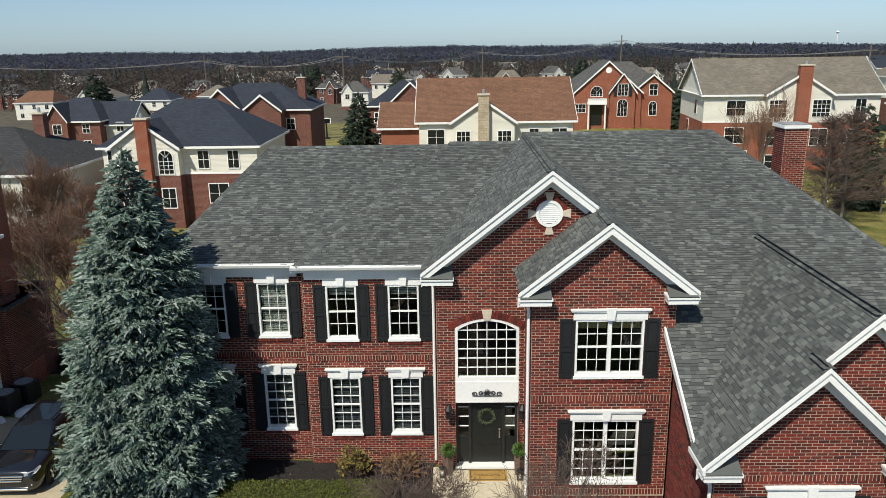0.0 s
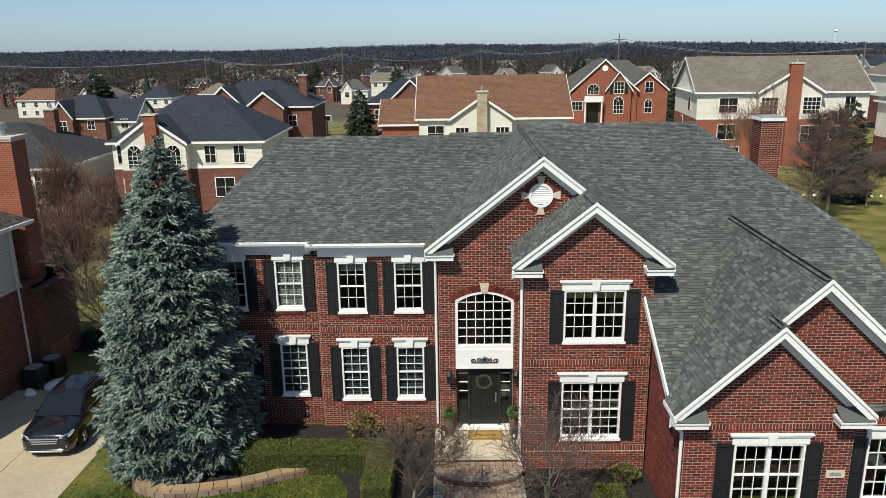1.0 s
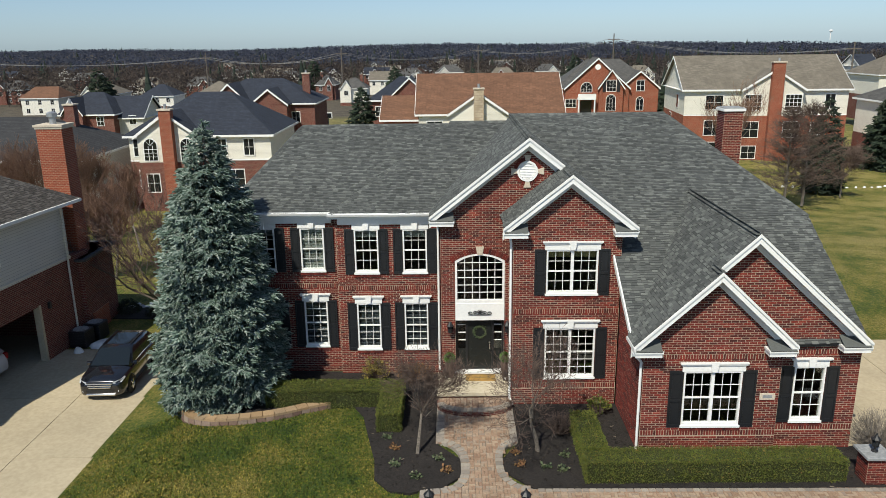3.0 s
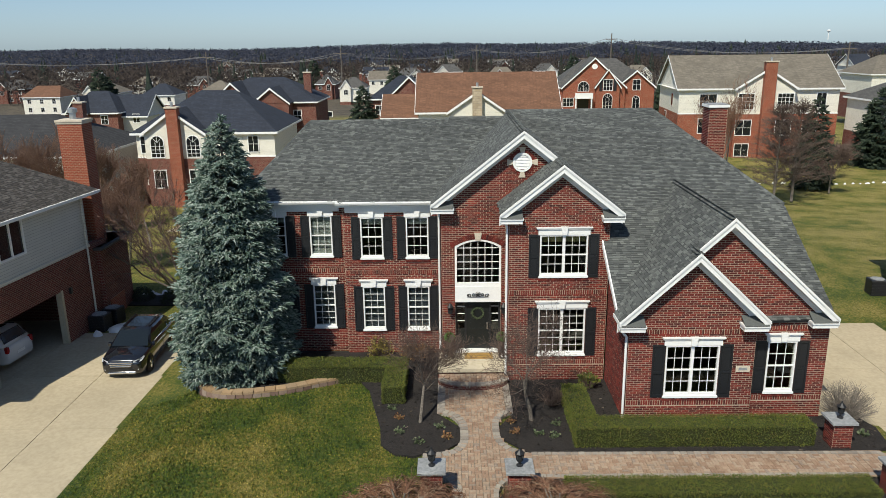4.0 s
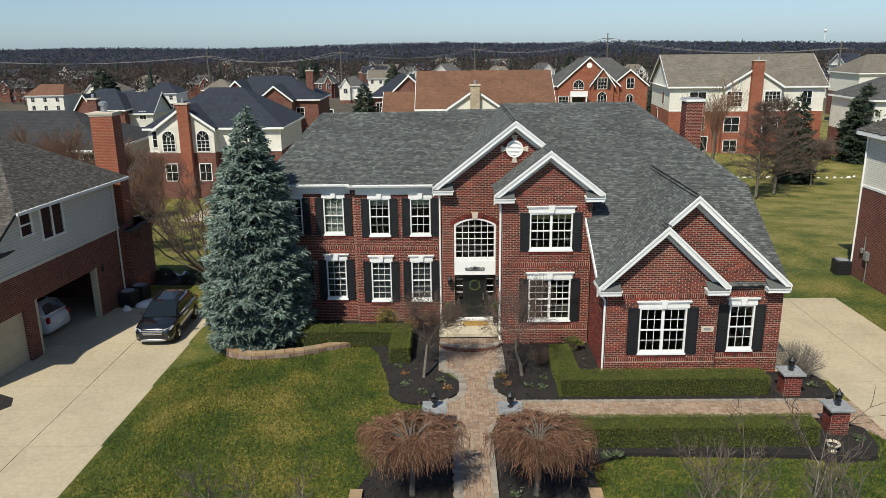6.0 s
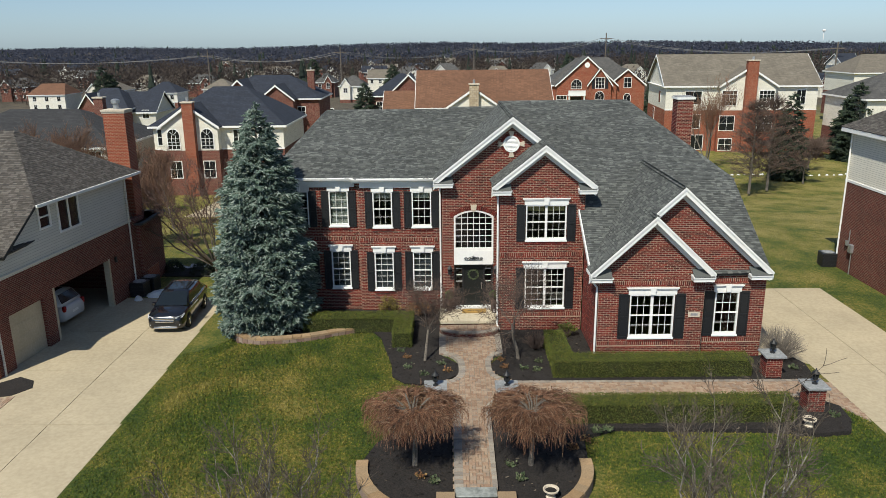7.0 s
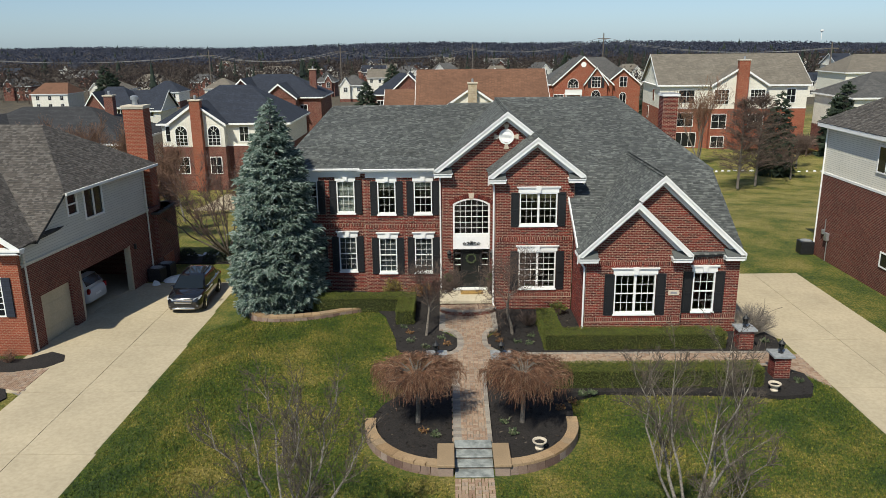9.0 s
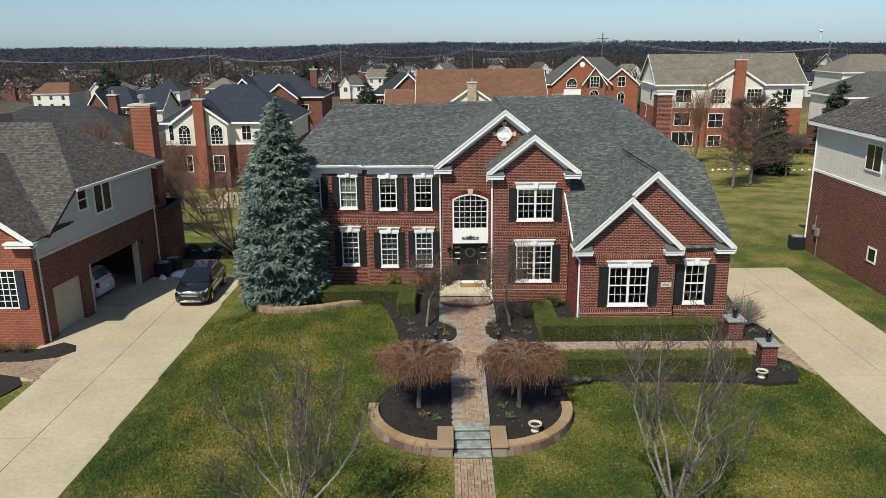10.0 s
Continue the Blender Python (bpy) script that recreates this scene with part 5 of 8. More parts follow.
edging(left_edge, 0.28, -0.2, PATH_Z + 0.012, 1, M["edge_paver"], parent=walk_ob)
edging(right_edge[:19], 0.24, -0.2, PATH_Z + 0.012, -1, M["edge_paver"], parent=walk_ob)
edging(right_edge[19:], 0.16, -0.2, PATH_Z + 0.012, -1, M["edge_paver"], parent=walk_ob)
flare = [(12.88, -7.4), (13.6, -7.1), (14.17, -6.9), (14.17, -10.1), (13.5, -9.3), (12.88, -8.9)]
part("bedding", draped(flare, 0.02), M["edge_paver"], walk_ob)
g = Geo()
for x0, y0, x1, y1, z in lay([flare], 0):
    zz = max(ground_z(x0, y0), ground_z(x1, y1)) + 0.05
    block(g, x0 + 0.004, y0 + 0.004, x1 - 0.004, y1 - 0.004, zz - 0.08, zz)
part("pavers", g, M["paver"], walk_ob)["kind"] = "stuff"
# rounded brick step below the porch
arc = [(-1.62, -1.72)] + [(-0.24 - 1.38 * math.cos(math.pi * i / 12), -2.15 - 0.68 * math.sin(math.pi * i / 12)) for i in range(13)] + [(1.14, -1.72)]
recalc(part("step_body", flat_plate(arc, -0.2, 0.28), M["far_brick"], walk_ob))
g = Geo()
for x0, y0, x1, y1, z in lay([[(u * 0.97 - 0.01, v * 0.98) for u, v in arc]], 0.31):
    block(g, x0 + 0.003, y0 + 0.003, x1 - 0.003, y1 - 0.003, z - 0.04, z)
part("pavers", g, M["paver"], walk_ob)["kind"] = "stuff"
edging(arc[1:-1], 0.26, 0.2, 0.325, 1, M["edge_paver"], 0.2, parent=walk_ob)
# lower walk and stone steps
recalc(part("bedding", flat_plate([(-1.06, -52), (0.16, -52), (0.20, -16.35), (-1.06, -16.35)], -0.8, -0.245), M["edge_paver"], walk_ob))
g = Geo()
for x0, y0, x1, y1, z in lay([rect(-1.04, -52, 0.18, -16.5)], -0.215):
    block(g, x0 + 0.003, y0 + 0.003, x1 - 0.003, y1 - 0.003, z - 0.04, z)
part("pavers", g, M["paver"], walk_ob)["kind"] = "stuff"
steps = thing("stone_steps", "grey bluestone steps between curved retaining walls", "steps", kind="structure")
M["bluestone"] = mottled("weathered bluestone", (0.16, 0.175, 0.17), (0.36, 0.38, 0.365), 3.5, 0.9, 0.7, 0.3, dark=0.8)
for i in range(4):
    y1 = -14.72 - 0.42 * i
    zt = 0.13 - 0.105 * i
    tread = soften(part("tread", Geo().box(-1.03, y1 - 0.47, zt - 0.055, 0.22, y1, zt), M["bluestone"], steps), 0.015)
    part("riser", Geo().box(-1.03, y1 - 0.42, zt - 0.17, 0.22, y1 - 0.02, zt - 0.057), M["retain"], tread)

# ---- beds ----
bedA = [(-11.35, -0.6), (-10.9, -2.1), (-10.0, -2.95), (-8.5, -3.0), (-6.6, -2.2), (-4.9, -1.55), (-4.3, -2.6), (-3.96, -4.1), (-3.6, -5.6), (-3.5, -6.7), (-3.0, -7.35), (-2.36, -7.5), (-2.05, -7.35), (-1.5, -7.32),
        (-0.80, -6.6), (-0.80, -5.6), (-1.62, -4.6), (-1.62, 1.0), (-9.8, 1.4), (-11.0, 1.0)]
bedB = [(1.14, -1.75), (1.14, -4.6), (0.55, -5.6), (0.55, -6.3), (1.5, -7.36), (12.6, -7.43), (13.4, -7.0), (13.6, -5.8), (13.2, -4.6), (12.0, -4.95), (5.0, -5.3), (5.0, -1.75)]
bedC = [(0.32, -9.7), (1.5, -8.87), (12.6, -8.87), (13.2, -9.5), (13.1, -10.5), (12.7, -11.3), (11.4, -11.5), (10.4, -11.2), (4.6, -11.0), (3.4, -11.6)] + [(0.42 + 2.85 * math.cos(math.pi / 2 * i / 10), -13.35 - 2.9 * math.sin(math.pi / 2 * i / 10)) for i in range(11)] + [(0.27, -16.25)]
bedD = [(-1.08, -9.6), (-1.08, -16.25)] + [(-1.25 - 2.85 * math.cos(math.pi / 2 * i / 10), -13.35 - 2.9 * math.sin(math.pi / 2 * i / 10)) for i in range(10, -1, -1)] + [(-3.7, -12.0), (-2.6, -10.3), (-1.9, -8.8)]
mulch_beds = thing("mulch_beds", "planting beds of dark shredded mulch", "bed", kind="structure")
for b, z in ((bedA, 0.07), (bedB, 0.06), (bedC, 0.03), (bedD, 0.03)):
    recalc(part("mulch", flat_plate(b, -0.6, z), M["mulch"], mulch_beds))
chips = Geo()
r = random.Random(12)
for b, z, n in ((bedA, 0.07, 1500), (bedB, 0.06, 1500), (bedC, 0.03, 1500), (bedD, 0.03, 700)):
    lo_x, hi_x = min(p[0] for p in b), max(p[0] for p in b)
    lo_y, hi_y = min(p[1] for p in b), max(p[1] for p in b)
    for _ in range(n):
        x, y = r.uniform(lo_x, hi_x), r.uniform(lo_y, hi_y)
        if any(p <= x <= q for p, q in spans([b], y)):
            s = r.uniform(0.02, 0.06)
            a = r.uniform(0, 6.28)
            d = Vector((math.cos(a), math.sin(a), r.uniform(-0.3, 0.3)))
            chips.tube(Vector((x, y, z + 0.01)) - d * s, Vector((x, y, z + 0.02)) + d * s, s * 0.5, s * 0.25, 3)
M["chip"] = pieced("mulch chip", [(0, (0.006, 0.005, 0.005)), (0.75, (0.03, 0.022, 0.018)), (0.93, (0.06, 0.045, 0.035)), (1, (0.22, 0.18, 0.14))], rough=0.95)
part("chips", chips, M["chip"], mulch_beds)["kind"] = "stuff"


# ---- retaining walls ----
def retaining(line, z0, z_top, label, inward=1):
    t = thing("retaining_wall", label, "wall")
    h = (z_top - 0.09 - z0) / 2
    for k in range(2):
        edging(line, 0.30, z0 + k * h, z0 + (k + 1) * h - 0.008, inward, M["retain"], 0.33 if k else 0.36, "blocks", t, 0.012)
    pts = [Vector((*p, 0)) for p in line]
    edging(line, 0.38, z_top - 0.09, z_top, inward, M["cap"], 0.42, "caps", t, 0.015)
    return t


lw = bez((-11.5, -0.5), (-11.4, -3.3), (-9.3, -3.2), 10) + bez((-9.2, -3.2), (-7.6, -3.0), (-6.6, -2.4), 5) + bez((-6.5, -2.35), (-5.6, -1.85), (-4.75, -1.75), 4)
retaining(lw, -0.35, 0.26, "low curved retaining wall of tan concrete blocks", 1)
for cx, s in ((-1.25, -1), (0.42, 1)):
    line = [(cx + s * 2.95 * math.cos(a), -13.35 - 3.0 * math.sin(a)) for a in [math.pi / 2 * (1.02 - i / 16) for i in range(18)]]
    retaining(line, -0.42, 0.15, "curved retaining wall with tan capstones beside the steps", 1 if s > 0 else -1)
    x = -1.32 if s < 0 else 0.50
    p = thing("wall_pier", "low block pier ending the curved retaining wall", "pier", group="piers beside the steps")
    soften(part("block", Geo().box(x - 0.24, -16.36, -0.5, x + 0.24, -15.15, 0.10), M["retain"], p), 0.015)
    soften(part("capstone", Geo().box(x - 0.28, -16.42, 0.10, x + 0.28, -15.05, 0.20), M["cap"], p), 0.015)

# ---- brick piers with lanterns ----
def brick_pier(x, y, top, z0, yaw=0):
    t = thing("brick_pier", "square red brick pier with bluestone cap", "pier", group="brick piers along the walk", m=pose(x, y, 0, 0, 0, yaw))
    w = 0.31
    part("core", Geo().box(-w, -w, z0 - 0.3, w, w, top), M["mortar"], t)
    rows_n = int((top - z0 + 0.1) / 0.08)
    shared = {}
    for k in range(4):
        for j in range(rows_n):
            off = 0.125 if (j + k) % 2 else 0.0
            u = -w - off
            while u < w:
                a, b = max(u, -w), min(u + 0.25, w)
                if b - a > 0.04:
                    key = (round(b - a, 3), k)
                    if key not in shared:
                        gq = Geo()
                        brick_box(gq, lambda p, q, v: Vector((p, -v, q)), 0, b - a - 0.012, 0, 0.067, 0.01)
                        me = gq.mesh("brick")
                        me.materials.append(M["brick_piece"])
                        shared[key] = me
                    ob = part("brick", shared[key], None, t)
                    ob.matrix_local = pose(0, 0, 0, 0, 0, 90 * k) @ pose(a + 0.006, -w, top - 0.08 * (j + 1))
                u += 0.25
    soften(part("cap", Geo().box(-0.42, -0.42, top, 0.42, 0.42, top + 0.09), M["slate_cap"], t, "grey bluestone cap"), 0.012)
    l = thing("pier_lantern", "black post lantern with glass on a brick pier", "lantern", group="pier lanterns", m=pose(x, y, top + 0.09, 0, 0, yaw))
    part("base", Geo().lathe([(0.10, 0), (0.10, 0.03), (0.04, 0.06), (0.03, 0.12), (0.09, 0.16), (0.10, 0.18), (0.0, 0.18)], 10), M["black"], l)
    part("glass", Geo().lathe([(0.085, 0.18), (0.125, 0.40)], 6), M["dark_pane"], l)
    fr = Geo()
    for i in range(6):
        a = 2 * math.pi * i / 6
        fr.tube((0.09 * math.cos(a), 0.09 * math.sin(a), 0.18), (0.13 * math.cos(a), 0.13 * math.sin(a), 0.41), 0.012, 0.012, 4)
    part("cage", fr, M["black"], l)
    part("roof", Geo().lathe([(0.15, 0.40), (0.15, 0.42), (0.06, 0.50), (0.03, 0.55), (0.02, 0.60), (0.0, 0.61)], 8), M["black"], l)


brick_pier(-1.69, -9.68, 0.98, -0.1)
brick_pier(0.90, -9.72, 0.98, -0.1)
brick_pier(11.72, -6.85, 0.92, -0.05)
brick_pier(12.08, -9.65, 0.92, -0.1)


# ---- hedges ----
def scatter_leaves(g, r, c, d, size):
    e = (d + Vector((r.uniform(-1, 1), r.uniform(-1, 1), r.uniform(-1, 1)))).normalized()
    s = e.orthogonal().normalized()
    s = (s * math.cos(q := r.uniform(0, 6.28)) + e.cross(s) * math.sin(q)) * size * 0.42
    n = len(g.v)
    g.v += [tuple(c - s * 0.4), tuple(c + e * size * 0.5 - s), tuple(c + e * size), tuple(c + e * size * 0.5 + s)]
    g.f.append((n, n + 1, n + 2, n + 3))


M["leaf_hedge"] = pieced("hedge leaf", [(0, (0.060, 0.092, 0.010)), (0.45, (0.105, 0.132, 0.015)), (0.85, (0.155, 0.165, 0.020)), (0.97, (0.20, 0.18, 0.03)), (1, (0.26, 0.15, 0.04))], rough=0.65, coarse=1.2, dark=0.7)
# dark colour of the filler box that stands for shade between the leaves
M["core_shade"] = mottled("hedge core shade", (0.022, 0.030, 0.007), (0.045, 0.05, 0.014), 12, 2, 0.95, 0.5)


def hedge(rects, h, seed, label):
    t = thing("hedge", label, "hedge")
    r = random.Random(seed)
    body, leaves = Geo(), Geo()
    for x0, y0, x1, y1 in rects:
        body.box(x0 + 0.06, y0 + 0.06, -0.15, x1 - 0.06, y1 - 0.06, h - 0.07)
        faces = [((x0, y0, h), (x1 - x0, 0, 0), (0, y1 - y0, 0), (0, 0, 1)), ((x0, y0, 0.02), (x1 - x0, 0, 0), (0, 0, h), (0, -1, 0)), ((x0, y1, 0.02), (x1 - x0, 0, 0), (0, 0, h), (0, 1, 0)),
                 ((x0, y0, 0.02), (0, y1 - y0, 0), (0, 0, h), (-1, 0, 0)), ((x1, y0, 0.02), (0, y1 - y0, 0), (0, 0, h), (1, 0, 0))]
        for o, u, v, nn in faces:
            o, u, v, nn = Vector(o), Vector(u), Vector(v), Vector(nn)
            for _ in range(int(u.length * v.length * 1500)):
                c = o + u * r.random() + v * r.random()
                c += nn * (0.05 * noise.noise(c * 2.2) + 0.03 * noise.noise(c * 7) - r.uniform(0.0, 0.10))
                scatter_leaves(leaves, r, c, nn * 0.8 + Vector((0, 0, 0.3)), r.uniform(0.030, 0.055))
    part("inner_growth", body, M["core_shade"], t)
    part("leaves", leaves, M["leaf_hedge"], t)["kind"] = "stuff"


hedge([(-8.0, -2.0, -2.85, -1.05), (-3.7, -3.85, -2.85, -2.0)], 0.78, 1, "clipped green boxwood hedge before the house")
hedge([(3.0, -7.05, 10.9, -6.15), (3.0, -6.15, 3.85, -3.7)], 0.80, 2, "clipped green boxwood hedge round the garage bed")
hedge([(2.2, -10.75, 11.05, -9.85)], 0.80, 3, "clipped green boxwood hedge below the side walk")


# ---- trees and shrubs ----
def bare_tree(name, x, y, z, height, label, seed, spread=0.55, trunk_r=0.12, trunk_h=0.28, depth=5, mat_trunk="bark", mat_twig="twig", stems=1, kids=(3, 4), twig_r=0.006, up=0.25, wiggle=0.18, cat="tree", group="", tilt=(0, 0)):
    """A leafless tree: tapered trunk, limbs and finer and finer twigs."""
    t = thing(name, label, cat, group=group, m=pose(x, y, z))
    r = random.Random(seed)
    limbs, twigs = Geo(), Geo()

    def grow(p, d, length, rad, level):
        steps_n = 3 if level > 1 else 2
        q = p
        for k in range(steps_n):
            nd = (d + Vector((r.uniform(-1, 1), r.uniform(-1, 1), r.uniform(-0.6, 1))) * wiggle).normalized()
            e = q + nd * length / steps_n
            r0 = rad * (1 - 0.45 * k / steps_n)
            r1 = rad * (1 - 0.45 * (k + 1) / steps_n)
            (limbs if level >= depth - 2 else twigs).tube(q, e, max(r0, twig_r), max(r1, twig_r * 0.8), 7 if level >= depth - 1 else (5 if level >= depth - 2 else 3))
            q, d = e, nd
            if level > 0 and (k > 0 or level < depth):
                for _ in range(r.randint(*kids) - (1 if k < steps_n - 1 else 0)):
                    a = d.orthogonal().normalized()
                    a.rotate(Matrix.Rotation(r.uniform(0, 6.283), 3, d))
                    sp = spread * r.uniform(0.6, 1.35)
                    nd2 = (d * math.cos(sp) + a * math.sin(sp) + Vector((0, 0, up * 0.5))).normalized()
                    grow(q, nd2, length * r.uniform(0.55, 0.8), r1 * r.uniform(0.5, 0.68), level - 1)
    for s in range(stems):
        lean = Vector((r.uniform(-1, 1), r.uniform(-1, 1), 0)) * (0.10 if stems == 1 else 0.45) + Vector((*tilt, 1))
        grow(Vector((0, 0, -0.15)) + Vector((r.uniform(-1, 1), r.uniform(-1, 1), 0)) * (0.12 if stems > 1 else 0), lean.normalized(), height * trunk_h + 0.15, trunk_r, depth)
    part("trunk", limbs, M[mat_trunk], t)
    part("crown", twigs, M[mat_twig], t)["kind"] = "stuff"
    return t


M["bark_pale"] = mottled("pale bark", (0.10, 0.088, 0.072), (0.30, 0.27, 0.23), 18, 2.0, 0.9, 0.4, dark=0.75)
M["twig_lawn"] = mottled("grey brown twig", (0.055, 0.042, 0.033), (0.135, 0.108, 0.085), 5, 1.2, 0.9, 0.0)
M["twig_pale"] = mottled("pale twig", (0.13, 0.11, 0.09), (0.27, 0.235, 0.20), 5, 1.2, 0.9, 0.0)
M["bark_crab"] = mottled("crab apple bark", (0.075, 0.06, 0.045), (0.16, 0.13, 0.10), 20, 2.0, 0.95, 0.5)
M["twig_crab"] = mottled("crab apple twig", (0.085, 0.05, 0.042), (0.19, 0.115, 0.095), 4, 1.2, 0.95, 0.0)


def airy_tree(name, x, y, z, height, reach, label, seed, limbs=9, fork=1.6, trunk_r=0.13, mat_trunk="bark_pale", mat_twig="twig_lawn", tilt=(0, 0), thick=0.0075, group=""):
    """A leafless tree: a short trunk that forks into long rising limbs with side branches and loose twigs."""
    t = thing(name, label, "tree", group=group, m=pose(x, y, z))
    r = random.Random(seed)
    limb_geo, twig_geo = Geo(), Geo()
    lean = Vector((*tilt, 1))
    limb_geo.tube((0, 0, -0.15), lean * fork * 0.5, trunk_r, trunk_r * 0.85, 8).tube(lean * fork * 0.5, lean * fork, trunk_r * 0.85, trunk_r * 0.7, 8)

    def sprig(p, d, length, rad, level):
        n = 4 if level else 3
        for k in range(n):
            nd = (d + Vector((r.uniform(-1, 1), r.uniform(-1, 1), r.uniform(-0.5, 0.9))) * 0.16).normalized()
            e = p + nd * length / n
            (limb_geo if level == 2 else twig_geo).tube(p, e, max(rad * (1 - 0.2 * k), thick * 0.7), max(rad * (0.8 - 0.2 * k), thick * 0.6), 5 if level == 2 else 3)
            p, d = e, nd
            if level:
                for _ in range(2 if level == 2 else r.randint(1, 2)):
                    a = d.orthogonal().normalized()
                    a.rotate(Matrix.Rotation(r.uniform(0, 6.283), 3, d))
                    w = r.uniform(0.45, 0.95)
                    sprig(p, (d * math.cos(w) + a * math.sin(w) + Vector((0, 0, 0.18))).normalized(), length * r.uniform(0.32, 0.55), max(rad * 0.42, thick), level - 1)
    for i in range(limbs):
        a = 2.4 * i + r.uniform(-0.5, 0.5)
        out = reach * math.sqrt((i + 0.6) / limbs) * r.uniform(0.8, 1.1)
        base = lean * fork * r.uniform(0.72, 1.0)
        tip = Vector((math.cos(a) * out, math.sin(a) * out, height * (1.02 - 0.38 * (out / reach) ** 2) * r.uniform(0.88, 1.0))) + Vector((*tilt, 0)) * height * 0.6
        mid = base.lerp(tip, 0.33) + Vector((math.cos(a), math.sin(a), 0)) * out * 0.14
        rad = trunk_r * r.uniform(0.27, 0.42)
        limb_geo.tube(base, mid, rad, rad * 0.75, 6)
        d = (tip - mid).normalized()
        for k in range(5):
            p0, p1 = mid.lerp(tip, k / 5), mid.lerp(tip, (k + 1) / 5)
            w0, w1 = rad * 0.75 * (1 - k / 5.6), rad * 0.75 * (1 - (k + 1) / 5.6)
            bend = Vector((r.uniform(-1, 1), r.uniform(-1, 1), 0)) * 0.14 * (1 if k < 4 else 0)
            if k == 0:
                last = p0
            limb_geo.tube(last, p1 + bend, w0, w1, 5)
            for _ in range(2):
                q = last.lerp(p1 + bend, r.random())
                b = d.orthogonal().normalized()
                b.rotate(Matrix.Rotation(r.uniform(0, 6.283), 3, d))
                w = r.uniform(0.45, 0.9)
                sprig(q, (d * math.cos(w) + b * math.sin(w) + Vector((0, 0, 0.2))).normalized(), (tip - mid).length * r.uniform(0.22, 0.4) * (1.1 - 0.12 * k), max(w1 * 0.6, thick * 1.3), 2 if k < 4 else 1)
            last = p1 + bend
    part("trunk", limb_geo, M[mat_trunk], t)
    part("crown", twig_geo, M[mat_twig], t)["kind"] = "stuff"
    return t


airy_tree("street_tree", -5.26, -21.5, -0.30, 6.3, 2.9, "bare young lawn tree with spreading grey branches", 31, limbs=9, group="street trees")
airy_tree("street_tree", 4.75, -21.3, -0.30, 7.6, 2.4, "bare young lawn tree with upright pale branches", 47, limbs=8, group="street trees")
bare_tree("small_tree", -2.23, -5.25, 0.07, 3.6, "small leafless ornamental tree with dark twigs in mulch", 5, trunk_r=0.075, trunk_h=0.36, spread=0.75, kids=(2, 3), twig_r=0.005, group="ornamental trees")
bare_tree("small_tree", 1.78, -5.1, 0.06, 4.3, "small leafless ornamental tree with dark twigs in mulch", 9, trunk_r=0.085, trunk_h=0.36, spread=0.72, kids=(2, 3), twig_r=0.005, group="ornamental trees")
airy_tree("crab_tree", -15.3, 9.6, -0.95, 7.4, 4.2, "leafless crab apple with several leaning stems", 13, limbs=13, fork=0.8, trunk_r=0.17, mat_trunk="bark_crab", mat_twig="twig_crab", tilt=(-0.28, 0.05), thick=0.0095)


M["twig_cherry"] = pieced("cherry twig", [(0, (0.075, 0.034, 0.020)), (0.4, (0.175, 0.078, 0.042)), (0.75, (0.27, 0.135, 0.075)), (1, (0.34, 0.24, 0.16))], rough=0.85, bump=0.0, dark=0.75)


def weeping(x, y, z, seed):
    t = thing("weeping_cherry", "leafless weeping cherry with a brown umbrella of hanging twigs", "tree", group="weeping cherries", m=pose(x, y, z))
    r = random.Random(seed)
    tr, tw = Geo(), Geo()
    tr.tube((0, 0, -0.1), (0.03, 0.02, 0.8), 0.095, 0.075, 8).tube((0.03, 0.02, 0.8), (0, 0, 1.5), 0.075, 0.10, 8)
    for i in range(34):
        a = 2 * math.pi * i / 34 + r.uniform(-0.15, 0.15)
        rr = r.uniform(0.45, 1.55)
        top = 2.32 - 0.16 * rr * rr + r.uniform(-0.12, 0.08)
        u = Vector((math.cos(a), math.sin(a), 0))
        p = Vector((0, 0, 1.45))
        for q, h in ((0.35, 0.75), (0.7, 1.0), (1.0, 0.92)):
            e = u * rr * q + Vector((r.uniform(-0.06, 0.06), r.uniform(-0.06, 0.06), 1.45 + (top - 1.45) * h))
            tr.tube(p, e, 0.032 - 0.02 * q + 0.008, 0.026 - 0.02 * q + 0.006, 5)
            p = e
        # twigs spring from the limb, arch over and hang at their own lengths
        for k in range(95):
            q = r.uniform(0.15, 1.0)
            b = u * rr * q + Vector((0, 0, 1.45 + (top - 1.45) * min(1.0, q * 1.45)))
            aa = a + r.gauss(0, 0.75)
            d = Vector((math.cos(aa) * 0.8, math.sin(aa) * 0.8, r.uniform(0.1, 0.5)))
            low = r.uniform(0.95, 1.75)
            rad = 0.0085
            for j in range(r.randint(4, 8)):
                step = r.uniform(0.10, 0.19)
                e = b + d.normalized() * step
                if math.hypot(e.x, e.y) > 1.66 * (1 + 0.08 * math.sin(aa * 3 + seed)):
                    d = Vector((d.x * 0.15, d.y * 0.15, -0.8))
                    e = b + d.normalized() * step
                if e.z < low and j > 2:
                    break
                tw.tube(b, e, rad, rad * 0.86, 3)
                b, rad = e, rad * 0.88
                d += Vector((r.uniform(-0.34, 0.34), r.uniform(-0.34, 0.34), -r.uniform(0.2, 0.55)))
    part("trunk", tr, M["bark"], t)
    part("crown", tw, M["twig_cherry"], t)["kind"] = "stuff"


weeping(-2.32, -13.3, 0.03, 1)
weeping(1.40, -13.35, 0.03, 2)

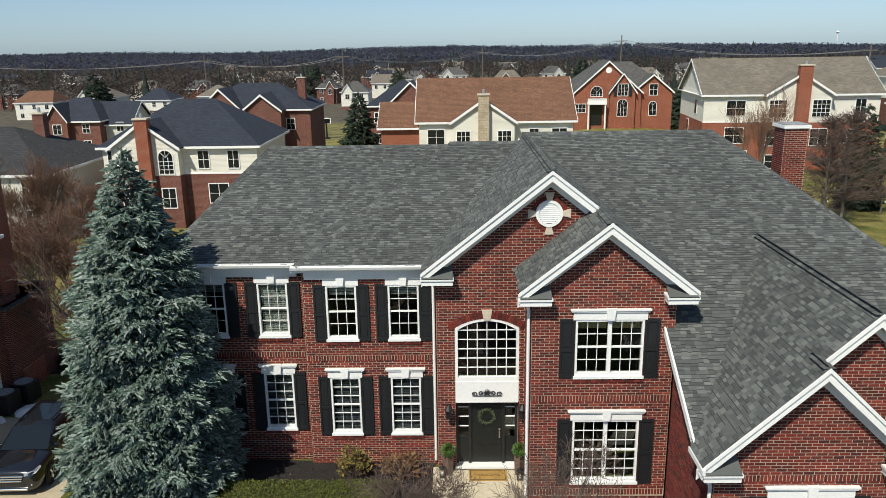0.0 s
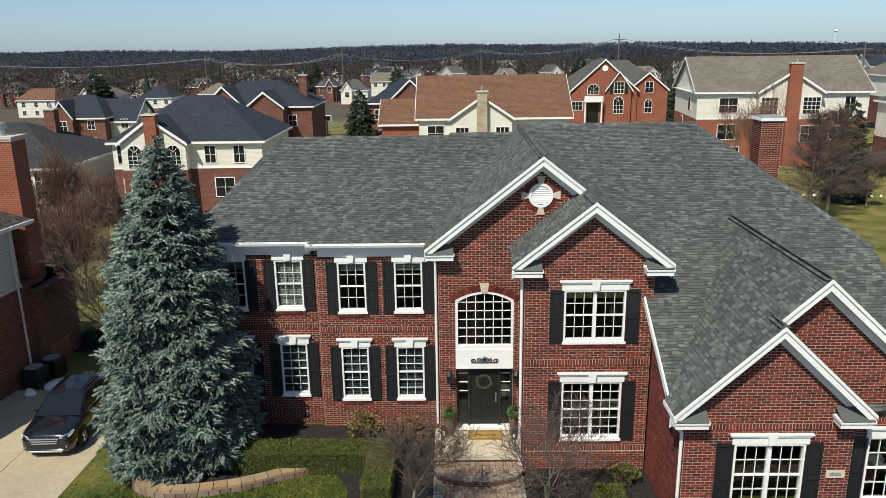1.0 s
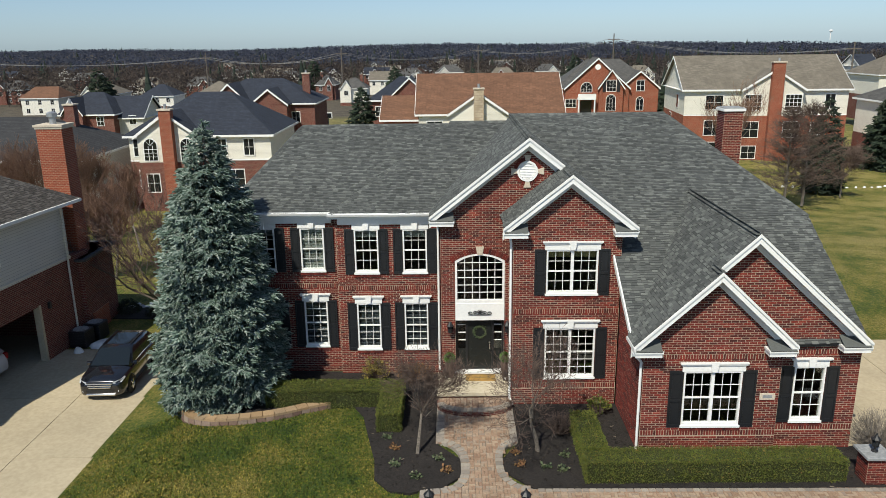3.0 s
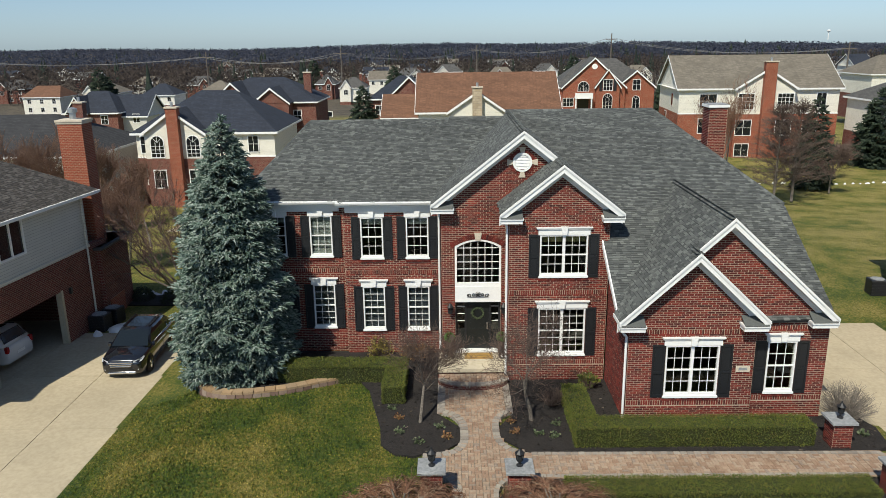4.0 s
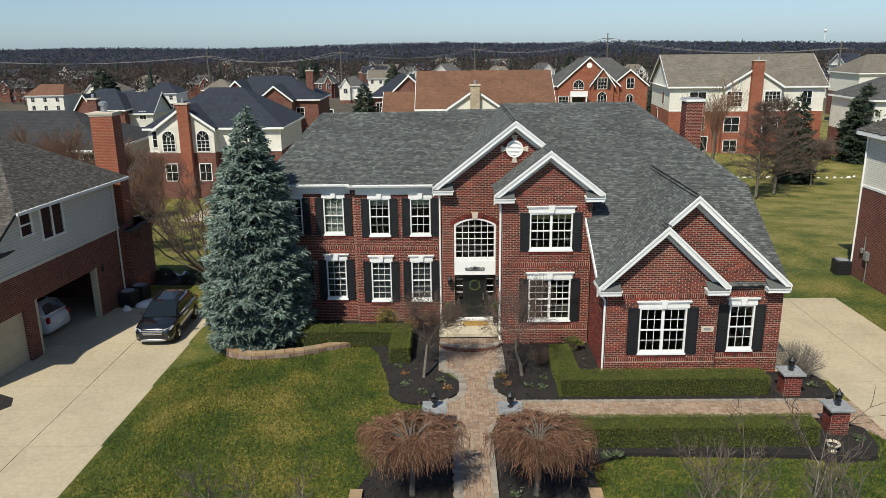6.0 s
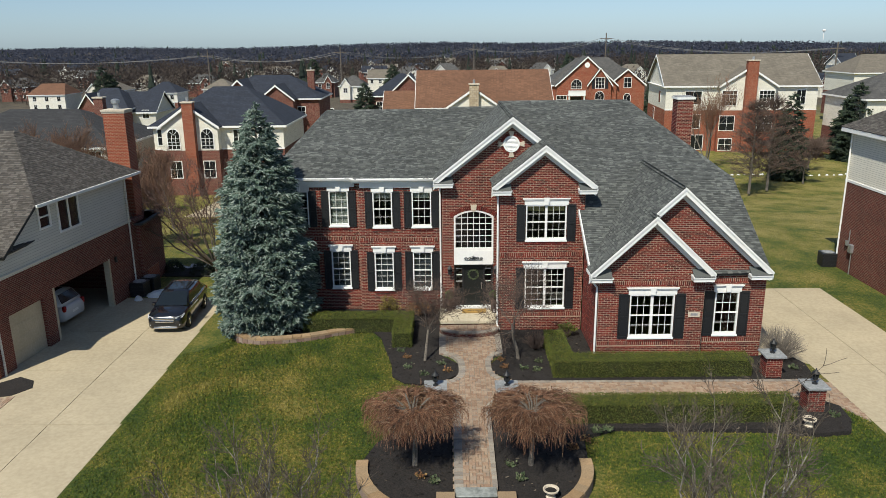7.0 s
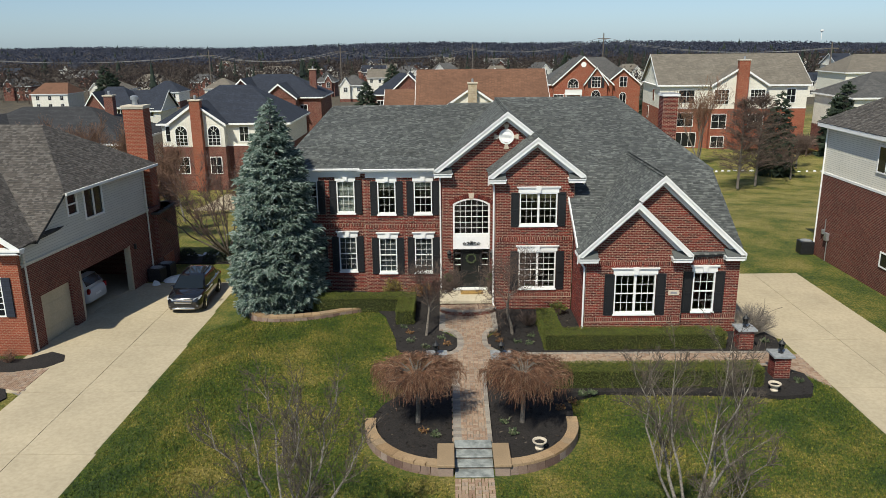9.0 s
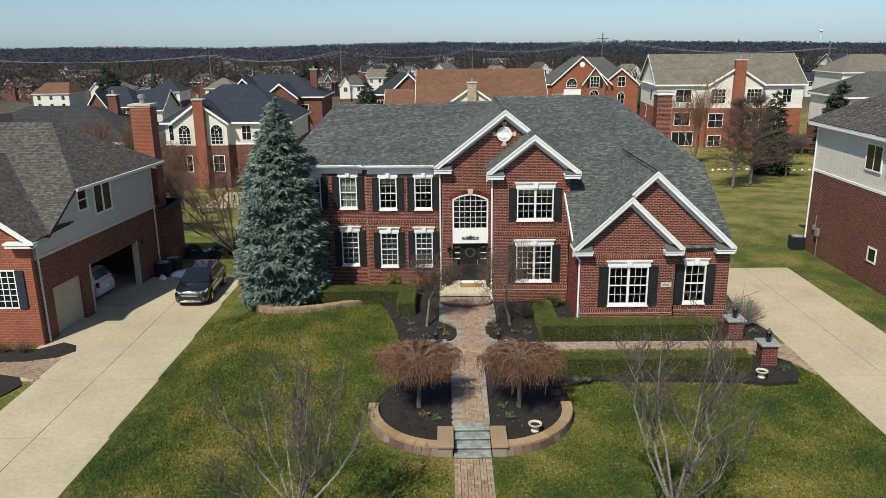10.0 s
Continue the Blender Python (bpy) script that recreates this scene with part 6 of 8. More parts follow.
M["needle"] = pieced("blue spruce needles", [(0, (0.036, 0.068, 0.046)), (0.35, (0.105, 0.168, 0.130)), (0.7, (0.23, 0.305, 0.255)), (1, (0.43, 0.49, 0.44))], rough=0.75, coarse=0.9, dark=0.6)
M["needle_green"] = pieced("dark spruce needles", [(0, (0.012, 0.025, 0.014)), (0.5, (0.025, 0.045, 0.024)), (1, (0.055, 0.08, 0.04))], rough=0.8)


def spruce(x, y, z, height, radius, label, seed, mat="needle", boughs=170, finger=0.17, name="spruce_tree"):
    """A conifer: trunk, and boughs that each carry side branchlets set with finger-like sprays."""
    t = thing(name, label, "tree", m=pose(x, y, z))
    r = random.Random(seed)
    tr, nd = Geo(), Geo()
    tr.tube((0, 0, -0.2), (0, 0, height * 0.96), radius * 0.075, 0.02, 8)
    for i in range(boughs):
        f = (i + r.random()) / boughs
        f = 1 - (1 - f) ** 0.72
        zz = height * (0.03 + 0.95 * f)
        prof = (1 - f * f) * min(1, 0.80 + f * 2.5)
        reach = radius * prof * (r.uniform(0.86, 1.05) if r.random() < 0.7 else r.uniform(0.62, 1.22)) + 0.10
        a = i * 2.39996 + r.uniform(-0.35, 0.35)
        out = Vector((math.cos(a), math.sin(a), 0))
        side = Vector((-out.y, out.x, 0))
        sink = 0.30 * (1 - f) - 0.75 * f + r.uniform(-0.14, 0.14)

        def axis_at(q):
            return out * reach * q + Vector((0, 0, zz - sink * reach * (q - 0.45 * q * q * q)))
        tr.tube(axis_at(0), axis_at(0.5), 0.03 * (1 - f) + 0.01, 0.014, 4)
        tr.tube(axis_at(0.5), axis_at(0.96), 0.014, 0.006, 4)
        lets = max(4, int(reach * 1.15 / (finger * 0.62)))
        for k in range(lets):
            q = 0.30 + 0.70 * (k + r.random() * 0.6) / lets
            for sgn in (-1, 1):
                length = (1.12 - q) * 0.62 * reach + finger * 0.9
                d = (out * 0.75 + side * sgn * r.uniform(0.6, 0.95) + Vector((0, 0, r.uniform(-0.85, 0.15)))).normalized()
                p0 = axis_at(q)
                m = max(2, int(length / (finger * 0.62)))
                for j in range(m):
                    c = p0 + d * length * (j + r.random()) / m + Vector((0, 0, r.uniform(-0.06, 0.03)))
                    for _ in range(2):
                        dd = (d * 0.8 + out * 0.35 + Vector((r.uniform(-1, 1), r.uniform(-1, 1), r.uniform(-0.7, 0.75))) * 0.62).normalized()
                        L = finger * r.uniform(0.75, 1.3)
                        nd.tube(c - dd * L * 0.3, c + dd * L * 0.7, 0.036 * L / 0.17, 0.010 * finger / 0.17, 3)
    for k in range(24):
        a, q = r.uniform(0, 6.283), r.random()
        b = Vector((0, 0, height * (0.93 + 0.06 * q)))
        nd.tube(b, b + Vector((math.cos(a) * 0.6, math.sin(a) * 0.6, 0.8)) * finger * (1.6 - q), 0.03, 0.008, 3)
    part("trunk", tr, M["bark"], t)
    part("crown", nd, M[mat], t)["kind"] = "stuff"


spruce(-9.85, -0.55, 0.05, 10.6, 2.38, "tall blue spruce with silvery drooping boughs", 3, boughs=360)


def twiggy_shrub(x, y, z, w, h, label, seed, mat="twig", n=260, leafy=None):
    t = thing("shrub", label, "shrub", m=pose(x, y, z))
    r = random.Random(seed)
    g, lf = Geo(), Geo()
    for i in range(n):
        a, e = r.uniform(0, 6.283), r.uniform(0.15, 1.25)
        d = Vector((math.cos(a) * math.sin(e) * w / 2, math.sin(a) * math.sin(e) * w / 2, math.cos(e) * h + 0.1))
        p = Vector((math.cos(a) * 0.08, math.sin(a) * 0.08, -0.03))
        m1 = p + d * 0.5 + Vector((r.uniform(-0.06, 0.06), r.uniform(-0.06, 0.06), 0.05))
        tip = p + d * r.uniform(0.8, 1.05)
        g.tube(p, m1, 0.010, 0.007, 3).tube(m1, tip, 0.007, 0.004, 3)
        for _ in range(2):
            b = m1.lerp(tip, r.random())
            g.tube(b, b + Vector((r.uniform(-1, 1), r.uniform(-1, 1), r.uniform(0, 1))) * 0.16 * h, 0.005, 0.003, 3)
        if leafy:
            for _ in range(9):
                b = m1.lerp(tip, r.random())
                scatter_leaves(lf, r, b, d.normalized(), r.uniform(0.05, 0.1))
    part("branching", g, M[mat], t)["kind"] = "stuff"
    if leafy:
        part("leaves", lf, M[leafy], t)["kind"] = "stuff"


M["leaf_yellow"] = pieced("yellow green leaf", [(0, (0.16, 0.13, 0.025)), (0.6, (0.30, 0.23, 0.045)), (1, (0.40, 0.31, 0.08))], rough=0.7)
M["leaf_rust"] = pieced("rusty leaf", [(0, (0.15, 0.07, 0.03)), (0.6, (0.26, 0.13, 0.055)), (1, (0.30, 0.20, 0.07))], rough=0.8)
twiggy_shrub(-4.15, 0.25, 0.07, 1.2, 0.95, "yellow-leaved shrub against the brick wall", 2, n=120, leafy="leaf_yellow")
twiggy_shrub(-2.6, 0.35, 0.07, 1.7, 0.55, "low rusty-leaved shrub against the brick wall", 4, n=110, leafy="leaf_rust")
twiggy_shrub(12.75, -5.25, 0.0, 2.2, 1.35, "round leafless shrub with pale stems beside the drive", 6, mat="twig_pale", n=420)
twiggy_shrub(4.2, -2.6, 0.06, 0.9, 0.6, "small green shrub in the corner bed", 8, n=60, leafy="leaf_hedge")
twiggy_shrub(2.6, -4.0, 0.06, 1.2, 0.7, "leafless dark shrub in the mulch bed", 10, n=160)
r = random.Random(77)
for i, (x, y) in enumerate([(-3.0, -4.9), (-2.9, -5.9), (-1.5, -5.6), (-1.25, -6.3), (-2.2, -6.6), (-3.3, -4.2), (1.1, -6.0), (1.9, -6.1), (2.4, -6.3), (1.0, -5.2), (2.6, -5.4), (-1.7, -14.3), (-2.1, -14.0), (1.0, -14.2), (0.75, -13.4), (3.4, -11.9), (3.9, -11.3), (4.3, -11.2), (2.9, -12.4), (12.6, -10.3), (12.9, -6.3), (11.2, -5.9)]):
    t = thing("perennial", "low tuft of dry and green perennial leaves", "plant", group="perennials in the mulch", m=pose(x, y, 0.05))
    g = Geo()
    for _ in range(70):
        a = r.uniform(0, 6.283)
        d = Vector((math.cos(a), math.sin(a), r.uniform(0.1, 0.9)))
        scatter_leaves(g, r, d * r.uniform(0.0, 0.18) * Vector((1, 1, 0.5)).length * 0.6, d, r.uniform(0.05, 0.12))
    part("leaves", g, M["leaf_rust" if i % 3 == 0 else "leaf_olive"], t)


def urn(x, y, z):
    t = thing("stone_urn", "small weathered stone urn of soil", "urn", group="stone urns", m=pose(x, y, z))
    part("bowl", Geo().lathe([(0.14, 0.0), (0.15, 0.04), (0.10, 0.08), (0.20, 0.24), (0.24, 0.27), (0.24, 0.31), (0.20, 0.31), (0.17, 0.24), (0.0, 0.23)], 18), M["limestone"], t, smooth=False)
    part("soil", Geo().lathe([(0.175, 0.245), (0.0, 0.26)], 14), M["mulch"], t)


urn(1.80, -15.15, 0.03)
urn(11.35, -11.0, 0.03)


# ---- left neighbour ----
ln = thing("house", "neighbouring house of orange brick and grey siding with weathered roof", "house")
LX, LYAW = -20.25, -6.5
# the side wall runs from its front corner slightly to the right as it goes back
LO = Vector((-21.0, -4.2, 0))
LD = Vector((math.sin(radians(6.5)), math.cos(radians(6.5)), 0))
LN = Vector((LD.y, -LD.x, 0))


def lside(u, v, w):
    return LO + LD * u + LN * w + Vector((0, 0, v))


GZ = -1.05
gar1, gar2 = rect(1.0, GZ, 3.5, 1.45), rect(4.3, GZ, 9.3, 1.65)
# the house's brick in its darker red, which stands for the side's shade
recalc(part("wall", slab([[(0, GZ - 0.6), (13.5, GZ - 0.6), (13.5, 3.25), (0, 3.25)], gar1[:], gar2[:]], lside, 0.3), M["far_brick"], ln, "brick garage wall coloured darker red for shade"))
up_wall = [(0.1, 3.25), (12.0, 3.25), (12.0, 6.0), (3.5, 6.0), (1.0, 4.15), (0.1, 4.0)]
recalc(part("wall", slab([up_wall, rect(4.1, 4.75, 4.85, 5.75), rect(5.6, 4.25, 7.2, 5.75)], lambda u, v, w: lside(u, v, w - 0.03), 0.25), M["siding_grey"], ln, "grey lapped siding wall"))
part("band", Geo().prism([tuple(lside(0.0, z, w)) for z, w in ((3.18, 0.0), (3.32, 0.0), (3.32, 0.04), (3.18, 0.04))], tuple(LD * 12.0)), M["siding_grey"], ln)
lap = Geo()
for k in range(20):
    v = 3.3 + k * 0.14
    for a, b in spans([up_wall, rect(4.0, 4.65, 4.95, 5.85), rect(5.5, 4.15, 7.3, 5.85)], v + 0.07):
        n = len(lap.v)
        lap.v += [tuple(lside(a, v, -0.005)), tuple(lside(b, v, -0.005)), tuple(lside(b, v + 0.14, -0.028)), tuple(lside(a, v + 0.14, -0.028)), tuple(lside(a, v, -0.03)), tuple(lside(b, v, -0.03))]
        lap.f += [(n, n + 1, n + 2, n + 3), (n, n + 4, n + 5, n + 1)]
part("lap_siding", lap, M["siding_grey"], ln)["kind"] = "stuff"
for u0, v0, u1, v1, cols in ((4.1, 4.75, 4.85, 5.75, 1), (5.6, 4.25, 7.2, 5.75, 2)):
    fr = Geo()
    t = 0.09
    for a, b, c, d in ((u0 - t, v0 - t, u0, v1 + t), (u1, v0 - t, u1 + t, v1 + t), (u0, v0 - t, u1, v0), (u0, v1, u1, v1 + t), ((u0 + u1) / 2 - 0.035, v0, (u0 + u1) / 2 + 0.035, v1) if cols > 1 else (u0, (v0 + v1) / 2 - 0.03, u1, (v0 + v1) / 2 + 0.03)):
        fr.prism([tuple(lside(q, p, 0.03)) for q, p in ((a, b), (c, b), (c, d), (a, d))], tuple(LN * -0.12))
    wob = part("window", fr, M["white"], ln, "white framed window")
    part("pane", Geo().prism([tuple(lside(q, p, -0.04)) for q, p in ((u0, v0), (u1, v0), (u1, v1), (u0, v1))], tuple(LN * -0.01)), M["dark_pane"], wob)
M["beige"] = mottled("beige painted steel", (0.42, 0.38, 0.28), (0.48, 0.43, 0.33), 10, 1, 0.6, 0.05, dark=0.88)
gd = Geo().prism([tuple(lside(q, p, -0.18)) for q, p in ((1.0, GZ), (3.5, GZ), (3.5, 1.45), (1.0, 1.45))], tuple(LN * -0.05))
gd_ob = part("garage_door", gd, M["beige"], ln, "closed beige garage door")
for k in range(4):
    part("panel", Geo().prism([tuple(lside(q, p, -0.165)) for q, p in ((1.1, GZ + 0.08 + k * 0.62), (3.4, GZ + 0.08 + k * 0.62), (3.4, GZ + 0.60 + k * 0.62), (1.1, GZ + 0.60 + k * 0.62))], tuple(LN * -0.014)), M["beige"], gd_ob)
for u in (4.3, 9.3):
    part("garage_jamb", Geo().prism([tuple(lside(u - 0.07, z, w)) for z, w in ((GZ, 0.02), (1.7, 0.02), (1.7, -0.3), (GZ, -0.3))], tuple(LD * 0.14)), M["beige"], ln)
# garage shell; its dimness is partly the darkened plaster colour
gi = thing("garage_interior", "garage interior behind the open door, plaster darkened for shade", "garage", kind="structure")
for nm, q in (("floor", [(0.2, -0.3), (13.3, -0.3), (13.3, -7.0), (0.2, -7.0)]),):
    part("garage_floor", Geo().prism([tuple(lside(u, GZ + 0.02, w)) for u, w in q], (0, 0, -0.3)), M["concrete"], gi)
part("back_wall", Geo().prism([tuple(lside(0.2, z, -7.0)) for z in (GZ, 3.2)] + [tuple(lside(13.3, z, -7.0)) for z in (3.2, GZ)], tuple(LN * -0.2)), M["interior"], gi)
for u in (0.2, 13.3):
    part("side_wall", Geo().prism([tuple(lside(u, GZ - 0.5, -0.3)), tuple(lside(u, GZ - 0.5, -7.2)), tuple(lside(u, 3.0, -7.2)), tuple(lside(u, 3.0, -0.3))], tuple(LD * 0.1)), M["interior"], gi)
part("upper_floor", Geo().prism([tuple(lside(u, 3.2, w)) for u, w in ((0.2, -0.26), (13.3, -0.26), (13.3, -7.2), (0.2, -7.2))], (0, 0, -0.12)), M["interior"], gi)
# front gable wing of orange brick
FY = -4.75
gx, fx = -25.0, -21.0
# same brick as the side wall, here in the brighter tone for sun
recalc(part("wall", slab([[(-29.0, GZ - 0.6), (-21.0, GZ - 0.6), (-21.0, 4.25), (gx, 7.25), (-29.0, 4.25)], rect(-22.9, 0.95, -21.95, 2.75)], lambda u, v, w: Vector((u, FY + 0.25 - w, v)), 0.25), M["far_brick_orange"], ln, "brick gable front coloured brighter orange for sun"))
far_window(ln, -22.42, 0.95, 0.95, 1.8, FY + 0.30, 3, 6)
for u in (-23.2, -21.65):
    part("shutter", Geo().box(u - 0.2, FY + 0.17, 0.9, u + 0.2, FY + 0.245, 2.8), M["roof_blue"], ln, "dark blue shutter")
roof_plane("roof", [(gx, FY - 0.15, 7.55), (-20.6, FY - 0.15, 4.30), (-20.6, 0.2, 4.30), (gx, 2.0, 7.55)], ln, material="shingle_brown", seed=61, label="weathered grey brown shingle roof")
roof_plane("roof", [(gx, FY - 0.15, 7.55), (-29.4, FY - 0.15, 4.30), (-29.4, 0.2, 4.30), (gx, 2.0, 7.55)], ln, material="shingle_brown", seed=62)
for s, e in ((gx, -20.55), (gx, -29.45)):
    part("rake_board", Geo().prism([(s, FY - 0.2, 7.55), (e, FY - 0.2, 4.27), (e, FY - 0.2, 3.97), (s, FY - 0.2, 7.25)], (0, 0.05, 0)), M["white"], ln)
part("cornice_return", Geo().box(-21.9, FY - 0.2, 4.0, -20.55, FY + 0.2, 4.22).box(-21.95, FY - 0.25, 4.14, -20.5, FY + 0.2, 4.24), M["white"], ln)
# main roof
Fc, Bc, T2 = Vector((-20.15, -1.0, 6.05)), Vector((-19.05, 8.3, 6.05)), Vector((-23.0, 3.6, 8.90))
along = (Bc - Fc).normalized()
T1 = T2 - along * 0.35
roof_plane("roof", [tuple(Fc), tuple(Bc), tuple(T2), tuple(T1)], ln, material="shingle_brown", seed=63)
dlt = T1 - Fc
run, fall = dlt.dot(LD), dlt.z
pitch = fall / run
cross = Vector((along.y, -along.x, 0))


def front_slope(back, out):
    """A point of the front slope: back along the side wall and out from it, both from the near eave corner."""
    k = back / run
    return Fc + dlt * k + cross * (out - dlt.dot(cross) * k)


roof_plane("roof", [tuple(Fc), tuple(T1), tuple(front_slope(run, -14.0)), tuple(front_slope(-2.5, -14.0)), tuple(front_slope(-2.5, -0.1))], ln, material="shingle_brown", seed=64)
part("roof", Geo().prism([tuple(T2), tuple(Bc), (-34.0, 10.5, 6.0), tuple(front_slope(run, -14.0)), tuple(T1)], (0, 0, -0.14)), M["roof_grey"], ln, "rear roof slope")
part("gutter", Geo().prism([tuple(Fc + Vector((0.0, 0, 0))), tuple(Fc + Vector((0.1, 0, 0))), tuple(Fc + Vector((0.1, 0, -0.13))), tuple(Fc + Vector((0.0, 0, -0.13)))], tuple(Bc - Fc)), M["white"], ln)
part("soffit", Geo().prism([tuple(Fc + Vector((0, 0, -0.16))), tuple(Bc + Vector((0, 0, -0.16))), tuple(Bc + Vector((-0.6, 0, -0.16))), tuple(Fc + Vector((-0.6, 0, -0.16)))], (0, 0, -0.02)), M["white"], ln)
for p0, p1 in ((lside(11.7, 6.0, 0.08), lside(11.7, GZ, 0.08)), (lside(0.15, 4.1, 0.08), lside(0.15, GZ, 0.08))):
    part("downspout", Geo().tube(p0, p1, 0.05, 0.05, 8), M["siding_grey"], ln)
# chimney and the bay behind it
lc = part("chimney", Geo().prism([(-21.0, 8.9, 0), (-19.75, 8.9, 0), (-19.75, 10.0, 0), (-21.0, 10.0, 0)], (0, 0, 9.35)), M["far_brick_orange"], ln, "tall orange brick chimney")
part("chimney_base", Geo().box(-21.4, 8.6, GZ - 0.5, -19.3, 10.3, 0), M["far_brick_orange"], lc)
part("chimney_cap", Geo().box(-21.08, 8.82, 9.40, -19.67, 10.08, 9.5).box(-21.04, 8.86, 9.3, -19.71, 10.04, 9.40), M["limestone"], lc)
part("flue", Geo().lathe([(0.16, 0), (0.16, 0.32), (0.24, 0.34), (0.24, 0.52), (0.12, 0.58), (0, 0.6)], 12, (-20.4, 9.45, 9.5)), M["tin"], lc)
part("wall", Geo().box(-26.0, 8.2, GZ - 0.5, -19.35, 11.5, 3.0), M["far_brick"], ln, "brick rear bay")
part("roof", Geo().prism([(-26.5, 8.0, 3.0), (-19.1, 8.0, 3.0), (-19.1, 11.8, 3.0), (-26.5, 11.8, 3.0)], (0, 0, -0.12)), M["roof_grey"], ln)


def ac_unit(x, y, z):
    t = thing("condenser_unit", "dark grey air conditioner condenser beside the wall", "air conditioner", group="condensers", m=pose(x, y, z, 0, 0, -6))
    soften(part("casing", Geo().box(-0.42, -0.42, 0.0, 0.42, 0.42, 0.85), M["black"], t), 0.03)
    g = Geo()
    for i in range(9):
        g.box(-0.43, -0.43, 0.08 + i * 0.085, 0.43, 0.43, 0.10 + i * 0.085)
    part("louvre_casing", g, M["black"], t)["kind"] = "stuff"
    part("fan_grille", Geo().lathe([(0.36, 0.86), (0.36, 0.88), (0.30, 0.89), (0.05, 0.90), (0, 0.90)], 20), M["slate_cap"], t)


ac_unit(-19.25, 7.0, ground_z(-19.2, 7.0))
ac_unit(-19.0, 8.0, ground_z(-19.0, 8.0))
part("wall_light", Geo().box(-0.08, -0.05, -0.15, 0.08, 0.1, 0.15), M["black"], ln).matrix_world = Matrix.Translation(lside(9.9, 1.5, 0.03))
# bed and paver strip at the neighbour's front
nb = thing("mulch_beds", "dark mulch bed at the neighbour's garage corner", "bed", kind="structure")
bedE = [(-30, -5.0), (-21.0, -5.0), (-20.2, -4.2), (-19.4, -4.6), (-19.1, -5.3), (-19.6, -6.0), (-21.0, -6.5), (-30, -6.6)]
bedF = [(-30, -7.9), (-21.5, -7.8), (-20.2, -8.2), (-19.7, -9.0), (-20.0, -10.0), (-20.8, -11.2), (-30, -12.0)]
for b in (bedE, bedF):
    recalc(part("mulch", draped(b, 0.06), M["mulch"], nb))
npv = thing("brick_walk", "neighbour's red paver walk between mulch beds", "walk", kind="structure")
part("bedding", draped([(-30, -6.55), (-21.0, -6.5), (-19.45, -6.0), (-19.25, -8.8), (-20.3, -8.15), (-21.5, -7.82), (-30, -7.9)], 0.03), M["edge_paver"], npv)
g = Geo()
for x0, y0, x1, y1, z in lay([[(-28, -6.6), (-21.0, -6.55), (-19.45, -6.1), (-19.3, -8.6), (-20.3, -8.1), (-21.5, -7.78), (-28, -7.85)]], 0):
    zz = ground_z(x0, y0) + 0.06
    block(g, x0 + 0.004, y0 + 0.004, x1 - 0.004, y1 - 0.004, zz - 0.05, zz)
part("pavers", g, M["paver"], npv)["kind"] = "stuff"
for i in range(5):
    twiggy_shrub(-21.6 - i * 0.9, -5.4, -1.0, 0.9, 0.5, "low leafless brown shrub at the neighbour's wall", 20 + i, n=70, mat="twig_red")

# clipped dark shrubs at the end of the neighbour's drive
M["leaf_box"] = pieced("dark box leaf", [(0, (0.010, 0.018, 0.006)), (0.6, (0.022, 0.034, 0.010)), (1, (0.045, 0.06, 0.018))], rough=0.7)
for k, (x, y, w) in enumerate([(-18.9, 11.6, 1.3), (-16.9, 11.2, 1.6), (-15.7, 11.4, 1.2)]):
    t = thing("shrub", "low dark clipped evergreen shrub in the back bed", "shrub", group="back bed shrubs", m=pose(x, y, ground_z(x, y)))
    r = random.Random(300 + k)
    g = Geo()
    for _ in range(1500):
        d = Vector((r.gauss(0, 1), r.gauss(0, 1), abs(r.gauss(0, 0.8)))).normalized()
        c = Vector((d.x * w / 2, d.y * w / 2.4, d.z * 0.75)) * r.uniform(0.72, 1.05)
        scatter_leaves(g, r, c, d, r.uniform(0.05, 0.10))
    part("leaves", g, M["leaf_box"], t)["kind"] = "stuff"
recalc(part("mulch", draped([(-20.0, 10.6), (-14.8, 10.4), (-14.6, 12.3), (-20.2, 12.6)], 0.05), M["mulch"], nb))

# snow patches, and the same mounds for a stone edging
M["snow"] = mottled("old snow", (0.72, 0.74, 0.76), (0.86, 0.87, 0.88), 4, 1.0, 0.7, 0.5, dark=0.8, dist=0.05)


def snow(x, y, w, d, h, seed):
    t = thing("snow_patch", "low white mound on the grass, for old snow and for stone edging", "snow", group="snow patches", m=pose(x, y, ground_z(x, y)))
    r = random.Random(seed)
    g = Geo()
    n = 26
    for k in range(5):
        for i in range(n):
            a = 2 * math.pi * i / n
            q = 1 + 0.25 * noise.noise(Vector((math.cos(a) * 2 + seed, math.sin(a) * 2, k * 0.2)))
            s = (1, 0.9, 0.7, 0.42, 0.12)[k] * q
            g.v.append((math.cos(a) * w / 2 * s, math.sin(a) * d / 2 * s, (-0.05, 0.35, 0.7, 0.95, 1.0)[k] * h * (1 + 0.3 * noise.noise(Vector((math.cos(a) * 3, math.sin(a) * 3 + seed, k))))))
    for k in range(4):
        for i in range(n):
            g.f.append((k * n + i, k * n + (i + 1) % n, (k + 1) * n + (i + 1) % n, (k + 1) * n + i))
    g.f.append(tuple(4 * n + i for i in range(n)))
    part("mound", g, M["snow"], t, smooth=True)


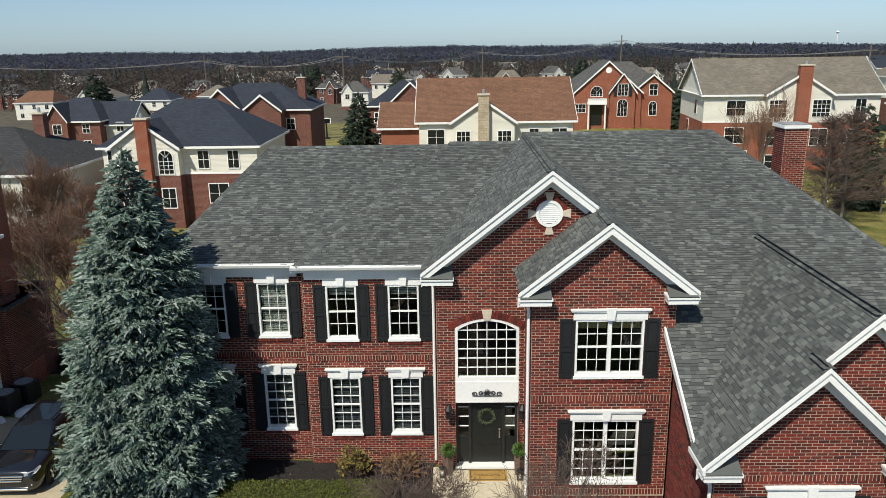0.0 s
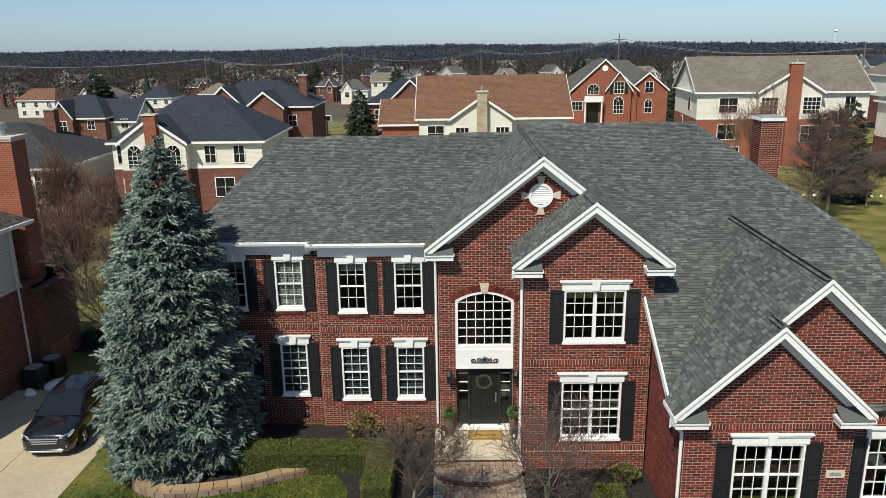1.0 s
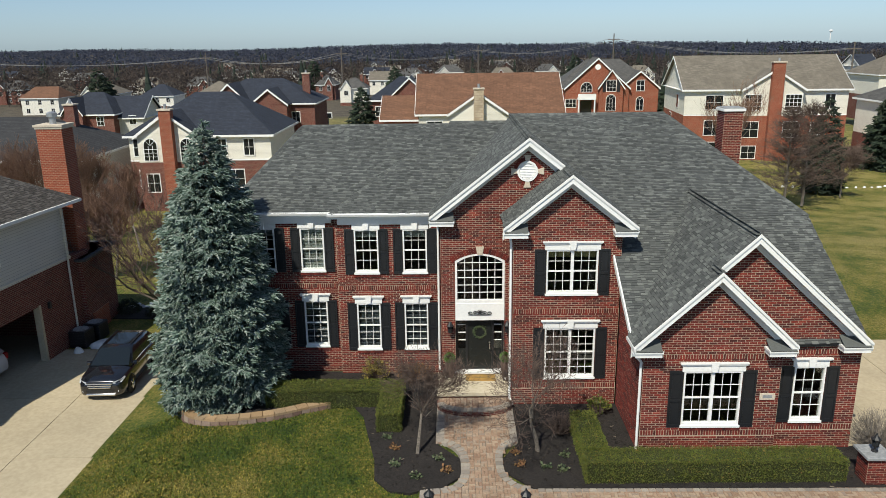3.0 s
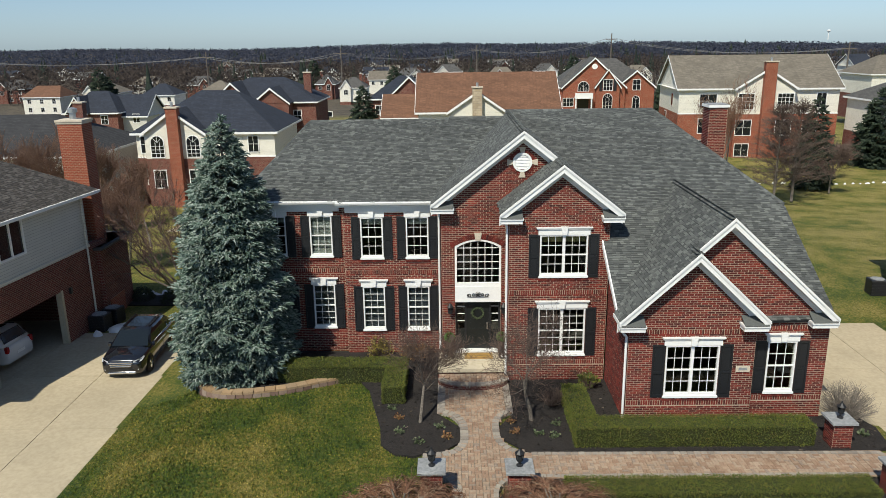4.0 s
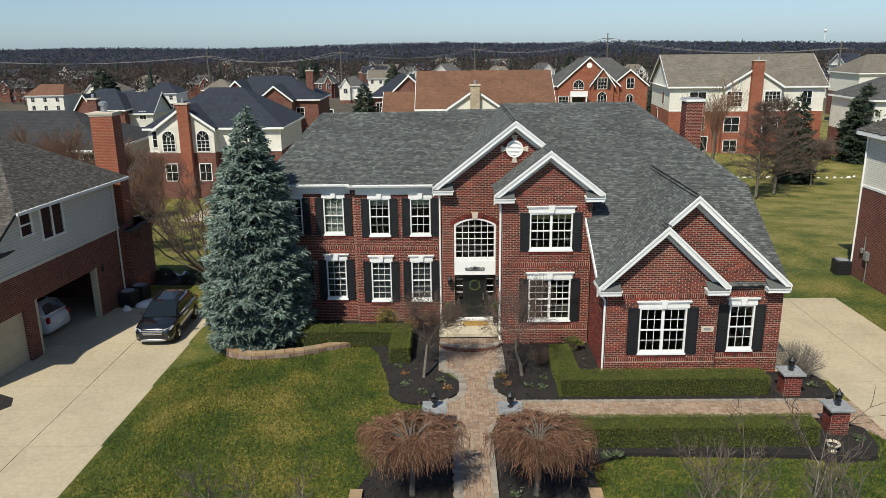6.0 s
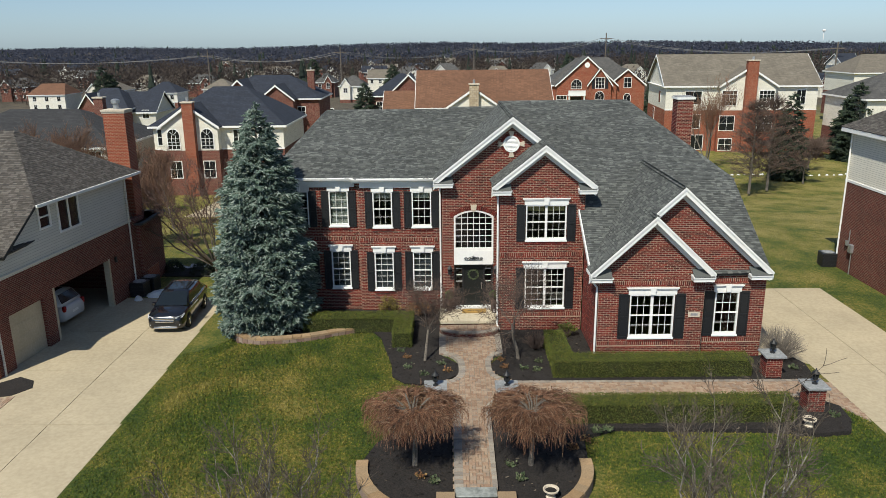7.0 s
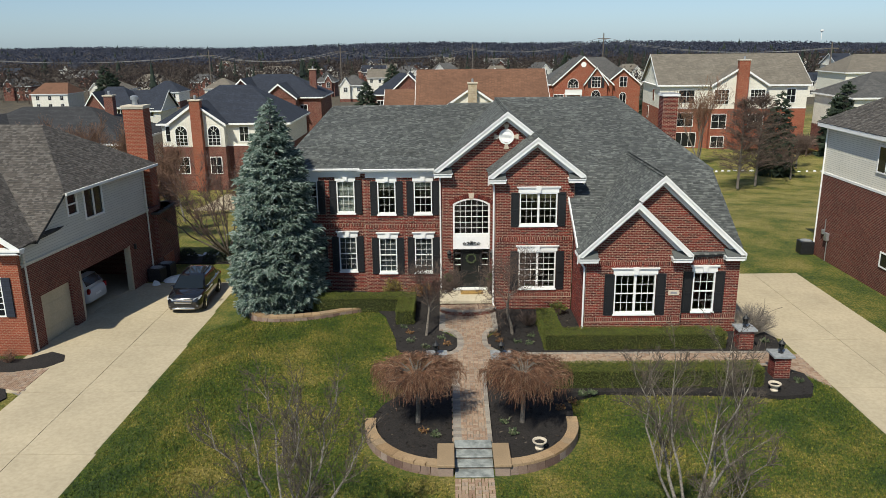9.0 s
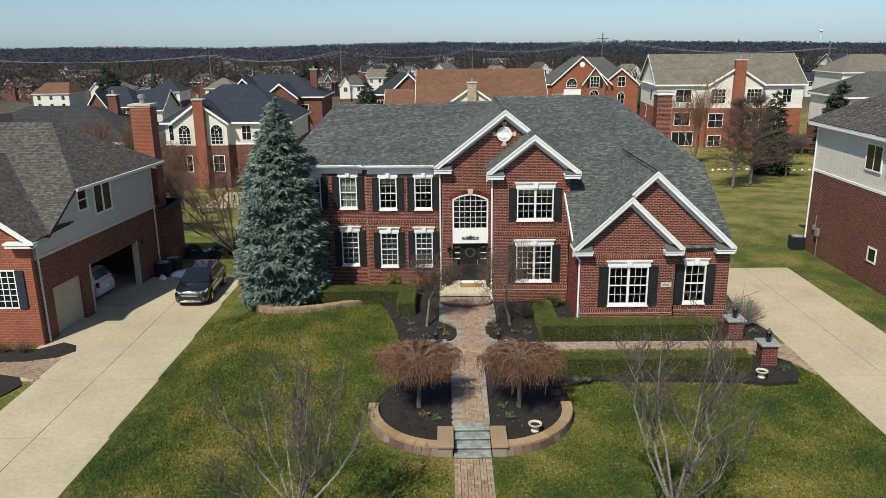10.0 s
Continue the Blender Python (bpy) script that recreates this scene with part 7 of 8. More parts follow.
snow(-17.2, 6.75, 3.3, 0.9, 0.42, 1)
snow(-13.0, 6.6, 1.2, 0.7, 0.25, 2)
snow(-19.0, 6.0, 0.5, 0.4, 0.3, 3)
r = random.Random(56)
for i in range(16):
    snow(-19.3 + i * 0.2 + r.uniform(-0.2, 0.2), 12.4 + 0.05 * i + r.uniform(-0.4, 0.4), r.uniform(0.15, 0.5), r.uniform(0.15, 0.35), r.uniform(0.08, 0.2), 50 + i)
# this back row of mounds stands for a grey-white stone edging
r = random.Random(55)
for i in range(20):
    snow(30.5 + i * 0.9 + r.uniform(-0.2, 0.2), 53.0 + 0.5 * math.sin(i * 0.35) + r.uniform(-0.35, 0.35), r.uniform(0.2, 0.6), r.uniform(0.15, 0.35), r.uniform(0.08, 0.18), 5 + i)

# ---- vehicles ----
M["car_black"] = base_mat("black car paint", 0.12)[0]
M["car_black"].node_tree.nodes["Principled BSDF"].inputs["Base Color"].default_value = (0.008, 0.009, 0.013, 1)
M["car_black"].node_tree.nodes["Principled BSDF"].inputs["Coat Weight"].default_value = 0.8
M["car_white"] = base_mat("silver white car paint", 0.25)[0]
M["car_white"].node_tree.nodes["Principled BSDF"].inputs["Base Color"].default_value = (0.62, 0.63, 0.64, 1)
M["car_glass"] = base_mat("tinted car glass", 0.04)[0]
M["car_glass"].node_tree.nodes["Principled BSDF"].inputs["Base Color"].default_value = (0.010, 0.014, 0.018, 1)
M["chrome"] = base_mat("chrome", 0.12, 1.0)[0]
M["chrome"].node_tree.nodes["Principled BSDF"].inputs["Base Color"].default_value = (0.75, 0.76, 0.78, 1)
M["tyre"] = mottled("tyre rubber", (0.012, 0.012, 0.013), (0.025, 0.025, 0.026), 20, 3, 0.8, 0.2)
M["lamp_red"] = base_mat("red tail lamp", 0.15)[0]
M["lamp_red"].node_tree.nodes["Principled BSDF"].inputs["Base Color"].default_value = (0.30, 0.012, 0.012, 1)
M["lamp_clear"] = base_mat("clear headlamp", 0.08)[0]
M["lamp_clear"].node_tree.nodes["Principled BSDF"].inputs["Base Color"].default_value = (0.45, 0.47, 0.5, 1)


def loft(rings_list, g=None):
    g = g or Geo()
    n, k = len(g.v), len(rings_list[0])
    for ring_pts in rings_list:
        g.v += [tuple(p) for p in ring_pts]
    for i in range(len(rings_list) - 1):
        for j in range(k):
            g.f.append((n + i * k + j, n + i * k + (j + 1) % k, n + (i + 1) * k + (j + 1) % k, n + (i + 1) * k + j))
    g.f += [tuple(range(n + k - 1, n - 1, -1)), tuple(range(n + (len(rings_list) - 1) * k, n + len(rings_list) * k))]
    return g


def car(x, y, z, yaw, paint, label, van=False, boxy=False):
    """A parked car, its nose to -y."""
    t = thing("car", label, "car", m=pose(x, y, z, 0, 0, yaw))
    L = 5.0 if van else 4.75

    def ring_at(yy, hw, zb, zt, crown=0.03):
        """One section of the body: sill, tumbled flank, shoulder and crowned top."""
        half = [(hw * 0.90, zb), (hw * 0.985, zb + 0.08), (hw, zb + (zt - zb) * 0.45), (hw * 0.985, zb + (zt - zb) * 0.78), (hw * 0.93, zt - 0.035), (hw * 0.84, zt), (hw * 0.45, zt + crown), (0.0, zt + crown * 1.15)]
        return [(u, yy, v) for u, v in half] + [(-u, yy, v) for u, v in half[-2::-1]]
    top = 1.66 if not van else 1.74
    body = loft([ring_at(0.0, 0.66, 0.36, 0.70, 0.01), ring_at(0.05, 0.80, 0.27, 0.82, 0.02), ring_at(0.16, 0.88, 0.23, 0.91), ring_at(0.45, 0.935, 0.22, 0.985), ring_at(0.85, 0.95, 0.22, 1.03), ring_at(1.30, 0.955, 0.22, 1.07),
                 ring_at(2.4, 0.955, 0.22, 1.10), ring_at(3.7, 0.955, 0.22, 1.12), ring_at(L - 0.30, 0.93, 0.24, 1.12), ring_at(L - 0.07, 0.88, 0.30, 1.05), ring_at(L, 0.80, 0.38, 0.92)])
    part("body", body, M[paint], t, smooth=True)
    y0, y1, y2, y3 = (1.12, 1.98, L - 0.92, L - 0.22) if not van else (0.95, 1.95, L - 0.5, L - 0.12)
    zb, zt = 1.06, top - 0.06

    def cabin(yy, v):
        """Half width of the cabin at a height."""
        k = (v - zb) / (zt - zb)
        return 0.885 - 0.205 * k

    def cab_ring(yb, yt, end):
        out = []
        for k in (0, 0.35, 0.7, 1.0):
            v = zb + (zt - zb) * k
            out.append((cabin(0, v), yb + (yt - yb) * k, v))
        out += [(0.60, yt + end * 0.05, zt + 0.045), (0.30, yt + end * 0.07, zt + 0.062), (0.0, yt + end * 0.07, zt + 0.066)]
        return out + [(-a, b, c) for a, b, c in out[-2::-1]]
    part("cabin", loft([cab_ring(y0, y1, 1), cab_ring(2.2, 2.3, 0), cab_ring(3.2, 3.2, 0), cab_ring(y3, y2, -1)]), M[paint], t, smooth=True)

    def glazing(pts, off):
        g = Geo().prism([tuple(Vector(p) + Vector(off)) for p in pts], tuple(Vector(off) * -0.6))
        recalc(part("window_glass", g, M["car_glass"], t))

    def at(k, yb, yt, sx):
        v = zb + (zt - zb) * k
        return (sx * cabin(0, v), yb + (yt - yb) * k, v)
    glazing([(0.93 * at(0.06, y0, y1, -1)[0], *at(0.06, y0, y1, -1)[1:]), (0.93 * at(0.06, y0, y1, 1)[0], *at(0.06, y0, y1, 1)[1:]), (0.93 * at(0.97, y0, y1, 1)[0], *at(0.97, y0, y1, 1)[1:]), (0.93 * at(0.97, y0, y1, -1)[0], *at(0.97, y0, y1, -1)[1:])], (0, -0.012, 0.010))
    glazing([(0.9 * at(0.25, y3, y2, -1)[0], *at(0.25, y3, y2, -1)[1:]), (0.9 * at(0.25, y3, y2, 1)[0], *at(0.25, y3, y2, 1)[1:]), (0.9 * at(0.95, y3, y2, 1)[0], *at(0.95, y3, y2, 1)[1:]), (0.9 * at(0.95, y3, y2, -1)[0], *at(0.95, y3, y2, -1)[1:])], (0, 0.014, 0.008))
    part("sunroof", Geo().prism([(-0.46, y1 + 0.22, zt + 0.056), (0.46, y1 + 0.22, zt + 0.056), (0.46, y2 - 0.35, zt + 0.062), (-0.46, y2 - 0.35, zt + 0.062)], (0, 0, 0.012)), M["car_glass"], t, "dark glass sunroof")
    for s in (-1, 1):
        for a0, a1, b0, b1 in ((y0 + 0.22, 2.62, y1 + 0.05, 2.62), (2.72, 3.62, 2.72, 3.56), (3.70, y3 - 0.32, 3.64, y2 - 0.08)):
            glazing([at(0.12, a0, b0, s), at(0.12, a1, b1, s), at(0.88, a1, b1, s), at(0.88, a0, b0, s)], (s * 0.010, 0, 0.003))
        part("window_trim", Geo().tube(at(0.07, y0 + 0.15, y1, s), at(0.07, y3 - 0.2, y2, s), 0.014, 0.014, 5), M["chrome"], t)
        part("roof_rail", Geo().tube((s * 0.60, y1 + 0.15, top + 0.03), (s * 0.60, y2 - 0.1, top + 0.03), 0.022, 0.022, 6), M["black"], t)
        mir = part("mirror", Geo().box(s * 0.98 - 0.09, 1.38, 1.02, s * 0.98 + 0.09, 1.52, 1.18), M[paint], t)
        soften(mir, 0.03, 2)
        part("headlight", Geo().prism([(s * 0.54, 0.02, 0.76), (s * 0.86, 0.14, 0.80), (s * 0.93, 0.40, 0.90), (s * 0.90, 0.42, 0.95), (s * 0.80, 0.16, 0.90), (s * 0.54, 0.03, 0.85)], (0, -0.03, 0.015)), M["lamp_clear"], t)
        part("tail_light", Geo().box(s * 0.80 - 0.08, L - 0.14, 0.82, s * 0.80 + 0.08, L + 0.0, 1.10 if van else 0.98), M["lamp_red"], t)
        part("door_seam", Geo().box(s * 0.953 - 0.004, 2.70, 0.40, s * 0.953 + 0.004, 2.715, 1.02), M["tyre"], t)
        part("fog_lamp", Geo().box(s * 0.66 - 0.08, 0.02, 0.42, s * 0.66 + 0.08, 0.08, 0.48), M["lamp_clear"], t)
        for yy in (0.92, L - 0.95):
            w = part("wheel", Geo().tube((0, 0, -0.1), (0, 0, 0.07), 0.19, 0.19, 14, True), M["tyre"], t)
            me = Geo()
            prof = [(0.20, -0.11), (0.33, -0.115), (0.36, -0.07), (0.36, 0.07), (0.33, 0.115), (0.20, 0.11)]
            me.lathe(prof, 24)
            tyre = part("tyre", me, M["tyre"], w)
            rim = Geo().lathe([(0.22, 0.10), (0.21, 0.06), (0.05, 0.08), (0, 0.085)], 20)
            for q in range(5):
                a = 2 * math.pi * q / 5
                rim.tube((0.03 * math.cos(a), 0.03 * math.sin(a), 0.10), (0.21 * math.cos(a), 0.21 * math.sin(a), 0.10), 0.03, 0.025, 5)
            part("rim", rim, M["chrome"], w)
            w.matrix_local = pose(s * 0.86, yy, 0.36, 0, 90 * s, 0)
            part("wheel_arch", Geo().lathe([(0.36, -0.02), (0.43, 0.0), (0.36, 0.02)], 24), M["tyre"], t).matrix_local = pose(s * 0.945, yy, 0.38, 0, 90, 0)
    gr = part("grille", Geo().prism([(-0.50, -0.03, 0.84), (0.50, -0.03, 0.84), (0.44, -0.03, 0.58), (-0.44, -0.03, 0.58)], (0, 0.12, 0)), M["black"], t)
    part("lower_intake", Geo().box(-0.55, -0.02, 0.40, 0.55, 0.06, 0.52), M["black"], t)
    for i in range(3):
        w = 0.45 + 0.035 * i
        soften(part("grille_bar", Geo().box(-w, -0.065, 0.605 + i * 0.085, w, -0.025, 0.655 + i * 0.085), M["chrome"], gr), 0.012, 2)
    soften(part("skid_bar", Geo().box(-0.60, -0.05, 0.27, 0.60, 0.05, 0.34), M["chrome"], t), 0.015)
    part("plate_blank", Geo().box(-0.25, L - 0.02, 0.62, 0.25, L + 0.02, 0.74), M["white"], t)
    part("wiper", Geo().tube((-0.5, 1.02, 1.06), (0.1, 1.1, 1.12), 0.012, 0.012, 4), M["black"], t)
    return t


car(-15.55, 0.85, ground_z(-15.3, 2.5) + 0.04, 2.0, "car_black", "black sport utility vehicle parked on the concrete driveway")
mv = lside(6.8, GZ + 0.03, -5.7)
car(mv.x, mv.y, mv.z, -96.5, "car_white", "silver minivan parked in the open garage", van=True)

# ---- right neighbour ----
rn = far_house(22.45, -1.0, -90, 21, 12, 8.35, 4.0, "far_brick", "siding", 5.25, "roof_tan", "neighbouring house of red brick and cream siding", 0.9, z=-0.35,
          wins=[(-3.7, 6.35, 1.5, 1.35, 0, 2, 1), (-1.5, 6.35, 1.5, 1.35, 0, 2, 1), (-2.6, 1.4, 0.7, 0.7, 0, 1, 1), (6.5, 6.35, 1.5, 1.35, 0, 2, 1), (6.5, 2.4, 1.2, 1.6)])
rn_w = Geo().tube((22.38, 9.3, 8.0), (22.38, 9.3, -0.3), 0.05, 0.05, 8)
dsp = part("downspout", rn_w, M["white"], None, "white downspout")
dsp.parent = rn
dsp.matrix_parent_inverse = rn.matrix_world.inverted()
t = thing("meter_box", "grey utility meter boxes with conduit on the brick wall", "meter box")
soften(part("box", Geo().box(22.25, 7.6, 0.9, 22.44, 7.95, 1.4).box(22.3, 8.2, 1.2, 22.44, 8.4, 1.5), M["tin"], t), 0.02)
part("conduit", Geo().tube((22.36, 7.7, -0.4), (22.36, 7.7, 0.9), 0.03, 0.03, 6).tube((22.36, 8.1, 1.4), (22.36, 8.1, 2.2), 0.03, 0.03, 6), M["tin"], t)
ac_unit(22.0, 9.6, ground_z(22, 9.6))
roof_plane("roof", [(22.0, -11.9, 8.03), (22.0, 9.95, 8.03), (28.45, 4.14, 12.06), (28.45, -6.14, 12.06)], rn, material="shingle_brown", seed=66, thick=0.03, label="weathered tan shingle slope")
for o in rn.children:
    if o.get("label") == "weathered tan shingle slope":
        o.matrix_parent_inverse = rn.matrix_world.inverted()


# ---- the neighbourhood behind ----
def mid_house(px, y, w, walls, roof, label, gable=0.0, hip=0.8, depth=11, low=None, split=0.0, eave=5.8, rise=3.4, yaw=0, chim=None, seed=0, z=None):
    """A two-storey house further off; px gives its bearing from the drive's end."""
    if 140 <= y < 265:
        y = (y + 38.7) * 1.38 - 38.7
        w *= 0.82
    r = random.Random(seed + int(y) + int(px))
    x = -1.2 + (px - 792) / 1331 * (y + 38.7)
    wins = []
    n = max(2, int(w / 3.2))
    for k in range(n):
        u = -w / 2 + w * (k + 0.5) / n
        wins.append((u, 3.7, 1.1, 1.4, 0, 2, 2))
        if r.random() < 0.8:
            wins.append((u, 1.0, 1.1, 1.4, 0, 2, 2))
    gs = []
    if gable:
        gs = [(gable * w, w * 0.36, rise * 0.82, 1.2, walls)]
        wins.append((gable * w, 3.6, 1.3, 1.5, -1.2, 2, 2, r.random() < 0.5))
    ch = [(w * chim, depth * 0.6, 1.0, eave + rise + 1.0, "far_brick")] if chim else []
    return far_house(x, y, yaw, w, depth, eave, rise, low or walls, walls, split, roof, label, hip, gs, ch, wins, z=z)


mid_house(60, 42, 20, "siding_grey", "roof_charcoal", "grey sided house with wide dark roof", -0.25, 0.9, 14, eave=5.6, rise=3.3, chim=0.28, z=-2.6)
mid_house(205, 100, 9, "far_brick", "roof_blue", "red brick house with dark roof and white rakes", -0.2, 0.7, 9, eave=5.6, rise=3.4, z=-3.6)
mid_house(262, 102, 7, "siding_grey", "roof_blue", "grey sided wing with slate blue roof", 0.0, 0.0, 9, eave=4.8, rise=3.4, z=-3.6)
mid_house(49, 190, 14, "far_brick", "roof_grey", "red brick house with twin gables", -0.25, 0.6, 12)
mid_house(104, 150, 15, "siding", "roof_brown", "cream house with brown roof", 0.0, 0.4, 12)
mid_house(205, 165, 15, "siding", "roof_tan", "cream house with tan roof", -0.3, 0.8, 12)
mid_house(302, 150, 13, "siding", "roof_blue", "cream house with slate blue roof", 0.0, 0.8, 11, low="far_brick", split=2.6)
mid_house(278, 205, 15, "siding_grey", "roof_tan", "tan roofed house among bare trees", 0.2, 0.6, 11)
mid_house(371, 200, 14, "far_brick", "roof_grey", "red brick house with grey roof", 0.2, 0.5, 11)
mid_house(400, 160, 13, "siding", "roof_tan", "cream house with tan hipped roof", 0.0, 0.9, 11)
mid_house(470, 215, 14, "siding", "roof_tan", "cream house with tan roof and gable", -0.2, 0.5, 11)
mid_house(520, 240, 16, "siding_grey", "roof_grey", "grey roofed house far behind", 0.2, 0.7, 11)
mid_house(583, 180, 9, "far_brick", "roof_grey", "red brick house with gables", 0.2, 0.6, 11, chim=-0.3)
mid_house(630, 158, 11, "siding", "roof_grey", "cream house with green shutters and dark roof", -0.25, 0.8, 10, low="far_brick", split=1.2, chim=0.25)
mid_house(678, 200, 13, "siding", "roof_tan", "tan gabled house far behind", 0.0, 0.0, 11, low="siding_grey")
mid_house(725, 230, 16, "siding_grey", "roof_grey", "grey roofed house far behind", 0.2, 0.7, 11)
mid_house(790, 240, 16, "siding_grey", "roof_grey", "grey roofed house far behind", -0.2, 0.7, 11)
mid_house(880, 205, 13, "far_brick", "roof_tan", "tan roofed brick house with gable", -0.1, 0.5, 11)
mid_house(955, 250, 14, "siding_grey", "roof_grey", "grey roofed house far behind", 0.2, 0.6, 11)
mid_house(1110, 210, 14, "siding", "roof_tan", "tan roofed house behind trees", 0.2, 0.6, 11)
mid_house(1430, 150, 7, "siding", "roof_blue", "small cream gable fronted house", 0.01, 0.0, 11, eave=5.4, rise=2.6)
mid_house(1476, 140, 7, "siding", "roof_blue", "white sided house with blue roof", 0.0, 0.0, 11, low="far_brick", split=3.2, z=-2.2, eave=6.4)
mid_house(1540, 118, 15, "siding", "roof_tan", "cream and brick house with tan roof", 0.0, 0.7, 12, low="far_brick", split=3.4, z=-1.4, eave=7.4)
mid_house(1580, 62, 13, "siding", "roof_grey", "white sided house with grey roof", 0.0, 0.9, 11, low="far_brick", split=3.0, z=-2.0, eave=7.4, rise=3.0)
r = random.Random(41)
for k in range(26):
    mid_house(r.uniform(-60, 1640), r.uniform(370, 620), r.uniform(12, 17), r.choice(["siding", "siding_grey", "far_brick"]), r.choice(["roof_grey", "roof_tan", "roof_blue"]), "distant suburban house among bare trees", r.uniform(-0.25, 0.25), r.choice([0.0, 0.8]), 11, seed=k)

# gazebo and patio behind the cream house
gz = thing("gazebo", "beige canopy gazebo over a patio", "gazebo", m=pose(-19.0, 36.5, ground_z(-19, 36.5)))
for sx in (-1, 1):
    for sy in (-1, 1):
        part("post", Geo().box(sx * 1.7 - 0.06, sy * 1.5 - 0.06, 0, sx * 1.7 + 0.06, sy * 1.5 + 0.06, 2.2), M["slate_cap"], gz)
part("canopy", Geo().lathe([(2.7, 2.15), (2.65, 2.3), (1.0, 2.75), (0.9, 2.95), (0.0, 3.2)], 4), M["siding_grey"], gz)
for c in gz.children:
    if c.name.startswith("canopy"):
        c.rotation_euler = (0, 0, math.pi / 4)
patio = part("patio", draped([(-26, 34), (-16, 34), (-15, 40), (-17, 45), (-26, 45)], 0.05, 2.0), M["concrete"])
tagged(patio, "concrete patio behind the cream house", "patio", kind="structure")
# basketball stand by the far drive
bk = thing("basketball_hoop", "basketball stand with white backboard and black padded pole", "basketball hoop", m=pose(-26.6, 130.0, ground_z(-26.6, 130.0)))
part("pole", Geo().tube((0, 0, 0), (0, 0, 3.6), 0.22, 0.14, 8), M["black"], bk)
part("base", Geo().box(-0.5, -0.3, 0, 0.5, 0.9, 0.35), M["black"], bk)
part("backboard", Geo().box(-1.0, -0.5, 3.0, 1.0, -0.42, 4.2), M["white"], bk)
part("target", Geo().box(-0.85, -0.52, 3.1, 0.85, -0.505, 4.05), M["dark_pane"], bk)
part("rim", Geo().lathe([(0.23, 3.05), (0.25, 3.07), (0.23, 3.09)], 14, (0, -0.78, 0)), M["far_brick_orange"], bk)
# wooden deck behind the tall house
dk = thing("deck", "brown wooden deck on posts behind the tall house", "deck", m=pose(47.0, 67.5, -3.3))
part("platform", Geo().box(-5.5, -2.5, 2.2, 4.0, 3.5, 2.4), M["terracotta"], dk)
for u in (-5.3, -2.2, 0.9, 3.8):
    part("post", Geo().box(u - 0.08, -2.4, 0, u + 0.08, -2.24, 3.3), M["terracotta"], dk)
part("handrail", Geo().box(-5.5, -2.5, 3.25, 4.0, -2.38, 3.33).box(-5.5, -2.48, 2.8, 4.0, -2.4, 2.85), M["terracotta"], dk)

# trees round about
def leader_tree(x, y, z, height, radius, label, seed, mat="twig"):
    """A leafless tree with one straight stem, and tiers of rising limbs set with fine twigs."""
    t = thing("bare_tree", label, "tree", m=pose(x, y, z))
    r = random.Random(seed)
    tr, tw = Geo(), Geo()
    tr.tube((0, 0, -0.2), (0.05, 0, height * 0.5), 0.15, 0.09, 7).tube((0.05, 0, height * 0.5), (0, 0, height), 0.09, 0.012, 6)
    for i in range(80):
        f = 0.14 + 0.84 * (i + r.random()) / 80
        a = i * 2.4 + r.uniform(-0.4, 0.4)
        reach = radius * min(1.0, (1.04 - f) * 1.5) * min(1, 0.55 + f * 1.6) * r.uniform(0.7, 1.1)
        p = Vector((0.03, 0, height * f))
        d = Vector((math.cos(a), math.sin(a), r.uniform(0.25, 0.75)))
        rad = 0.03 * (1.1 - f) + 0.012
        for k in range(4):
            e = p + d.normalized() * reach / 3.4
            tr.tube(p, e, rad, rad * 0.72, 4)
            for _ in range(7):
                b = p.lerp(e, r.random())
                dd = (d + Vector((r.uniform(-1, 1), r.uniform(-1, 1), r.uniform(-0.5, 0.9))) * 0.9).normalized()
                tip = b + dd * r.uniform(0.35, 0.95)
                tw.tube(b, tip, 0.011, 0.007, 3)
                for _ in range(2):
                    c = b.lerp(tip, r.uniform(0.3, 0.9))
                    tw.tube(c, c + (dd + Vector((r.uniform(-1, 1), r.uniform(-1, 1), r.uniform(-0.5, 1))) * 0.9).normalized() * r.uniform(0.2, 0.5), 0.009, 0.006, 3)
            p, rad = e, rad * 0.72
            d += Vector((r.uniform(-0.3, 0.3), r.uniform(-0.3, 0.3), r.uniform(-0.25, 0.1)))
    part("trunk", tr, M["bark"], t)
    part("crown", tw, M[mat], t)["kind"] = "stuff"
    return t


M["twig_far"] = mottled("distant twigs", (0.085, 0.065, 0.052), (0.16, 0.125, 0.10), 0.5, 0.05, 0.95, 0.0)
leader_tree(29.3, 40.4, -2.0, 9.0, 3.1, "dense leafless tree with a straight leader and dark fine twigs", 71)
leader_tree(32.2, 43.0, -2.2, 9.2, 3.4, "dense leafless tree with a straight leader and brown twigs", 72)
bare_tree("bare_tree", 37.8, 47.0, -2.3, 6.0, "young leafless lawn tree", 73, trunk_r=0.10, spread=0.6, kids=(2, 3), twig_r=0.010)
bare_tree("birch_tree", 30.5, 57.0, -2.4, 10.5, "tall leafless birch with several pale stems", 74, trunk_r=0.12, trunk_h=0.34, stems=4, spread=0.38, kids=(1, 3), twig_r=0.010, mat_trunk="bark_pale", mat_twig="twig_red", up=0.6)
bare_tree("bare_tree", 42.0, 55.0, -2.4, 5.5, "young leafless tree by the deck", 75, trunk_r=0.1, spread=0.6, kids=(2, 3), twig_r=0.010)
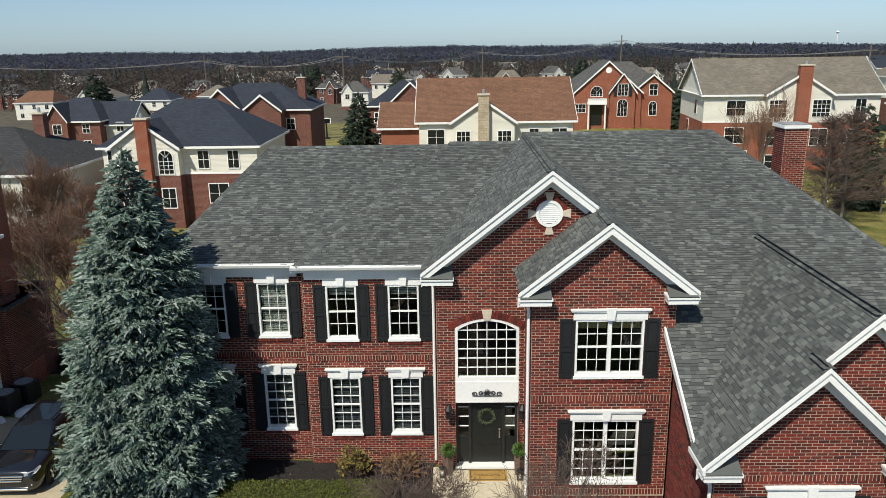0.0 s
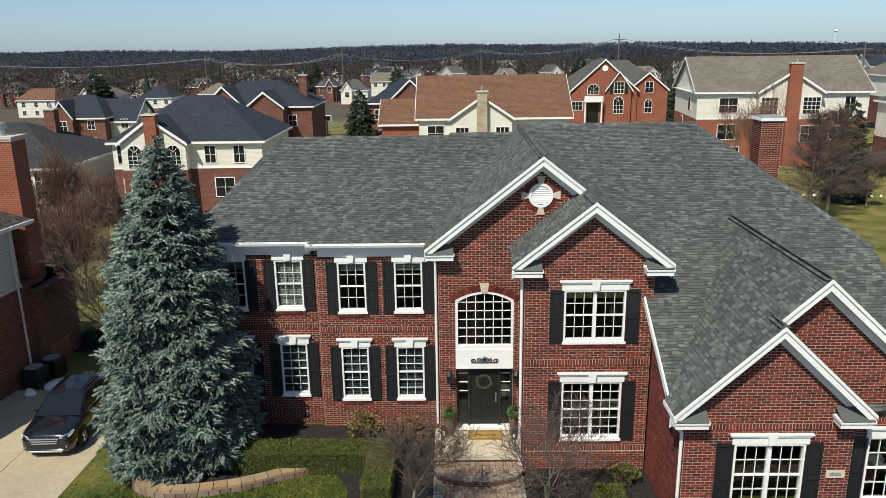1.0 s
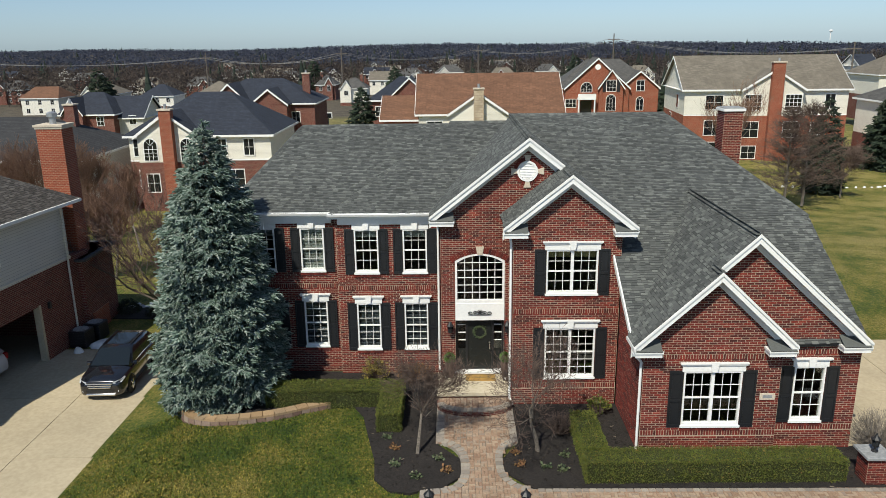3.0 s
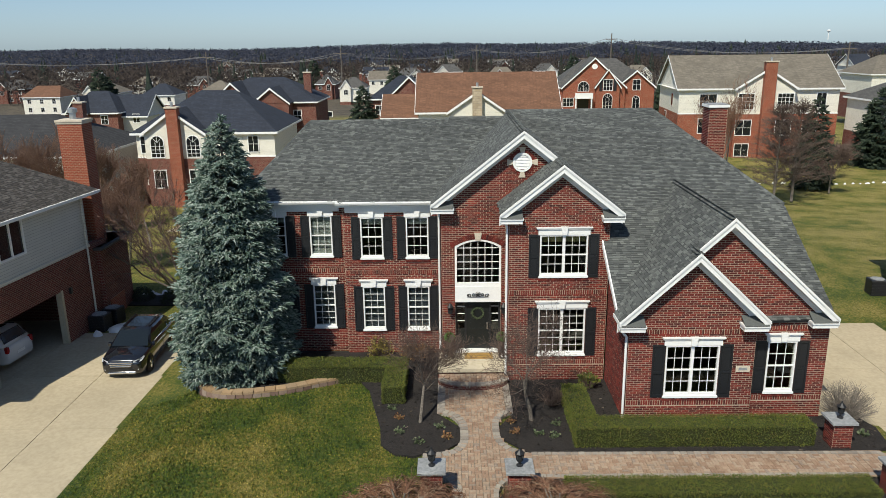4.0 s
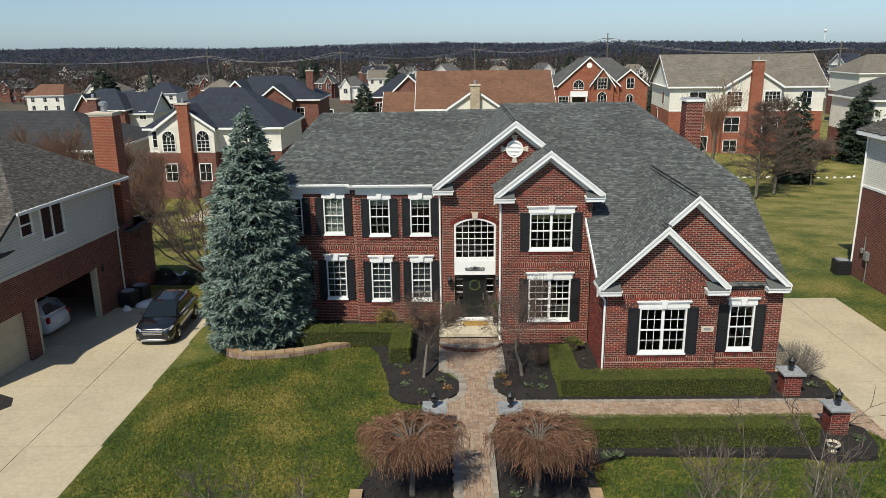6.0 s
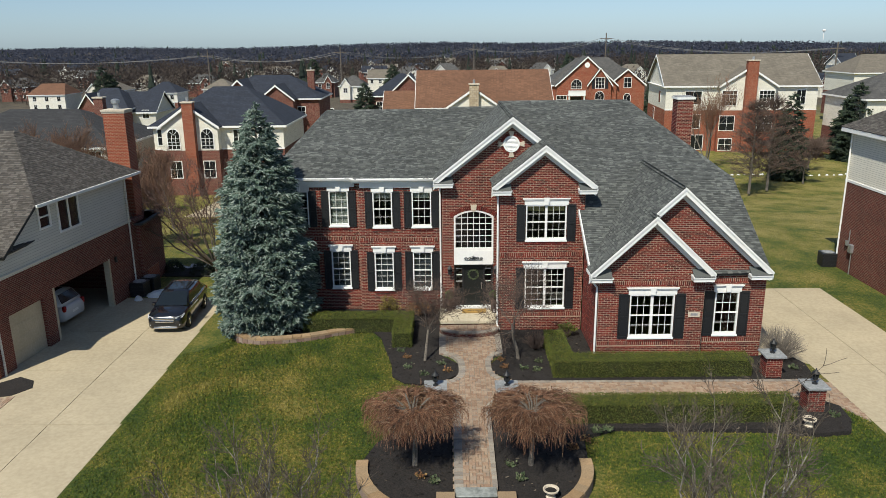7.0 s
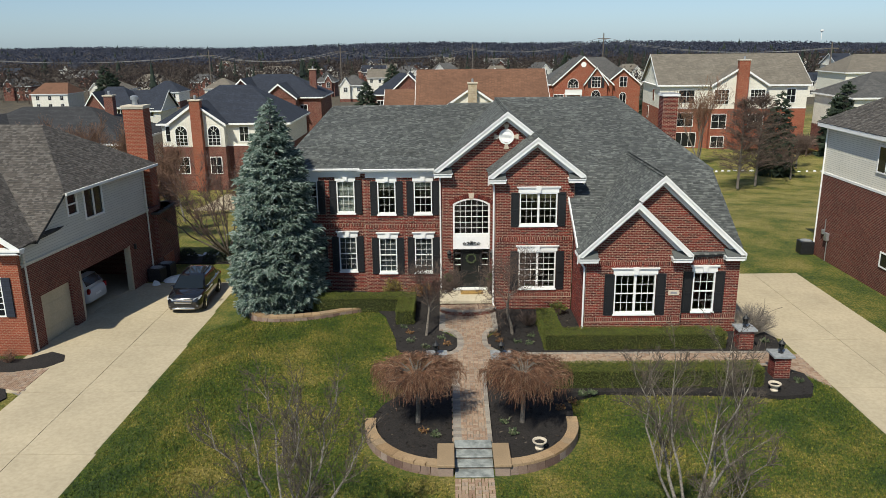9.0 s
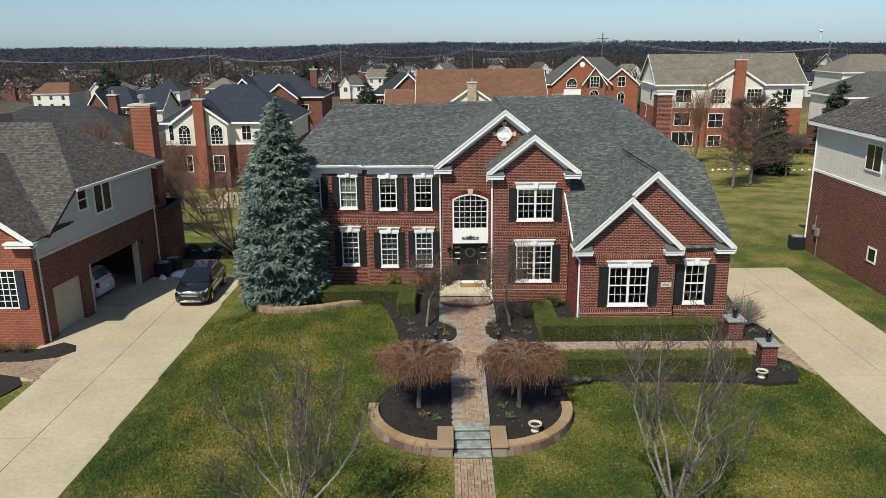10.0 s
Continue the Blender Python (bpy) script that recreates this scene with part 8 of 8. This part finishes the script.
for k, (x, y, h) in enumerate([(-36, 31, 9), (-33, 27, 8.5), (-31, 34, 8), (-24, 26, 7), (-38, 24, 9), (-22.5, 18, 6.5)]):
    bare_tree("bare_tree", x, y, ground_z(x, y), h, "leafless garden tree with reddish twigs", 80 + k, trunk_r=0.10, trunk_h=0.34, stems=1 + k % 3, spread=0.45, kids=(2, 3), twig_r=0.011, mat_trunk="bark_pale", mat_twig="twig_red", up=0.4)
spruce(37.2, 50.0, -2.4, 9.6, 2.0, "green spruce with sparse upswept boughs", 11, "needle_green", 90, 0.34)
spruce(-12.6, 72.0, -3.0, 10.6, 2.4, "dark green spruce between houses", 12, "needle_green", 110, 0.42)
spruce(52.0, 64.0, -2.6, 10.0, 3.0, "broad dark green spruce", 13, "needle_green", 110, 0.42)
spruce(55.5, 68.0, -2.6, 8.0, 2.6, "broad dark green spruce", 14, "needle_green", 90, 0.42)
spruce(61.0, 66.0, -2.4, 13.5, 3.2, "tall dark green spruce", 15, "needle_green", 110, 0.42)
for k, (px, y, h, w) in enumerate([(940, 165, 8, 2.6), (962, 170, 10, 3.0), (1150, 130, 10, 3), (205, 230, 15, 4), (217, 236, 12, 4), (1165, 126, 8, 2.6), (700, 260, 12, 4), (1000, 300, 14, 5), (565, 280, 15, 5)]):
    x = -1.2 + (px - 792) / 1331 * (y + 38.7)
    spruce(x, y, ground_z(x, y), h, w, "dark evergreen tree in the distance", 100 + k, "needle_green", 60, 0.8, "evergreen_tree")

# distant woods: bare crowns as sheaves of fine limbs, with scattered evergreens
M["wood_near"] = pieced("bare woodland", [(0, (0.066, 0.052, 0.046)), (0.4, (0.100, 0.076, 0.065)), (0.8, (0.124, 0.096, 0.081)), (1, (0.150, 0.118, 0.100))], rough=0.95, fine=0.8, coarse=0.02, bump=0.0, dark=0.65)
# far crowns carry the blue of distance haze in their base colour
M["wood_far"] = pieced("haze-tinted woodland", [(0, (0.075, 0.086, 0.122)), (0.5, (0.090, 0.100, 0.140)), (1, (0.108, 0.116, 0.158))], rough=1.0, fine=0.3, coarse=0.008, bump=0.0, dark=0.6)
M["pine_far"] = pieced("distant evergreen", [(0, (0.012, 0.022, 0.016)), (1, (0.035, 0.05, 0.032))], rough=0.95, fine=0.8, coarse=0.05, bump=0.0)


for nm in ("wood_near", "wood_far"):
    # thin twigs let half of the light through
    nt = M[nm].node_tree
    bsdf = nt.nodes["Principled BSDF"]
    thin, both = nt.nodes.new("ShaderNodeBsdfTranslucent"), nt.nodes.new("ShaderNodeMixShader")
    nt.links.new(bsdf.inputs["Base Color"].links[0].from_socket, thin.inputs["Color"])
    nt.links.new(bsdf.outputs[0], both.inputs[1])
    nt.links.new(thin.outputs[0], both.inputs[2])
    nt.links.new(both.outputs[0], nt.nodes["Material Output"].inputs[0])


def wood_crown(g, r, x, y, z, h, w, limbs, size=(0.03, 0.075), fat=(0.2, 0.5), rise=0.3):
    """A bare crown: a stem and many small sheaves of twigs spread through a rounded volume."""
    n = len(g.v)
    g.v += [(x - w * 0.015, y, z), (x + w * 0.015, y, z), (x, y, z + h * 0.6)]
    g.f.append((n, n + 1, n + 2))
    for _ in range(limbs):
        a, q = r.uniform(0, 6.283), r.random() ** 0.4
        e = r.uniform(-0.75, 1.0)
        c = Vector((x + math.cos(a) * w * 0.5 * q * math.sqrt(max(0.05, 1 - e * e)), y + math.sin(a) * w * 0.5 * q * math.sqrt(max(0.05, 1 - e * e)), z + h * (0.58 + 0.40 * e * q)))
        d = Vector((math.cos(a) * 0.6 + r.uniform(-0.5, 0.5), math.sin(a) * 0.6 + r.uniform(-0.5, 0.5), rise + r.uniform(-0.3, 0.3) + 0.4 * e)).normalized() * h * r.uniform(*size)
        t = d.orthogonal().normalized()
        t.rotate(Matrix.Rotation(r.uniform(0, 6.283), 3, d.normalized()))
        t *= d.length * r.uniform(*fat)
        n = len(g.v)
        g.v += [tuple(c - d), tuple(c + t), tuple(c + d), tuple(c - t)]
        g.f.append((n, n + 1, n + 2, n + 3))


def pine_crown(g, r, x, y, z, h, w):
    for k in range(5):
        zz = z + h * (0.08 + 0.17 * k)
        ww = w * (1 - k / 5.6) * r.uniform(0.4, 0.55)
        n = len(g.v)
        m = 7
        off = r.uniform(0, 1)
        for i in range(m):
            a = 2 * math.pi * (i + off) / m
            q = ww * r.uniform(0.7, 1.2)
            g.v.append((x + math.cos(a) * q, y + math.sin(a) * q, zz - r.uniform(0, 0.04) * h))
        g.v.append((x, y, zz + h * 0.34))
        g.f += [(n + i, n + (i + 1) % m, n + m) for i in range(m)]


r = random.Random(99)
near, far, pine = Geo(), Geo(), Geo()


def clear(x, y):
    """Open lots keep fewer trees."""
    return noise.noise(Vector((x * 0.011, y * 0.011, 3.3)))


for k in range(5200):
    y = 125 + 500 * r.random() ** 1.25
    half = (y + 38.7) * 0.66 + 10
    x = r.uniform(-half, half)
    dens = clear(x, y)
    if y < 260 and dens < 0.30:
        continue
    if y < 360 and dens < 0.05:
        continue
    h = r.uniform(6, 11) if y < 230 else r.uniform(8, 14)
    z = ground_z(x, y)
    if r.random() < 0.05:
        pine_crown(pine, r, x, y, z, h * 1.05, h * 0.5)
    else:
        wood_crown(near, r, x, y, z - 0.5, h, h * r.uniform(0.75, 1.1), 70 if y < 330 else 48)
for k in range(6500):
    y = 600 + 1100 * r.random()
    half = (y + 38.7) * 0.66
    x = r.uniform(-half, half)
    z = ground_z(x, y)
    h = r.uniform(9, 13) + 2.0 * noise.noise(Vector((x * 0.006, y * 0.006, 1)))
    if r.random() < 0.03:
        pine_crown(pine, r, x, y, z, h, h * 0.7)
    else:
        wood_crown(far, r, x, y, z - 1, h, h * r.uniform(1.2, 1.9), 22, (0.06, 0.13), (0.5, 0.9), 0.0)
for nm, g, m, lb in (("woodland", near, "wood_near", "leafless brown woodland among the houses"), ("far_woodland", far, "wood_far", "wooded ridge along the horizon, coloured blue for haze"), ("evergreens", pine, "pine_far", "scattered dark evergreens in the distance")):
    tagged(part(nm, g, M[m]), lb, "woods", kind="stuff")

# poles and wires
def pole(px, y, h):
    x = -1.2 + (px - 792) / 1331 * (y + 38.7)
    z = ground_z(x, y)
    t = thing("utility_pole", "tall wooden utility pole with crossarm", "pole", group="utility poles", m=pose(x, y, z))
    part("shaft", Geo().tube((0, 0, 0), (0, 0, h), 0.3, 0.2, 6), M["bark"], t)
    part("crossarm", Geo().box(-2.2, -0.1, h - 2.2, 2.2, 0.1, h - 1.9), M["bark"], t)
    return Vector((x, y, z + h - 1.9))


tops = [pole(-80, 300, 20), pole(387, 262, 19), pole(612, 262, 19), pole(838, 300, 18), pole(1060, 262, 22), pole(1448, 210, 18)]
M["wire"] = mottled("wire", (0.10, 0.10, 0.10), (0.16, 0.16, 0.16), 1, 1, 0.6, 0)
for k, (a, b) in enumerate(zip(tops, tops[1:])):
    for off in (-1.8, 1.8):
        g = Geo()
        pts = [a.lerp(b, i / 14) + Vector((off, 0, -12.0 * (i / 14) * (1 - i / 14))) for i in range(15)]
        for p in pts:
            g.v += [(p.x, p.y, p.z + 0.06), (p.x, p.y - 0.06, p.z - 0.05), (p.x, p.y + 0.06, p.z - 0.05)]
        for i in range(14):
            g.f += [(i * 3 + j, i * 3 + (j + 1) % 3, i * 3 + 3 + (j + 1) % 3, i * 3 + 3 + j) for j in range(3)]
        tagged(part("power_line", g, M["wire"]), "sagging overhead power line", "cable", group="power lines")
wt = thing("water_tower", "white water tower on the horizon", "water tower", m=pose(660, 1340, 8.5) @ Matrix.Diagonal((0.5, 0.5, 0.5, 1)))
part("tank", Geo().lathe([(0, 22), (4, 22.5), (6.5, 25), (6.5, 27), (4, 29), (0, 29.5)], 14), M["white"], wt)
part("stem", Geo().tube((0, 0, -5), (0, 0, 22.5), 1.4, 1.4, 8), M["white"], wt)


# ---- grass blades on the near lawns ----
blades = Geo()
r = random.Random(8)
taken = [outline, bedA, bedB, bedC, bedD, rect(-1.2, -40, 0.3, -14)]


def lawn_patch(x0, y0, x1, y1, count):
    for _ in range(count):
        x, y = r.uniform(x0, x1), r.uniform(y0, y1)
        if any(min(p[1] for p in t) < y < max(p[1] for p in t) and any(a <= x <= b for a, b in spans([t], y)) for t in taken):
            continue
        if math.hypot((x + 1.25) / 3.3, (y + 13.35) / 3.3) < 1 and y < -13 and x < -1 or math.hypot((x - 0.42) / 3.3, (y + 13.35) / 3.3) < 1 and y < -13 and x > 0:
            continue
        z = ground_z(x, y)
        a = r.uniform(0, 6.283)
        h = r.uniform(0.04, 0.085)
        c, s = math.cos(a) * 0.03, math.sin(a) * 0.03
        n = len(blades.v)
        blades.v += [(x - c, y - s, z - 0.01), (x + c, y + s, z - 0.01), (x + s * 0.9, y - c * 0.9, z + h)]
        blades.f.append((n, n + 1, n + 2))


lawn_patch(-13.9, -27, -1.1, -1.8, 110000)
lawn_patch(0.3, -27, 14.1, -9.5, 80000)
tagged(part("grass_blades", blades, M["grass_blade"]), "short mown grass blades of the lawn", "grass", kind="stuff")


# ---- single pieces of the nearest walls and roofs ----
for wall, to3, pieces in BRICK_PIECES:
    shared = {}
    for u0, u1, v0, v1 in pieces:
        key = (round(u1 - u0, 2), round(v1 - v0, 2))
        if key not in shared:
            g = Geo()
            brick_box(g, to3, 0, u1 - u0, 0, v1 - v0, 0.010)
            origin = to3(0, 0, 0)
            g.v = [tuple(Vector(p) - origin) for p in g.v]
            me = g.mesh("brick")
            me.materials.append(M["brick_piece"])
            shared[key] = me
        ob = part("brick", shared[key], None, wall)
        ob.location = to3(u0, v0, 0)
for deck, to3, pieces in SHINGLE_PIECES:
    shared = {}
    for a0, a1, b0, b1, t in pieces:
        key = (round(a1 - a0, 2), t)
        if key not in shared:
            g = Geo()
            tab(g, to3, 0, a1 - a0, 0, b1 - b0, t)
            origin = to3(0, 0, 0)
            g.v = [tuple(Vector(p) - origin) for p in g.v]
            me = g.mesh("shingle")
            me.materials.append(M["shingle_piece"])
            shared[key] = me
        ob = part("shingle", shared[key], None, deck)
        ob.location = to3(a0, b0, 0)
shared = {}
for x0, y0, x1, y1, z in PAVERS:
    key = round(x1 - x0, 2)
    if key not in shared:
        g = Geo()
        block(g, 0.003, 0.003, x1 - x0 - 0.003, y1 - y0 - 0.003, -0.04, 0)
        me = g.mesh("paver")
        me.materials.append(M["paver_piece"])
        shared[key] = me
    ob = part("paver", shared[key], None, walk_ob)
    ob.location = (x0, y0, z)
